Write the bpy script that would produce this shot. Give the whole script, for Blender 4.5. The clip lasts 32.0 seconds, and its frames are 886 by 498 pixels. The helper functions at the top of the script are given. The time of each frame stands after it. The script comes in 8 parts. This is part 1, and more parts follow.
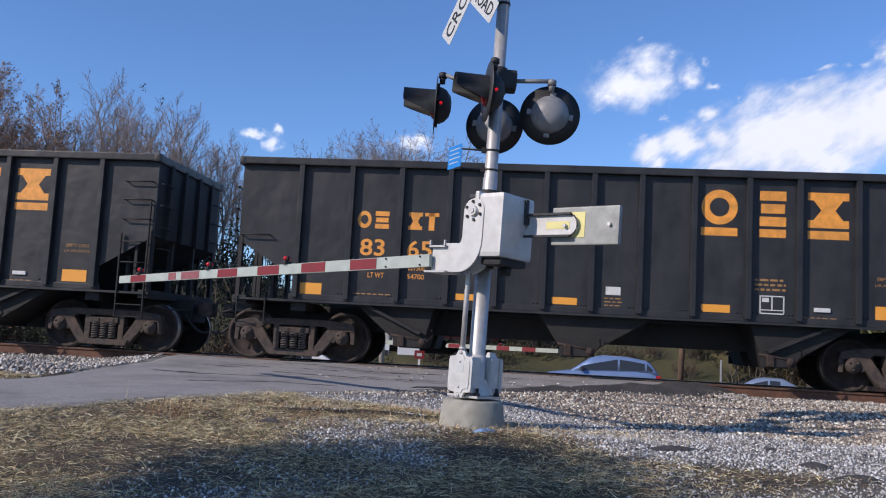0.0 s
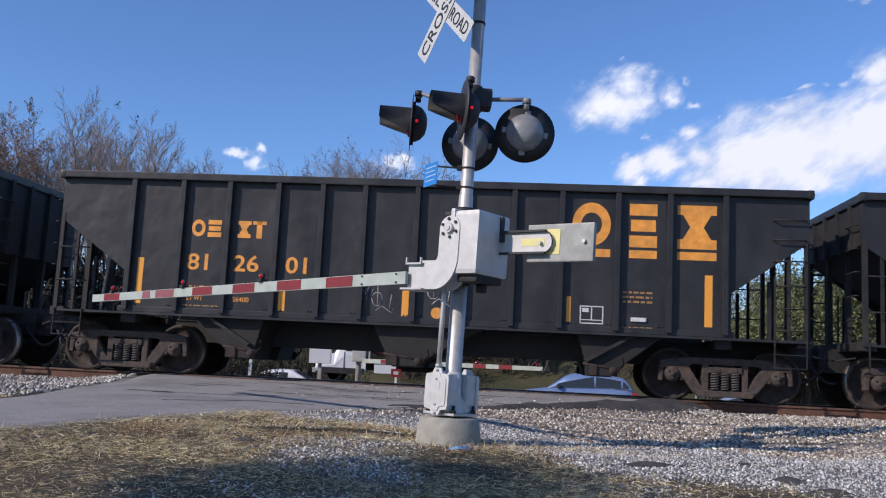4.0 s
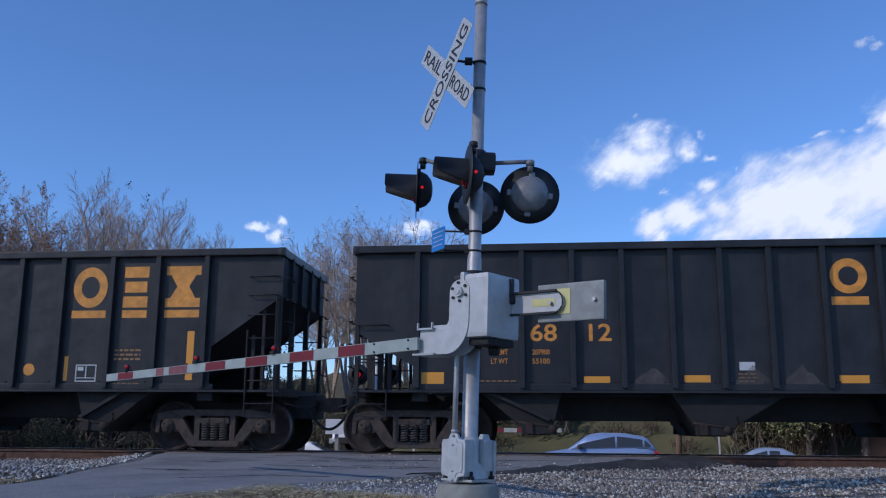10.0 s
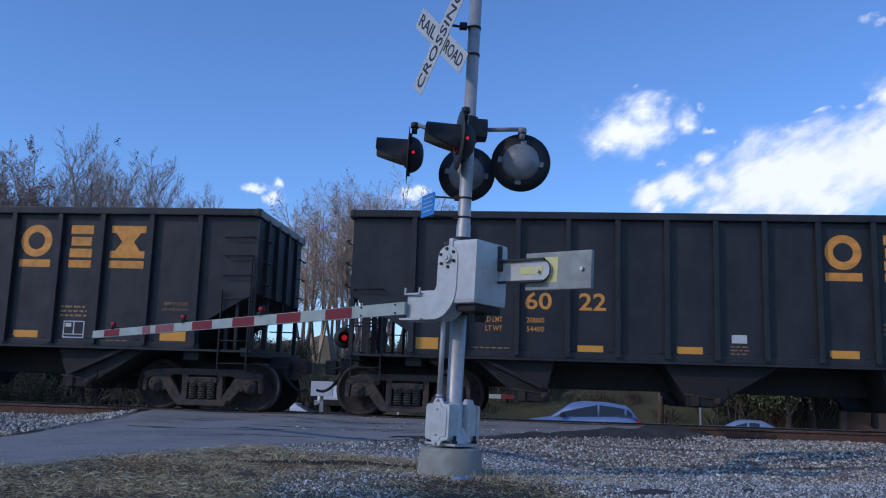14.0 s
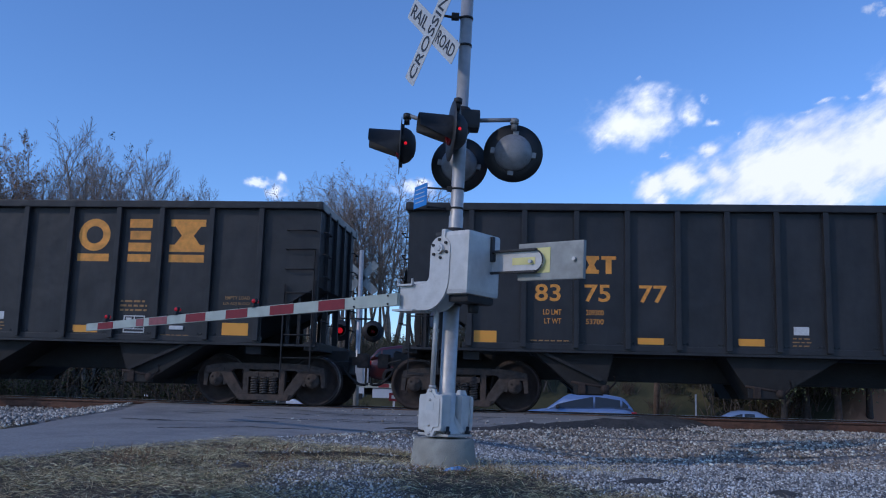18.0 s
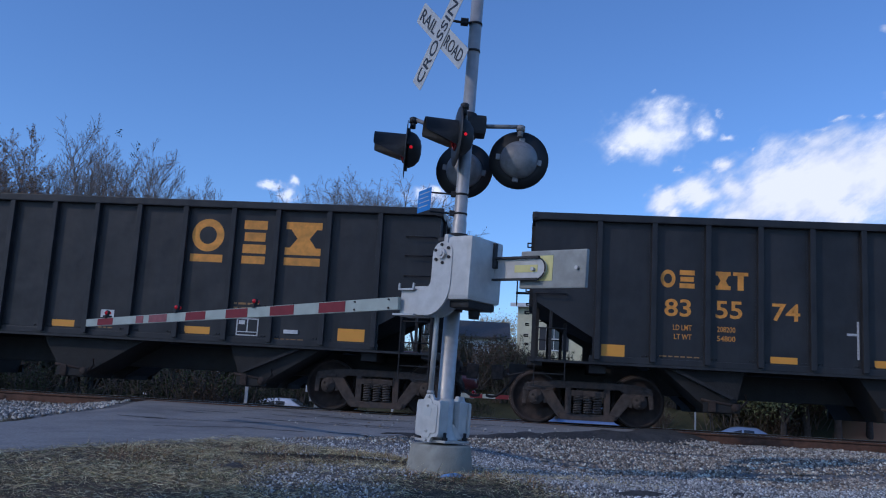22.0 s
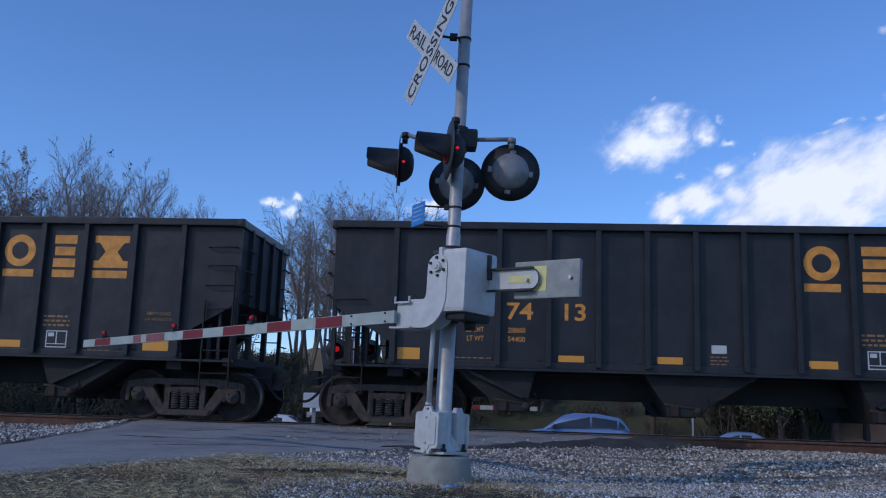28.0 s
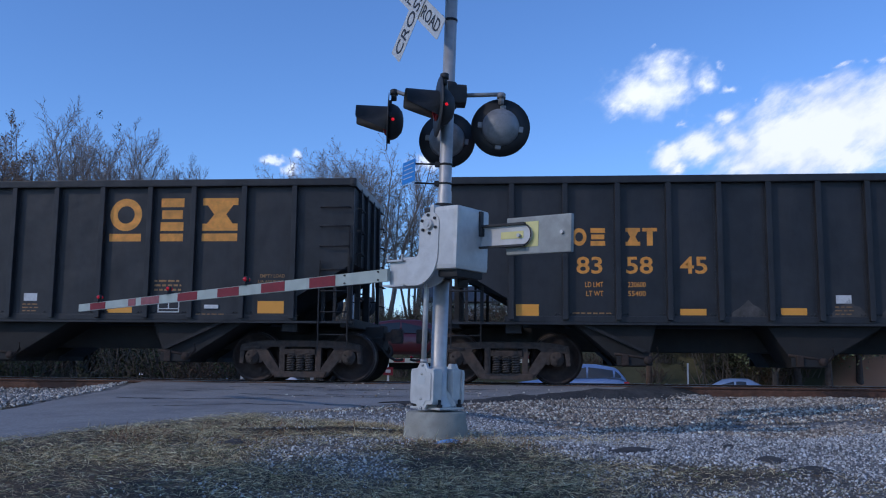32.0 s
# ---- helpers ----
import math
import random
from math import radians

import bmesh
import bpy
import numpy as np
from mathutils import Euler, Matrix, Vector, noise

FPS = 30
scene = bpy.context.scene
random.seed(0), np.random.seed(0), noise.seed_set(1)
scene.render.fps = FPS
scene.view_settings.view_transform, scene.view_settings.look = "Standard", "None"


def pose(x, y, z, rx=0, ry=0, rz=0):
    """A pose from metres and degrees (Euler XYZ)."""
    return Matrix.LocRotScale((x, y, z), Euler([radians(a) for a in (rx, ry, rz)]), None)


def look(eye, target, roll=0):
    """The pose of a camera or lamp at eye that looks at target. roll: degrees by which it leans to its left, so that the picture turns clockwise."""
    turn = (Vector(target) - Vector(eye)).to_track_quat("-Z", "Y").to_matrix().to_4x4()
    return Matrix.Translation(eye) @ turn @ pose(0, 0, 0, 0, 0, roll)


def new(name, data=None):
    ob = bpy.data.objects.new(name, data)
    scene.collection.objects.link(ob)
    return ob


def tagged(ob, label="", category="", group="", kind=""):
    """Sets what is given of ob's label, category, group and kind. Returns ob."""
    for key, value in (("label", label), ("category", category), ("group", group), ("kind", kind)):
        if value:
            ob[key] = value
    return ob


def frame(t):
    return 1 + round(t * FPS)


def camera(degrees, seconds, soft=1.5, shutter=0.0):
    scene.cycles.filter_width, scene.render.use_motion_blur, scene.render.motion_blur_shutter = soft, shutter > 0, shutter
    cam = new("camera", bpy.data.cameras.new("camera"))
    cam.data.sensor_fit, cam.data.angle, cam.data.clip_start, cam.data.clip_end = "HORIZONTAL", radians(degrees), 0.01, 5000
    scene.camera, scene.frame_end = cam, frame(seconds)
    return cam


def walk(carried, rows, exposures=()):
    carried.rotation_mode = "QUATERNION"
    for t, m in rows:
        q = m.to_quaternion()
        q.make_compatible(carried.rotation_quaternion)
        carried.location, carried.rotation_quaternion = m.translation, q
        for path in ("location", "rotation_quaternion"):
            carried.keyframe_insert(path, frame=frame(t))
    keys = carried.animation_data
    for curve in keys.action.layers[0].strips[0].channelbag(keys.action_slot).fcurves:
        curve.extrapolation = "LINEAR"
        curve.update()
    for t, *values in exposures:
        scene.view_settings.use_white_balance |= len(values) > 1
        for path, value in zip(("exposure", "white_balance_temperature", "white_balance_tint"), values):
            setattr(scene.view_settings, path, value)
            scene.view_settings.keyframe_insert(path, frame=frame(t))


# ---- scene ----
# seconds, eye x y z, pitch above level, roll, yaw
PATH_ROWS = [
    (0.0, -0.064, 0.036, 0.450, 6.05, -3.09, -0.49),
    (0.5, -0.062, 0.029, 0.438, 7.19, -2.64, -1.16),
    (1.0, -0.038, 0.023, 0.433, 7.52, -1.97, -1.48),
    (1.5, -0.028, 0.041, 0.445, 6.88, -2.14, -1.91),
    (2.0, -0.037, 0.032, 0.442, 6.66, -2.25, -1.89),
    (2.5, -0.045, 0.042, 0.449, 6.85, -2.10, -1.71),
    (3.0, -0.046, 0.032, 0.447, 7.36, -2.22, -1.94),
    (3.5, -0.046, 0.022, 0.447, 7.76, -2.41, -1.95),
    (4.0, -0.058, 0.018, 0.438, 7.30, -2.79, -1.97),
    (4.5, -0.056, 0.018, 0.449, 7.32, -3.05, -2.43),
    (6.5, -0.043, -0.001, 0.435, 9.40, -2.08, -2.58),
    (7.0, -0.039, -0.006, 0.427, 9.63, -1.75, -2.02),
    (7.5, -0.036, -0.005, 0.428, 9.73, -1.32, -1.78),
    (8.0, -0.033, 0.006, 0.424, 9.54, -1.12, -1.64),
    (8.5, -0.033, -0.005, 0.435, 9.77, -0.79, -0.97),
    (9.0, -0.028, -0.012, 0.427, 10.78, -0.61, -0.00),
    (9.5, -0.032, -0.020, 0.428, 11.33, -0.44, 0.30),
    (10.0, -0.032, -0.005, 0.437, 11.39, -0.41, -0.80),
    (10.5, -0.032, -0.003, 0.430, 11.51, -0.84, -2.27),
    (11.0, -0.028, -0.002, 0.434, 11.57, -1.00, -2.63),
    (11.5, -0.030, -0.005, 0.436, 11.39, -0.76, -2.48),
    (12.0, -0.033, -0.011, 0.431, 10.58, -1.45, -2.09),
    (12.5, -0.036, -0.002, 0.445, 9.87, -2.31, -1.68),
    (13.0, -0.042, -0.011, 0.443, 9.79, -2.10, -1.53),
    (13.5, -0.037, -0.018, 0.439, 9.58, -1.64, -1.26),
    (14.0, -0.034, -0.011, 0.433, 9.23, -1.80, -1.78),
    (14.5, -0.039, -0.013, 0.436, 9.04, -2.33, -1.73),
    (15.0, -0.034, -0.018, 0.432, 9.47, -2.66, -1.77),
    (15.5, -0.039, -0.008, 0.432, 9.34, -3.19, -2.89),
    (17.5, 0.006, 0.001, 0.41, 8.47, -1.94, -2.181),
    (18, 0.005, -0.007, 0.413, 8.79, -1.55, -1.972),
    (18.5, 0.009, 0.011, 0.422, 8.41, -1.84, -1.858),
    (19, 0.015, 0.014, 0.406, 8.49, -2.16, -1.342),
    (19.5, 0.018, 0.058, 0.408, 7.78, -2.16, -4.09),
    (20, 0.018, 0.051, 0.417, 7.76, -1.2, -5.083),
    (20.5, 0.013, 0.043, 0.421, 8.21, -0.8, -4.605),
    (21, 0.014, 0.046, 0.414, 7.78, -2.08, -4.61),
    (21.5, 0.016, 0.047, 0.402, 8.11, -3.45, -3.766),
    (22, 0.018, 0.032, 0.398, 9.26, -3.24, -2.01),
    (22.5, 0.015, 0.008, 0.399, 10.13, -3.43, -0.727),
    (23, 0.016, 0.007, 0.396, 10.25, -3.58, -0.506),
    (23.5, 0.021, 0.014, 0.383, 10.28, -3.31, -0.708),
    (24, 0.029, 0.015, 0.359, 10.74, -3.42, -0.818),
    (24.5, 0.025, 0.009, 0.366, 10.97, -3.13, -1.397),
    (25, 0.012, -0.001, 0.39, 10.89, -2.86, -2.508),
    (25.5, 0.007, 0.012, 0.401, 10.55, -3.65, -3.202),
    (26, 0.01, 0.009, 0.377, 10.48, -3.56, -2.999),
    (26.5, 0.009, 0.009, 0.4, 10.16, -2.89, -3.242),
    (28.5, 0.005, -0.069, 0.385, 10.01, -1.63, -2.07),
    (29.0, -0.031, -0.064, 0.396, 9.57, -1.47, -2.19),
    (29.5, -0.044, -0.066, 0.406, 9.70, -1.18, -1.92),
    (30.0, -0.005, -0.082, 0.403, 9.50, -0.56, -1.06),
    (30.5, 0.008, -0.063, 0.417, 7.90, -0.03, -1.75),
    (31.0, -0.018, -0.068, 0.420, 6.84, -0.51, -3.42),
    (31.5, 0.001, -0.068, 0.422, 7.07, -0.79, -3.54),
    (32.0, 0.037, -0.064, 0.423, 7.10, -0.53, -2.31),
]
cam = camera(52.8, 32.0, soft=1.1, shutter=0.08)
walk(cam, [(t, pose(x, y, z, 90 + p, r, w)) for t, x, y, z, p, r, w in PATH_ROWS],
     exposures=[(0.0, 0.22, 5750, 17), (4.5, 0.2, 5750, 17), (6.5, 0.15, 5500, 17), (10.0, 0.15, 5400, 17), (12.0, 0.22, 5450, 17), (14.0, 0.3, 5450, 17), (20.0, 0.28, 5450, 17), (23.0, 0.12, 5430, 17), (27.0, 0.15, 5430, 17), (29.0, 0.2, 5430, 17), (30.0, 0.14, 5430, 17), (31.0, 0.18, 5430, 17), (32.0, 0.3, 5430, 17)])

# ---- light ----
SUN_AZ, SUN_EL = 241.0, 30.0      # compass bearing (0 = ahead, 90 = right) and height of the sun
world = bpy.data.worlds.new("sky")
scene.world = world
world.use_nodes = True
wn, wl = world.node_tree.nodes, world.node_tree.links
wn.clear()
sky = wn.new("ShaderNodeTexSky")
sky.sky_type = "NISHITA"
sky.sun_disc = False
sky.sun_elevation, sky.sun_rotation = radians(SUN_EL), radians(SUN_AZ)
sky.altitude, sky.air_density, sky.dust_density, sky.ozone_density = 200.0, 1.0, 0.0, 6.0
wbg = wn.new("ShaderNodeBackground")
wbg.inputs["Strength"].default_value = 0.12
wout = wn.new("ShaderNodeOutputWorld")
wl.new(sky.outputs[0], wbg.inputs[0])
wl.new(wbg.outputs[0], wout.inputs[0])
sun = new("sun", bpy.data.lights.new("sun", "SUN"))
sun.data.energy, sun.data.angle, sun.data.color = 3.4, radians(0.53), (1.0, 0.84, 0.64)
_a, _e = radians(SUN_AZ), radians(SUN_EL)
SUN_DIR = Vector((math.sin(_a) * math.cos(_e), math.cos(_a) * math.cos(_e), math.sin(_e)))
sun.matrix_world = look(SUN_DIR * 40, (0, 0, 0))

# ---- plan ----
TRACK_TURN = -7.5                                   # the track's heading, degrees from the x axis
TU = Vector((math.cos(radians(7.5)), -math.sin(radians(7.5)), 0))    # along the track
TN = Vector((math.sin(radians(7.5)), math.cos(radians(7.5)), 0))     # across it, away from the camera
TRACK = 17.0                                        # distance of the track's centre line
ARM = Vector((-0.755, 0.656, 0))                    # the near gate arm points this way
ROAD = Vector((0.656, 0.755, 0))                    # the road crosses this way
MAST = Vector((0.335, 8.9, 0))


def on_track(s, d, z):
    return TU * s + TN * d + Vector((0, 0, z))


def to_track(x, y):
    return x * TU.x + y * TU.y, x * TN.x + y * TN.y


PROFILE = [(-40, -1.6), (0, -1.15), (6, -0.60), (7.6, -0.40), (8.6, -0.335), (9.4, -0.315), (11, -0.27), (13, -0.17), (15.2, -0.06), (15.9, -0.03),
           (18.1, -0.03), (19, -0.06), (22, -0.35), (30, -1.0), (38, -1.65), (55, -2.2), (5000, -2.2)]
BANK = [(-5000, 0), (42, 0), (50, 4.0), (60, 4.4), (120, 6.0), (5000, 10.0)]


def ramp(table, v):
    for (a, p), (b, q) in zip(table, table[1:]):
        if v <= b:
            k = max(0.0, (v - a) / (b - a))
            k = k * k * (3 - 2 * k)
            return p + (q - p) * k
    return table[-1][1]


def lerp(table, v):
    for (a, p), (b, q) in zip(table, table[1:]):
        if v <= b:
            return p + (q - p) * max(0.0, (v - a) / (b - a))
    return table[-1][1]


def road_edges(d):
    """The road's two edges, along the track, at the distance d."""
    near = lerp([(4, -9.0), (6, -6.6), (8.0, -5.0), (9.4, -4.2), (10.2, -3.75), (11.1, -3.15), (11.7, -2.4), (12.3, -1.6), (12.7, -0.7), (13.2, -0.25), (14.3, 0.7), (15.2, 1.8), (16, 2.2), (19, 3.2), (25, 7.5), (40, 16)], d)
    far = lerp([(4, -26.0), (9.5, -8.2), (10.5, -6.7), (11.9, -6.7), (14.0, -6.75), (16, -7.2), (19, -6.5), (25, -2.0), (40, 6.5)], d)
    return far, near


def on_road(x, y):
    s, d = to_track(x, y)
    if d > 40 or d < -10:
        return False
    a, b = road_edges(d)
    return a < s < b


def ground_z(x, y):
    s, d = to_track(x, y)
    z = lerp(PROFILE, d) + ramp(BANK, d)
    a, b = road_edges(d)
    if 9 < d < 25:                                   # ballast shoulders beside the crossing
        off = max(a - s, s - b, 0.0)
        k = min(1.0, off / 1.2)
        near = max(0.0, 1 - abs(d - TRACK) / 4.5)
        z -= k * (0.17 * min(1.0, near * 2.2) + 0.06 * math.sin(0.9 * s) * (1 if d < 13 else 0.3))
    if 24 < d < 55:                                  # a low rise in the lot beyond the track
        z += 1.05 * math.exp(-((s + 6.5) / 4.5) ** 2 - ((d - 37.5) / 4.5) ** 2)
    if d < 11:
        off = max(a - s, s - b, 0.0)
        k = min(1.0, off / 1.0)
        z += k * (0.035 * noise.noise(Vector((x * 0.9, y * 0.9, 0))) + 0.05 * noise.noise(Vector((x * 0.35, y * 0.35, 3))))
    return z


# ---- mesh helpers ----
def part(name, bm, material, parent=None, label=""):
    me = bpy.data.meshes.new(name)
    bm.normal_update()
    bm.to_mesh(me)
    bm.free()
    me.materials.append(material)
    ob = new(name, me)
    if parent is not None:
        ob.parent = parent
    if label:
        ob["label"] = label
    return ob


def share(name, me, m, parent):
    ob = new(name, me)
    ob.parent = parent
    ob.matrix_basis = m
    return ob


def thing(name, m, label, category, group="", kind=""):
    ob = new(name)
    ob.empty_display_size = 0.1
    ob.matrix_basis = m
    return tagged(ob, label, category, group, kind)


def box(bm, x0, x1, y0, y1, z0, z1, bevel=0.0, m=None):
    r = bmesh.ops.create_cube(bm, size=1.0)
    vs = r["verts"]
    bmesh.ops.scale(bm, verts=vs, vec=(x1 - x0, y1 - y0, z1 - z0))
    bmesh.ops.translate(bm, verts=vs, vec=((x0 + x1) / 2, (y0 + y1) / 2, (z0 + z1) / 2))
    if bevel:
        es = list({e for v in vs for e in v.link_edges})
        r = bmesh.ops.bevel(bm, geom=es, offset=bevel, segments=2, affect="EDGES", profile=0.7)
        vs = list({v for f in r["faces"] for v in f.verts} | {v for v in vs if v.is_valid})
    if m is not None:
        bmesh.ops.transform(bm, matrix=m, verts=vs)
    return bm


def boxed(*a, **k):
    return box(bmesh.new(), *a, **k)


def prism(bm, pts, a, b, axis="y", bevel=0.0, m=None):
    """Extrudes a polygon. axis y: pts are (x, z) and it runs from y = a to b; x: (y, z); z: (x, y)."""
    put = {"y": lambda p, w: (p[0], w, p[1]), "x": lambda p, w: (w, p[0], p[1]), "z": lambda p, w: (p[0], p[1], w)}[axis]
    lo = [bm.verts.new(put(p, a)) for p in pts]
    hi = [bm.verts.new(put(p, b)) for p in pts]
    fs = [bm.faces.new(lo), bm.faces.new(hi[::-1])]
    for i in range(len(pts)):
        j = (i + 1) % len(pts)
        fs.append(bm.faces.new((lo[j], lo[i], hi[i], hi[j])))
    vs = lo + hi
    bmesh.ops.recalc_face_normals(bm, faces=fs)
    if bevel:
        es = list({e for f in fs[:2] for e in f.edges})
        r = bmesh.ops.bevel(bm, geom=es, offset=bevel, segments=2, affect="EDGES", profile=0.7)
        vs = list({v for f in r["faces"] for v in f.verts} | {v for v in vs if v.is_valid})
    if m is not None:
        bmesh.ops.transform(bm, matrix=m, verts=vs)
    return bm


def lathe(bm, prof, seg=24, axis="z", m=None, smooth=True):
    """Turns (radius, height) pairs round an axis."""
    rings = []
    for r, h in prof:
        ring = []
        for i in range(seg):
            a = 2 * math.pi * i / seg
            c, s = r * math.cos(a), r * math.sin(a)
            co = {"z": (c, s, h), "y": (c, h, s), "x": (h, c, s)}[axis]
            ring.append(bm.verts.new(co))
        rings.append(ring)
    fs = []
    for p, q in zip(rings, rings[1:]):
        for i in range(seg):
            j = (i + 1) % seg
            f = bm.faces.new((p[i], p[j], q[j], q[i]))
            f.smooth = smooth
            fs.append(f)
    if prof[0][0] > 1e-4:
        fs.append(bm.faces.new(rings[0][::-1]))
    if prof[-1][0] > 1e-4:
        fs.append(bm.faces.new(rings[-1]))
    bmesh.ops.recalc_face_normals(bm, faces=fs)
    if m is not None:
        bmesh.ops.transform(bm, matrix=m, verts=[v for r in rings for v in r])
    return bm


def tube(bm, pts, r, seg=8, r_end=None):
    """A round bar along a line of points."""
    pts = [Vector(p) for p in pts]
    rings = []
    for i, p in enumerate(pts):
        d = (pts[min(i + 1, len(pts) - 1)] - pts[max(i - 1, 0)]).normalized()
        up = Vector((0, 0, 1)) if abs(d.z) < 0.95 else Vector((1, 0, 0))
        a = d.cross(up).normalized()
        b = d.cross(a)
        k = r if r_end is None else r + (r_end - r) * i / max(1, len(pts) - 1)
        rings.append([bm.verts.new(p + (a * math.cos(t) + b * math.sin(t)) * k) for t in [2 * math.pi * j / seg for j in range(seg)]])
    for p, q in zip(rings, rings[1:]):
        for i in range(seg):
            j = (i + 1) % seg
            bm.faces.new((p[i], p[j], q[j], q[i])).smooth = True
    bm.faces.new(rings[0][::-1])
    bm.faces.new(rings[-1])
    return bm


def bar(bm, a, b, w, h, up=(0, 0, 1)):
    """A square bar from a to b, w wide and h high."""
    a, b = Vector(a), Vector(b)
    d = (b - a)
    n = d.normalized()
    s = n.cross(Vector(up))
    if s.length < 1e-3:
        s = n.cross(Vector((1, 0, 0)))
    s.normalize()
    t = s.cross(n)
    vs = []
    for p in (a, b):
        for i, j in ((-1, -1), (1, -1), (1, 1), (-1, 1)):
            vs.append(bm.verts.new(p + s * (i * w / 2) + t * (j * h / 2)))
    for q in ((0, 1, 2, 3), (7, 6, 5, 4), (0, 4, 5, 1), (1, 5, 6, 2), (2, 6, 7, 3), (3, 7, 4, 0)):
        bm.faces.new([vs[i] for i in q])
    return bm


# ---- materials ----
def material(name, color, rough=0.6, metal=0.0, vary=0.15, scale=6.0, dirt=None, dirt_amount=0.35, dirt_scale=1.2, bump=0.1, bump_scale=60.0,
             glow=0.0, stretch=None, dents=0.0, island=False, randomised=0.0, spec=0.5, coat=0.0):
    """A surface with fine grain, larger stains and a little relief, in metres of the thing's own space."""
    m = bpy.data.materials.new(name)
    m.use_nodes = True
    n, l = m.node_tree.nodes, m.node_tree.links
    b = n["Principled BSDF"]
    tc = n.new("ShaderNodeTexCoord")
    fine = n.new("ShaderNodeTexNoise")
    fine.inputs["Scale"].default_value, fine.inputs["Detail"].default_value = scale, 6.0
    l.new(tc.outputs["Object"], fine.inputs["Vector"])
    mr = n.new("ShaderNodeMapRange")
    mr.inputs["From Min"].default_value, mr.inputs["From Max"].default_value = 0.3, 0.7
    mr.inputs["To Min"].default_value, mr.inputs["To Max"].default_value = 1 - vary, 1 + vary
    l.new(fine.outputs["Fac"], mr.inputs["Value"])
    mul = n.new("ShaderNodeVectorMath")
    mul.operation = "SCALE"
    mul.inputs[0].default_value = color[:3]
    l.new(mr.outputs[0], mul.inputs["Scale"])
    out = mul.outputs[0]
    if randomised:
        src = n.new("ShaderNodeNewGeometry").outputs["Random Per Island"] if island else n.new("ShaderNodeObjectInfo").outputs["Random"]
        r2 = n.new("ShaderNodeMapRange")
        r2.inputs["To Min"].default_value, r2.inputs["To Max"].default_value = 1 - randomised, 1 + randomised
        l.new(src, r2.inputs["Value"])
        m2 = n.new("ShaderNodeVectorMath")
        m2.operation = "SCALE"
        l.new(out, m2.inputs[0])
        l.new(r2.outputs[0], m2.inputs["Scale"])
        out = m2.outputs[0]
    rough_out = None
    if dirt is not None:
        big = n.new("ShaderNodeTexNoise")
        big.inputs["Scale"].default_value, big.inputs["Detail"].default_value, big.inputs["Roughness"].default_value = dirt_scale, 8.0, 0.65
        if stretch:
            mp = n.new("ShaderNodeMapping")
            mp.inputs["Scale"].default_value = stretch
            l.new(tc.outputs["Object"], mp.inputs["Vector"])
            l.new(mp.outputs[0], big.inputs["Vector"])
        else:
            l.new(tc.outputs["Object"], big.inputs["Vector"])
        st = n.new("ShaderNodeMapRange")
        st.inputs["From Min"].default_value, st.inputs["From Max"].default_value = 0.45, 0.72
        st.inputs["To Max"].default_value = dirt_amount * 2
        l.new(big.outputs["Fac"], st.inputs["Value"])
        mix = n.new("ShaderNodeMix")
        mix.data_type = "RGBA"
        l.new(st.outputs[0], mix.inputs["Factor"])
        l.new(out, mix.inputs["A"])
        mix.inputs["B"].default_value = (*dirt[:3], 1)
        out = mix.outputs["Result"]
        rr = n.new("ShaderNodeMapRange")
        rr.inputs["To Min"].default_value, rr.inputs["To Max"].default_value = rough, min(1.0, rough + 0.25)
        l.new(st.outputs[0], rr.inputs["Value"])
        rough_out = rr.outputs[0]
    l.new(out, b.inputs["Base Color"])
    b.inputs["Roughness"].default_value, b.inputs["Metallic"].default_value = rough, metal
    b.inputs["Specular IOR Level"].default_value = spec
    b.inputs["Coat Weight"].default_value = coat
    if rough_out:
        l.new(rough_out, b.inputs["Roughness"])
    if bump:
        bn = n.new("ShaderNodeTexNoise")
        bn.inputs["Scale"].default_value, bn.inputs["Detail"].default_value = bump_scale, 4.0
        l.new(tc.outputs["Object"], bn.inputs["Vector"])
        bp = n.new("ShaderNodeBump")
        bp.inputs["Strength"].default_value, bp.inputs["Distance"].default_value = bump, 0.02
        l.new(bn.outputs["Fac"], bp.inputs["Height"])
        if dents:
            dn = n.new("ShaderNodeTexNoise")
            dn.inputs["Scale"].default_value, dn.inputs["Detail"].default_value = 2.2, 2.0
            l.new(tc.outputs["Object"], dn.inputs["Vector"])
            db = n.new("ShaderNodeBump")
            db.inputs["Strength"].default_value, db.inputs["Distance"].default_value = dents, 0.12
            l.new(dn.outputs["Fac"], db.inputs["Height"])
            l.new(db.outputs[0], bp.inputs["Normal"])
        l.new(bp.outputs[0], b.inputs["Normal"])
    if glow:
        b.inputs["Emission Color"].default_value = (*color[:3], 1)
        b.inputs["Emission Strength"].default_value = glow
    return m


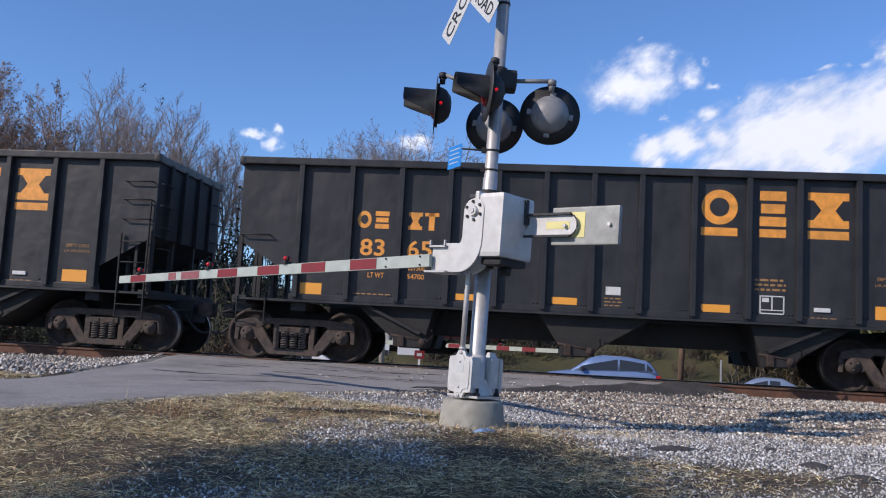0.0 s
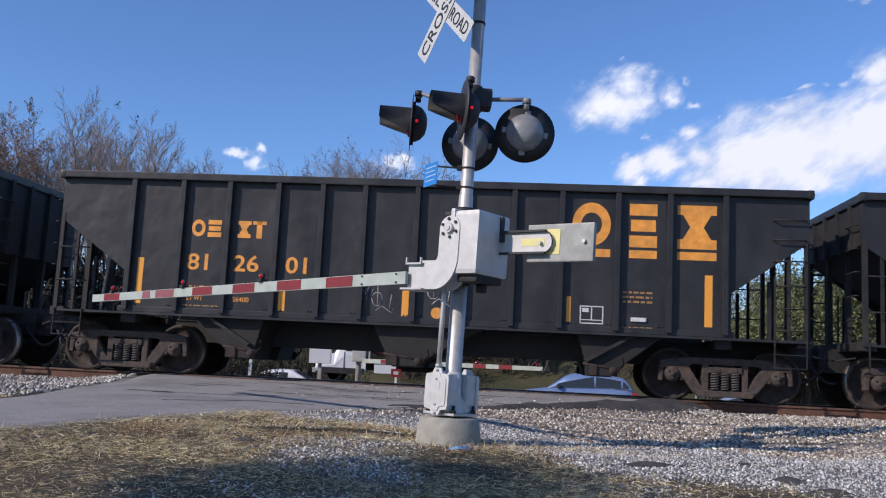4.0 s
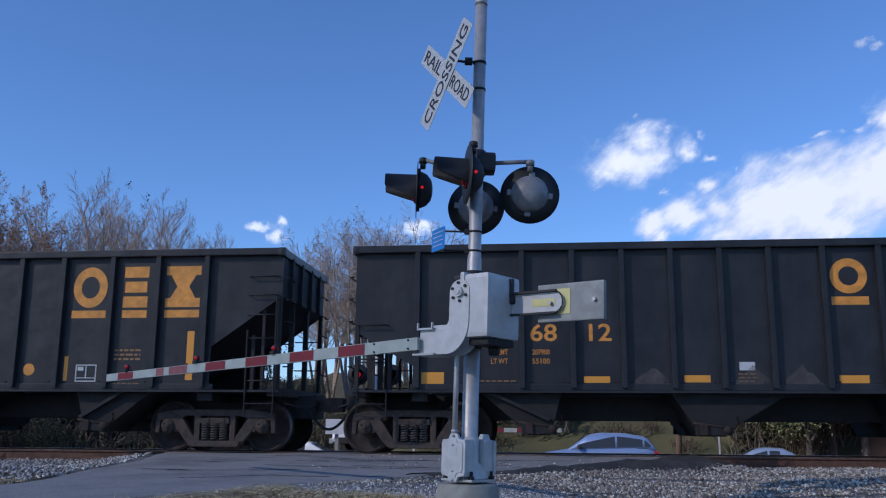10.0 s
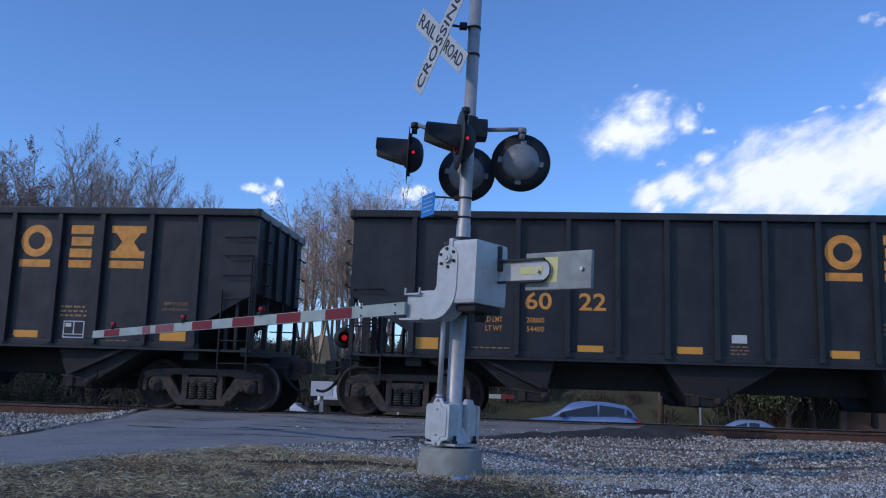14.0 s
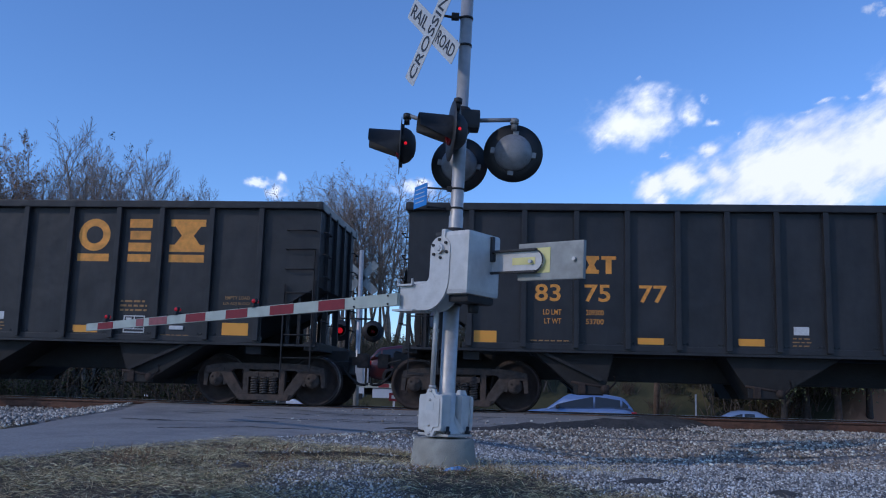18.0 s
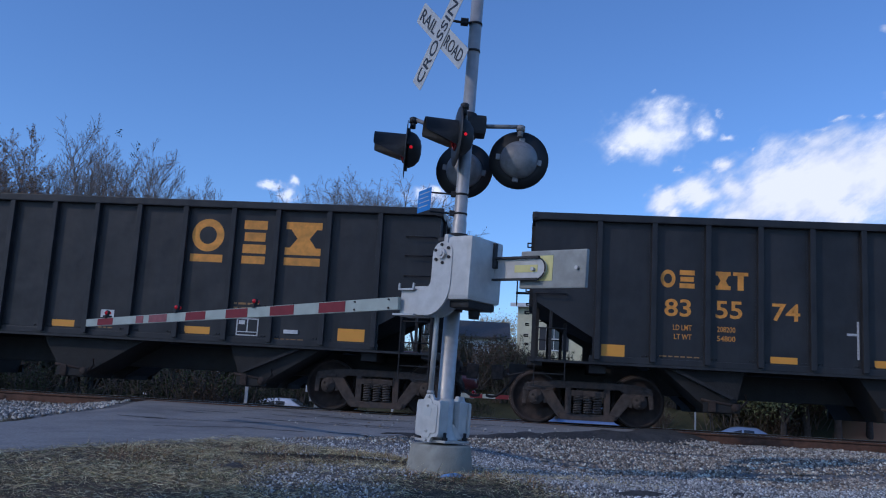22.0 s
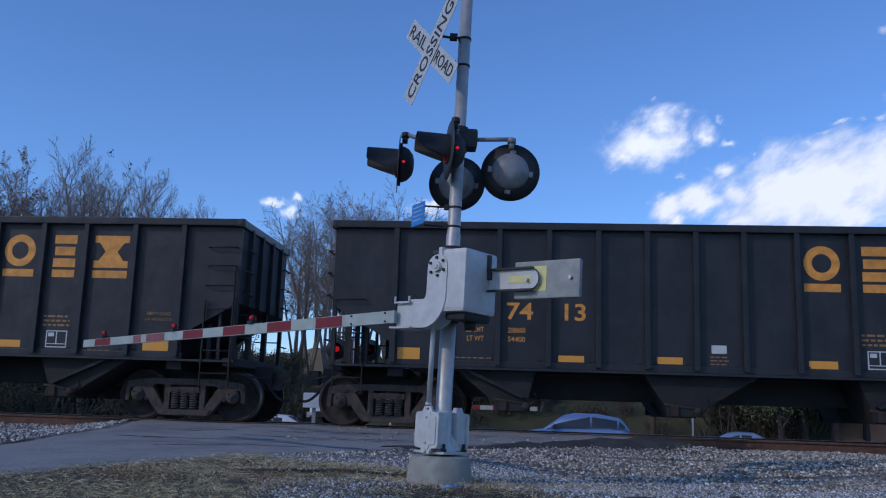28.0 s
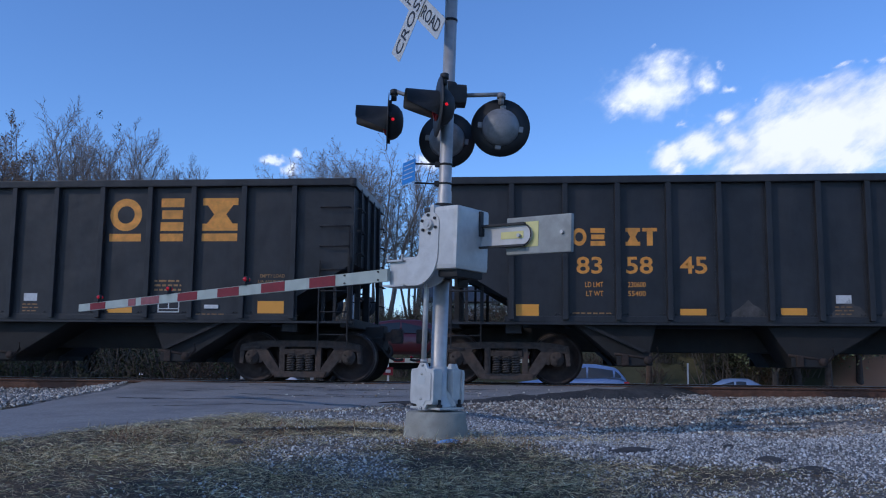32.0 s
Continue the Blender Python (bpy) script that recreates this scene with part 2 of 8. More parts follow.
M = {}
M["car"] = material("black_car_paint", (0.0243, 0.0247, 0.0268), 0.45, vary=0.25, scale=3.0, dirt=(0.0734, 0.0713, 0.0713), dirt_amount=0.2, dirt_scale=1.4, stretch=(0.85, 0.85, 0.238), dents=0.2, spec=0.36, bump=0.10, bump_scale=9.0)
M["car_dark"] = material("grimy_black_steel", (0.016, 0.016, 0.017), 0.7, vary=0.3, dirt=(0.06, 0.05, 0.042), dirt_amount=0.25, bump=0.3, bump_scale=25)
M["inside"] = material("coal_dusted_steel", (0.03, 0.028, 0.027), 0.85, dirt=(0.05, 0.03, 0.02))
M["truck"] = material("rusty_cast_steel", (0.058, 0.047, 0.041), 0.85, vary=0.4, scale=12, dirt=(0.125, 0.084, 0.062), dirt_amount=0.35, dirt_scale=5, bump=0.5, bump_scale=40)
M["chute"] = material("dusty_black_hopper_plate", (0.0161, 0.0152, 0.0146), 0.75, vary=0.25, scale=4, dirt=(0.0279, 0.0236, 0.0198), dirt_amount=0.2, dirt_scale=1.5, bump=0.2, bump_scale=20)
M["rusty_lock"] = material("rusty_door_lock", (0.0413, 0.0275, 0.0209), 0.85, vary=0.4, scale=15, dirt=(0.0385, 0.0275, 0.022), bump=0.4)
M["smear"] = material("dried_dust_on_black_paint", (0.085, 0.078, 0.072), 0.85, vary=0.3, scale=7, dirt=(0.045, 0.043, 0.043), dirt_amount=0.4, dirt_scale=3, bump=0)
M["spring"] = material("worn_spring_steel", (0.075, 0.066, 0.06), 0.6, vary=0.3, dirt=(0.05, 0.03, 0.02), bump=0.2)
M["wheel"] = material("rusty_wheel_steel", (0.045, 0.031, 0.026), 0.75, vary=0.35, scale=9, dirt=(0.03, 0.026, 0.024), dirt_amount=0.5, dirt_scale=4, bump=0.3)
M["tread"] = material("polished_wheel_tread", (0.35, 0.33, 0.31), 0.35, 0.9, vary=0.15, bump=0.05)
M["yellow"] = material("yellow_lettering_paint", (0.821, 0.34, 0.0486), 0.55, vary=0.16, scale=9, dirt=(0.27, 0.162, 0.054), dirt_amount=0.2, dirt_scale=3, bump=0)
M["reflective"] = material("yellow_reflective_tape", (0.85, 0.37, 0.04), 0.45, vary=0.1, dirt=(0.45, 0.2, 0.04), dirt_amount=0.15, dirt_scale=6, bump=0)
M["white_mark"] = material("white_stencil_paint", (0.62, 0.62, 0.6), 0.6, vary=0.15, scale=15, bump=0)
M["dim_yellow"] = material("dim_stencil_paint", (0.34, 0.19, 0.07), 0.7, vary=0.25, scale=20, bump=0)
M["chalk"] = material("white_chalk", (0.5, 0.5, 0.5), 0.9, vary=0.4, scale=40, bump=0)
M["galv"] = material("galvanised_steel", (0.50, 0.485, 0.46), 0.45, 0.45, vary=0.12, scale=14, dirt=(0.38, 0.38, 0.37), dirt_amount=0.3, dirt_scale=5, bump=0.06, bump_scale=30)
M["cast_alu"] = material("silver_painted_casting", (0.56, 0.555, 0.53), 0.5, 0.15, vary=0.08, scale=10, dirt=(0.40, 0.40, 0.38), dirt_amount=0.3, dirt_scale=4, bump=0.08, bump_scale=40)
M["plate"] = material("bare_steel_weight_plate", (0.30, 0.31, 0.29), 0.55, 0.25, vary=0.15, scale=8, dirt=(0.24, 0.24, 0.225), dirt_amount=0.4, dirt_scale=6, bump=0.05)
M["disc"] = material("weathered_black_disc", (0.026, 0.027, 0.028), 0.55, vary=0.2, dirt=(0.06, 0.06, 0.06), dirt_amount=0.25, dirt_scale=4, bump=0.1)
M["black_lamp"] = material("weathered_black_lamp_paint", (0.021, 0.022, 0.024), 0.6, vary=0.2, dirt=(0.06, 0.06, 0.06), dirt_amount=0.18, dirt_scale=6, bump=0.1)
M["grey_lamp"] = material("grey_lamp_back", (0.27, 0.275, 0.28), 0.5, 0.2, vary=0.12, dirt=(0.1, 0.1, 0.1), dirt_amount=0.3, dirt_scale=8, bump=0.08)
M["concrete"] = material("weathered_concrete", (0.336, 0.324, 0.27), 0.9, vary=0.2, scale=14, dirt=(0.192, 0.18, 0.144), dirt_amount=0.4, dirt_scale=3.5, bump=0.4, bump_scale=70)
M["arm_white"] = material("white_reflective_sheeting", (0.40, 0.45, 0.40), 0.6, vary=0.08, scale=20, dirt=(0.24, 0.26, 0.24), dirt_amount=0.3, dirt_scale=5, bump=0)
M["arm_red"] = material("red_reflective_sheeting", (0.19, 0.010, 0.018), 0.65, vary=0.12, scale=20, dirt=(0.15, 0.03, 0.035), dirt_amount=0.3, dirt_scale=5, bump=0)
M["arm_faded"] = material("faded_red_sheeting", (0.24, 0.075, 0.08), 0.6, vary=0.15, scale=14, bump=0)
M["sign_white"] = material("white_sign_sheeting", (0.52, 0.535, 0.52), 0.5, vary=0.06, dirt=(0.5, 0.5, 0.47), dirt_amount=0.2, dirt_scale=5, bump=0)
M["sign_black"] = material("black_sign_letters", (0.02, 0.02, 0.02), 0.5, vary=0.1, bump=0)
M["sign_blue"] = material("blue_sign_sheeting", (0.03, 0.22, 0.62), 0.45, vary=0.1, bump=0)
M["red_lens"] = material("red_lamp_lens", (0.75, 0.012, 0.02), 0.15, vary=0.1, bump=0.05, glow=0.6)
M["far_red"] = material("glowing_red_far_lens", (0.75, 0.012, 0.02), 0.2, vary=0.1, bump=0.05, glow=0.35)
M["arm_lens"] = material("small_red_arm_lens", (0.45, 0.012, 0.02), 0.2, vary=0.1, bump=0.05, glow=0.16)
M["red_dim"] = material("unlit_red_lens", (0.22, 0.01, 0.012), 0.15, vary=0.1, bump=0.05)
M["yellow_label"] = material("pale_yellow_label", (0.70, 0.64, 0.26), 0.6, vary=0.1, bump=0)
M["rail"] = material("rusty_rail_steel", (0.13, 0.062, 0.038), 0.75, vary=0.25, scale=10, dirt=(0.06, 0.035, 0.025), dirt_amount=0.4, dirt_scale=4, bump=0.25)
M["rail_top"] = material("polished_rail_head", (0.42, 0.41, 0.4), 0.3, 0.9, vary=0.1, bump=0.03)
M["tie"] = material("creosoted_tie_wood", (0.06, 0.048, 0.038), 0.9, vary=0.3, scale=15, bump=0.5)

# ---- lettering ----
_glyphs = {}


def text_mesh(words, size, mat, align="LEFT", depth=0.0015, bold=0.004):
    key = (words, size, mat.name, align, bold)
    if key not in _glyphs:
        cu = bpy.data.curves.new("words", "FONT")
        cu.body, cu.size, cu.align_x, cu.extrude, cu.offset = words, size, align, depth, bold
        cu.resolution_u = 3
        ob = new("words", cu)
        me = bpy.data.meshes.new_from_object(ob.evaluated_get(bpy.context.evaluated_depsgraph_get()))
        bpy.data.objects.remove(ob)
        me.materials.clear()
        me.materials.append(mat)
        _glyphs[key] = me
    return _glyphs[key]


def words_on_side(words, x, z, width, height, mat, parent, y, name="lettering", label="", bold=0.004):
    """Upright words on the side that faces -y; (x, z) is their lower left corner; a negative width keeps the digits' own spacing."""
    me = text_mesh(words, 1.0, mat, bold=bold)
    xs = [v.co.x for v in me.vertices]
    ys = [v.co.y for v in me.vertices]
    kx, ky = width / (max(xs) - min(xs)), height / (max(ys) - min(ys))
    left = min(xs)
    if width < 0:
        kx, left = -width, 0.03
    ob = new(name, me)
    ob.parent = parent
    ob.matrix_basis = Matrix.LocRotScale((x - left * kx, y, z - min(ys) * ky), Euler((radians(90), 0, 0)), (kx, ky, 1))
    if label:
        ob["label"] = label
    return ob


# ---- hopper cars ----
HALF = 1.50            # half the width over the side sheets
KINDS = {
    "late": dict(length=12.72, posts=[0.06, 1.15, 2.08, 2.98, 3.85, 4.70, 5.53, 6.35, 7.16, 8.04, 8.94, 9.76, 10.70, 11.62, 12.66], notch=1.08, low=1.50, high=2.12, truck=1.05,
                 hoppers=[(2.2, 3.65, 3.05, 3.45), (5.45, 7.5, 5.95, 6.35), (9.0, 10.75, 9.3, 9.65)]),
    "early": dict(length=13.38, posts=[0.06, 1.42, 2.35, 3.22, 4.12, 4.93, 5.70, 6.64, 7.5, 8.35, 9.18, 10.14, 11.02, 11.95, 13.32], notch=1.32, low=1.85, high=2.76, truck=1.32,
                  hoppers=[(2.6, 3.95, 3.4, 3.75), (5.9, 7.9, 6.3, 6.75), (9.5, 11.0, 9.75, 10.1)]),
}
TOP = 3.64
FLOOR = 1.16


def side_outline(k):
    L, w = k["length"], k["notch"]
    return [(0.03, TOP - 0.08), (0.03, k["high"]), (w, k["low"]), (w, FLOOR), (L - w, FLOOR), (L - w, k["low"]), (L - 0.03, k["high"]), (L - 0.03, TOP - 0.08)]


def wheelset_meshes():
    bm = bmesh.new()
    for s in (-1, 1):
        prof = [(0.10, -0.08), (0.16, -0.06), (0.18, 0.0), (0.30, 0.015), (0.39, -0.03), (0.405, -0.062), (0.452, -0.064), (0.457, 0.055), (0.482, 0.066), (0.482, 0.09), (0.40, 0.092), (0.37, 0.06), (0.17, 0.07), (0.10, 0.08)]
        lathe(bm, [(r, s * (0.745 - 0.0) + (-s) * h) for r, h in prof], 32, "y")
        for i in range(4):                         # raised casting marks
            a = i * math.pi / 2 + 0.3
            box(bm, -0.02, 0.02, -0.004, 0.004, -0.05, 0.05, m=Matrix.Translation((0, s * 0.75, 0)) @ Matrix.Rotation(a, 4, "Y") @ Matrix.Translation((0, 0, 0.26)))
    lathe(bm, [(0.085, -1.02), (0.085, -0.8), (0.10, -0.78), (0.08, 0.0), (0.10, 0.78), (0.085, 0.8), (0.085, 1.02)], 14, "y")
    return bm


def side_frame(bm, y):
    """A cast truck side: a deep top chord with broad pads over the bearings, V-shaped lower members, columns and a spring seat."""
    t = 0.085
    prism(bm, [(-1.12, 0.56), (-1.10, 0.68), (-0.92, 0.72), (-0.60, 0.755), (0.60, 0.755), (0.92, 0.72), (1.10, 0.68), (1.12, 0.56), (0.66, 0.56), (0.56, 0.635), (-0.56, 0.635), (-0.66, 0.56)], y - t, y + t, bevel=0.022)
    for s in (-1, 1):
        prism(bm, [(s * 0.63, 0.62), (s * 0.86, 0.62), (s * 0.80, 0.50), (s * 0.49, 0.11), (s * 0.30, 0.11), (s * 0.30, 0.20), (s * 0.37, 0.235)], y - t * 0.9, y + t * 0.9, bevel=0.024)
        prism(bm, [(s * 0.28, 0.66), (s * 0.385, 0.66), (s * 0.385, 0.18), (s * 0.28, 0.18)], y - t, y + t, bevel=0.014)
        prism(bm, [(s * 1.12, 0.62), (s * 1.13, 0.34), (s * 1.06, 0.33), (s * 1.03, 0.58)], y - t * 0.8, y + t * 0.8, bevel=0.012)
        prism(bm, [(s * 0.72, 0.60), (s * 0.70, 0.36), (s * 0.76, 0.35), (s * 0.79, 0.58)], y - t * 0.8, y + t * 0.8, bevel=0.012)
        box(bm, *sorted((s * 0.74, s * 1.05)), y - t * 1.2, y + t * 1.2, 0.60, 0.66, 0.015)
    prism(bm, [(-0.50, 0.20), (0.50, 0.20), (0.45, 0.09), (-0.45, 0.09)], y - t * 1.35, y + t * 1.35, bevel=0.02)
    prism(bm, [(-0.28, 0.60), (0.28, 0.60), (0.28, 0.50), (-0.28, 0.50)], y - t * 1.35, y + t * 1.35, bevel=0.015)
    for dx in (-0.14, 0.14):                            # friction wedge plates beside the bolster end
        box(bm, dx - 0.05, dx + 0.05, y - t * 1.5, y - t * 1.3, 0.52, 0.585, 0.008)
    return bm


def bearing_mesh(y):
    bm = bmesh.new()
    sgn = 1 if y > 0 else -1
    lathe(bm, [(0.05, sgn * 0.94), (0.135, sgn * 0.95), (0.135, sgn * 1.05), (0.12, sgn * 1.09), (0.05, sgn * 1.10), (0.045, sgn * 1.115), (0.0, sgn * 1.115)], 16, "y", Matrix.Translation((0, 0, 0.457)))
    for i in range(3):
        a = i * 2.094 + 0.5
        lathe(bm, [(0.018, sgn * 1.085), (0.018, sgn * 1.12), (0, sgn * 1.12)], 6, "y", Matrix.Translation((0.075 * math.cos(a), 0, 0.457 + 0.075 * math.sin(a))))
    return bm


def spring_mesh():
    pts = []
    for i in range(7 * 8 + 1):
        a = i * 2 * math.pi / 8
        pts.append((0.066 * math.cos(a), 0.066 * math.sin(a), 0.20 + 0.30 * i / 56))
    return tube(bmesh.new(), pts, 0.0155, 5)


TRUCK = {}


def truck_meshes():
    bm = boxed(-0.24, 0.24, -1.08, 1.08, 0.44, 0.58, 0.03)
    box(bm, -0.20, 0.20, -0.95, 0.95, 0.58, 0.68, 0.03)
    lathe(bm, [(0.22, 0.66), (0.22, 0.74), (0, 0.74)], 16)
    TRUCK["bolster"] = part("bolster", bm, M["truck"]).data
    for nm, y in (("near", -0.99), ("far", 0.99)):
        TRUCK["frame_" + nm] = part("f", side_frame(bmesh.new(), y), M["truck"]).data
        TRUCK["bearing_" + nm] = part("f", bearing_mesh(y), M["truck"]).data
    TRUCK["spring"] = part("f", spring_mesh(), M["spring"]).data
    TRUCK["brake"] = part("f", tube(box(bmesh.new(), -0.42, -0.36, -0.8, 0.8, 0.30, 0.42), [(0.39, -0.8, 0.36), (0.39, 0.8, 0.36)], 0.035), M["car_dark"]).data
    TRUCK["wheels"] = part("f", wheelset_meshes(), M["wheel"]).data
    TRUCK["wheels"].materials.append(M["tread"])
    for f in TRUCK["wheels"].polygons:
        if 0.445 < math.hypot(f.center.x, f.center.z) < 0.462:
            f.material_index = 1
    for ob in [o for o in bpy.data.objects if o.type == "MESH" and o.name.split(".")[0] in ("bolster", "f")]:
        bpy.data.objects.remove(ob)


WHEELSETS = []


def add_truck(car, x):
    truck = share("truck", TRUCK["bolster"], pose(x, 0, 0), car)
    truck["label"] = "rusty cast steel two-axle truck"
    for nm in ("near", "far"):
        share("side_frame", TRUCK["frame_" + nm], pose(0, 0, 0), truck)
        for dx in (-0.89, 0.89):
            share("bearing_cap", TRUCK["bearing_" + nm], pose(dx, 0, 0), truck)
        for sx in (-0.17, 0.0, 0.17):
            for dy in (-0.07, 0.09):
                share("spring", TRUCK["spring"], pose(sx, (-0.99 if nm == "near" else 0.99) + dy, 0), truck)
    share("brake_beam", TRUCK["brake"], pose(0, 0, 0), truck)
    for dx in (-0.89, 0.89):
        w = share("wheelset", TRUCK["wheels"], pose(dx, 0, 0.457), truck)
        w["label"] = "rusty steel wheels on an axle"
        WHEELSETS.append((w, dx))
    return truck


BODY = {}


def body_meshes(kind):
    """All parts of a car body, each a mesh of its own, kept as (name, mesh) in BODY[kind]."""
    k = KINDS[kind]
    L, w, hi, out = k["length"], k["notch"], k["high"], []

    def add(name, bm, mat):
        out.append((name, bm, mat))

    for s in (-1, 1):
        bm = prism(bmesh.new(), side_outline(k), s * HALF, s * (HALF - 0.025))
        bmesh.ops.recalc_face_normals(bm, faces=bm.faces)
        add("side_sheet", bm, M["car"])
        add("top_chord", boxed(0, L, s * 1.53 - 0.085, s * 1.53 + 0.085, TOP - 0.13, TOP, 0.018), M["car"])
        bm = boxed(w - 0.05, L - w + 0.05, s * 1.47 - 0.06, s * 1.47 + 0.06, FLOOR - 0.07, FLOOR + 0.035, 0.012)
        box(bm, 0.02, L - 0.02, s * 1.47 - 0.085, s * 1.47 + 0.085, FLOOR - 0.11, FLOOR - 0.071)
        add("side_sill", bm, M["car"])
    for x in (0.0, L - 0.16):
        add("end_chord", boxed(x, x + 0.16, -1.44, 1.44, TOP - 0.13, TOP - 0.004, 0.018), M["car"])
    add("centre_sill", boxed(-0.35, L + 0.35, -0.33, 0.33, 0.60, 1.03, 0.02), M["car_dark"])
    for x0, x1 in ((-0.05, 0.13), (L - 0.13, L + 0.05)):
        for s in (-1, 1):
            add("corner_cap", boxed(x0 + 0.02, x1 - 0.02, s * 1.53 - 0.09, s * 1.53 + 0.09, TOP - 0.15, TOP + 0.01, 0.05), M["car"])
        add("end_chord", boxed(x0 + 0.03, x1 - 0.03, -1.46, 1.46, TOP - 0.15, TOP - 0.005, 0.02), M["car"])
    for s in (-1, 1):                                # heads of the rivets along the side sill
        bm = bmesh.new()
        for xp in k["posts"][2:-2]:
            for dx in (-0.16, -0.10, 0.10, 0.16):
                lathe(bm, [(0.016, s * (HALF + 0.001)), (0.013, s * (HALF + 0.012)), (0, s * (HALF + 0.014))], 6, "y", Matrix.Translation((xp + dx, 0, FLOOR + 0.075)))
        add("rivet_row", bm, M["car"])
    for x0, x1 in ((-0.02, 0.24), (L - 0.24, L + 0.02)):
        add("end_sill", boxed(x0, x1, -1.5, 1.5, 0.98, 1.13, 0.015), M["car_dark"])
    for x in (w + 0.1, L - w - 0.1):
        add("cross_bearer", boxed(x - 0.14, x + 0.14, -1.38, 1.38, 0.90, 1.05, 0.01), M["car_dark"])
    for f in (lambda x: x, lambda x: L - x):
        add("slope_sheet", prism(bmesh.new(), [(f(0.03), hi), (f(0.06), hi + 0.02), (f(k["hoppers"][0][3]), 0.62), (f(k["hoppers"][0][3] - 0.05), 0.58)], -HALF + 0.03, HALF - 0.03), M["car_dark"])
        add("end_wall", prism(bmesh.new(), [(f(0.03), hi), (f(0.055), hi), (f(0.055), TOP - 0.1), (f(0.03), TOP - 0.1)], -HALF + 0.02, HALF - 0.02), M["car_dark"])
        for y in (-1.0, -0.35, 0.35, 1.0):
            add("end_stake", boxed(*sorted((f(-0.03), f(0.035))), y - 0.05, y + 0.05, hi - 0.02, TOP - 0.1), M["car_dark"])
        for y in (-1.46, 1.46):
            add("corner_post", bar(bmesh.new(), (f(0.07), y, 1.1), (f(0.07), y, hi + 0.1), 0.10, 0.07, (1, 0, 0)), M["car_dark"])
            add("end_post", bar(bmesh.new(), (f(0.36), y * 0.98, 1.1), (f(0.36), y * 0.98, hi - 0.05), 0.05, 0.05, (1, 0, 0)), M["car_dark"])
        for y in (-0.5, 0.5):
            add("end_post", bar(bmesh.new(), (f(0.12), y, 1.1), (f(0.12), y, hi), 0.09, 0.09, (1, 0, 0)), M["car_dark"])
            add("end_post", bar(bmesh.new(), (f(0.62), y * 2.4, 1.1), (f(0.62), y * 2.4, k["low"] + 0.25), 0.06, 0.06, (1, 0, 0)), M["car_dark"])
        add("end_deck", boxed(*sorted((f(0.05), f(w))), -1.42, 1.42, 1.055, 1.075), M["car_dark"])
    for a, b, c, d in k["hoppers"]:
        for s in (-1, 1):
            bm = prism(bmesh.new(), [(a, 1.1), (b, 1.1), (d + 0.03, 0.42), (d, 0.34), (c, 0.34), (c - 0.04, 0.42)], *sorted((s * 1.36, s * 0.30)), bevel=0.015)
            box(bm, c - 0.10, d + 0.10, s * 1.40 - 0.03, s * 1.40 + 0.03, 0.36, 0.52, 0.012)
            add("hopper_chute", bm, M["chute"])
            bm = boxed(c - 0.02, c + 0.10, s * 1.43 - 0.04, s * 1.43 + 0.04, 0.36, 0.55, 0.02)
            tube(bm, [(c - 0.14, s * 1.42, 0.56), (d + 0.12, s * 1.42, 0.47)], 0.025, 6)
            tube(bm, [(d + 0.05, s * 1.44, 0.40), (d + 0.20, s * 1.44, 0.56), (d + 0.18, s * 1.44, 0.68)], 0.02, 6)
            lathe(bm, [(0.07, s * 1.40), (0.07, s * 1.47), (0, s * 1.47)], 10, "y", Matrix.Translation((d + 0.02, 0, 0.45)))
            add("door_lock", bm, M["rusty_lock"])
    for (a, b, c, d), (a2, b2, c2, d2) in zip(k["hoppers"], k["hoppers"][1:]):
        add("floor_ridge", prism(bmesh.new(), [(b, 1.08), ((b + a2) / 2, 1.9), (a2, 1.08)], -HALF + 0.03, HALF - 0.03), M["inside"])
    for f, s in ((lambda x: x, -1), (lambda x: L - x, 1)):
        x = f(0)
        bm = boxed(*sorted((x + s * 0.30, x + s * 0.52)), -0.09, 0.09, 0.78, 0.94, 0.02)
        box(bm, *sorted((x + s * 0.46, x + s * 0.68)), -0.16, 0.12, 0.73, 1.0, 0.04)
        box(bm, *sorted((x + s * 0.28, x + s * 0.34)), -0.28, 0.28, 0.66, 1.06, 0.02)
        add("coupler", bm, M["truck"])
        pts = [(x + s * (0.25 + 0.5 * i / 8), -0.45, 0.75 - 0.34 * math.sin(math.pi * 0.62 * i / 8)) for i in range(9)]
        add("air_hose", tube(bmesh.new(), pts, 0.028, 6), M["car_dark"])
        add("uncoupling_lever", tube(bmesh.new(), [(x + s * 0.05, -1.35, 0.86), (x + s * 0.30, -1.2, 0.80), (x + s * 0.38, -0.25, 0.84)], 0.016, 6), M["car_dark"])
    for f, y in ((lambda x: x, 1.56), (lambda x: L - x, -1.56), (lambda x: x, -1.56), (lambda x: L - x, 1.56)):
        full = (f(0) > 1) == (y < 0)
        xs = (f(0.10), f(0.62))
        bm = bmesh.new()
        if full:
            for x in xs:
                bar(bm, (x, y, 0.98), (x, y, 2.15 if x == xs[1] else 2.75), 0.05, 0.02, (1, 0, 0))
            for z in (1.25, 1.62, 2.0):
                tube(bm, [(xs[0], y, z), (xs[1], y, z)], 0.013, 5)
            add("ladder", bm, M["car_dark"])
        for z in ((2.42, 2.78, 3.12) if full else (1.62, 2.22)):
            add("grab_iron", tube(bmesh.new(), [(xs[0], y * 0.965, z), (xs[0], y * 1.02, z), (xs[1], y * 1.02, z), (xs[1], y * 0.965, z)], 0.014, 5), M["car_dark"])
        bm = bmesh.new()
        for x in xs:
            bar(bm, (x, y, 1.1), (x, y, 0.62), 0.045, 0.015, (1, 0, 0))
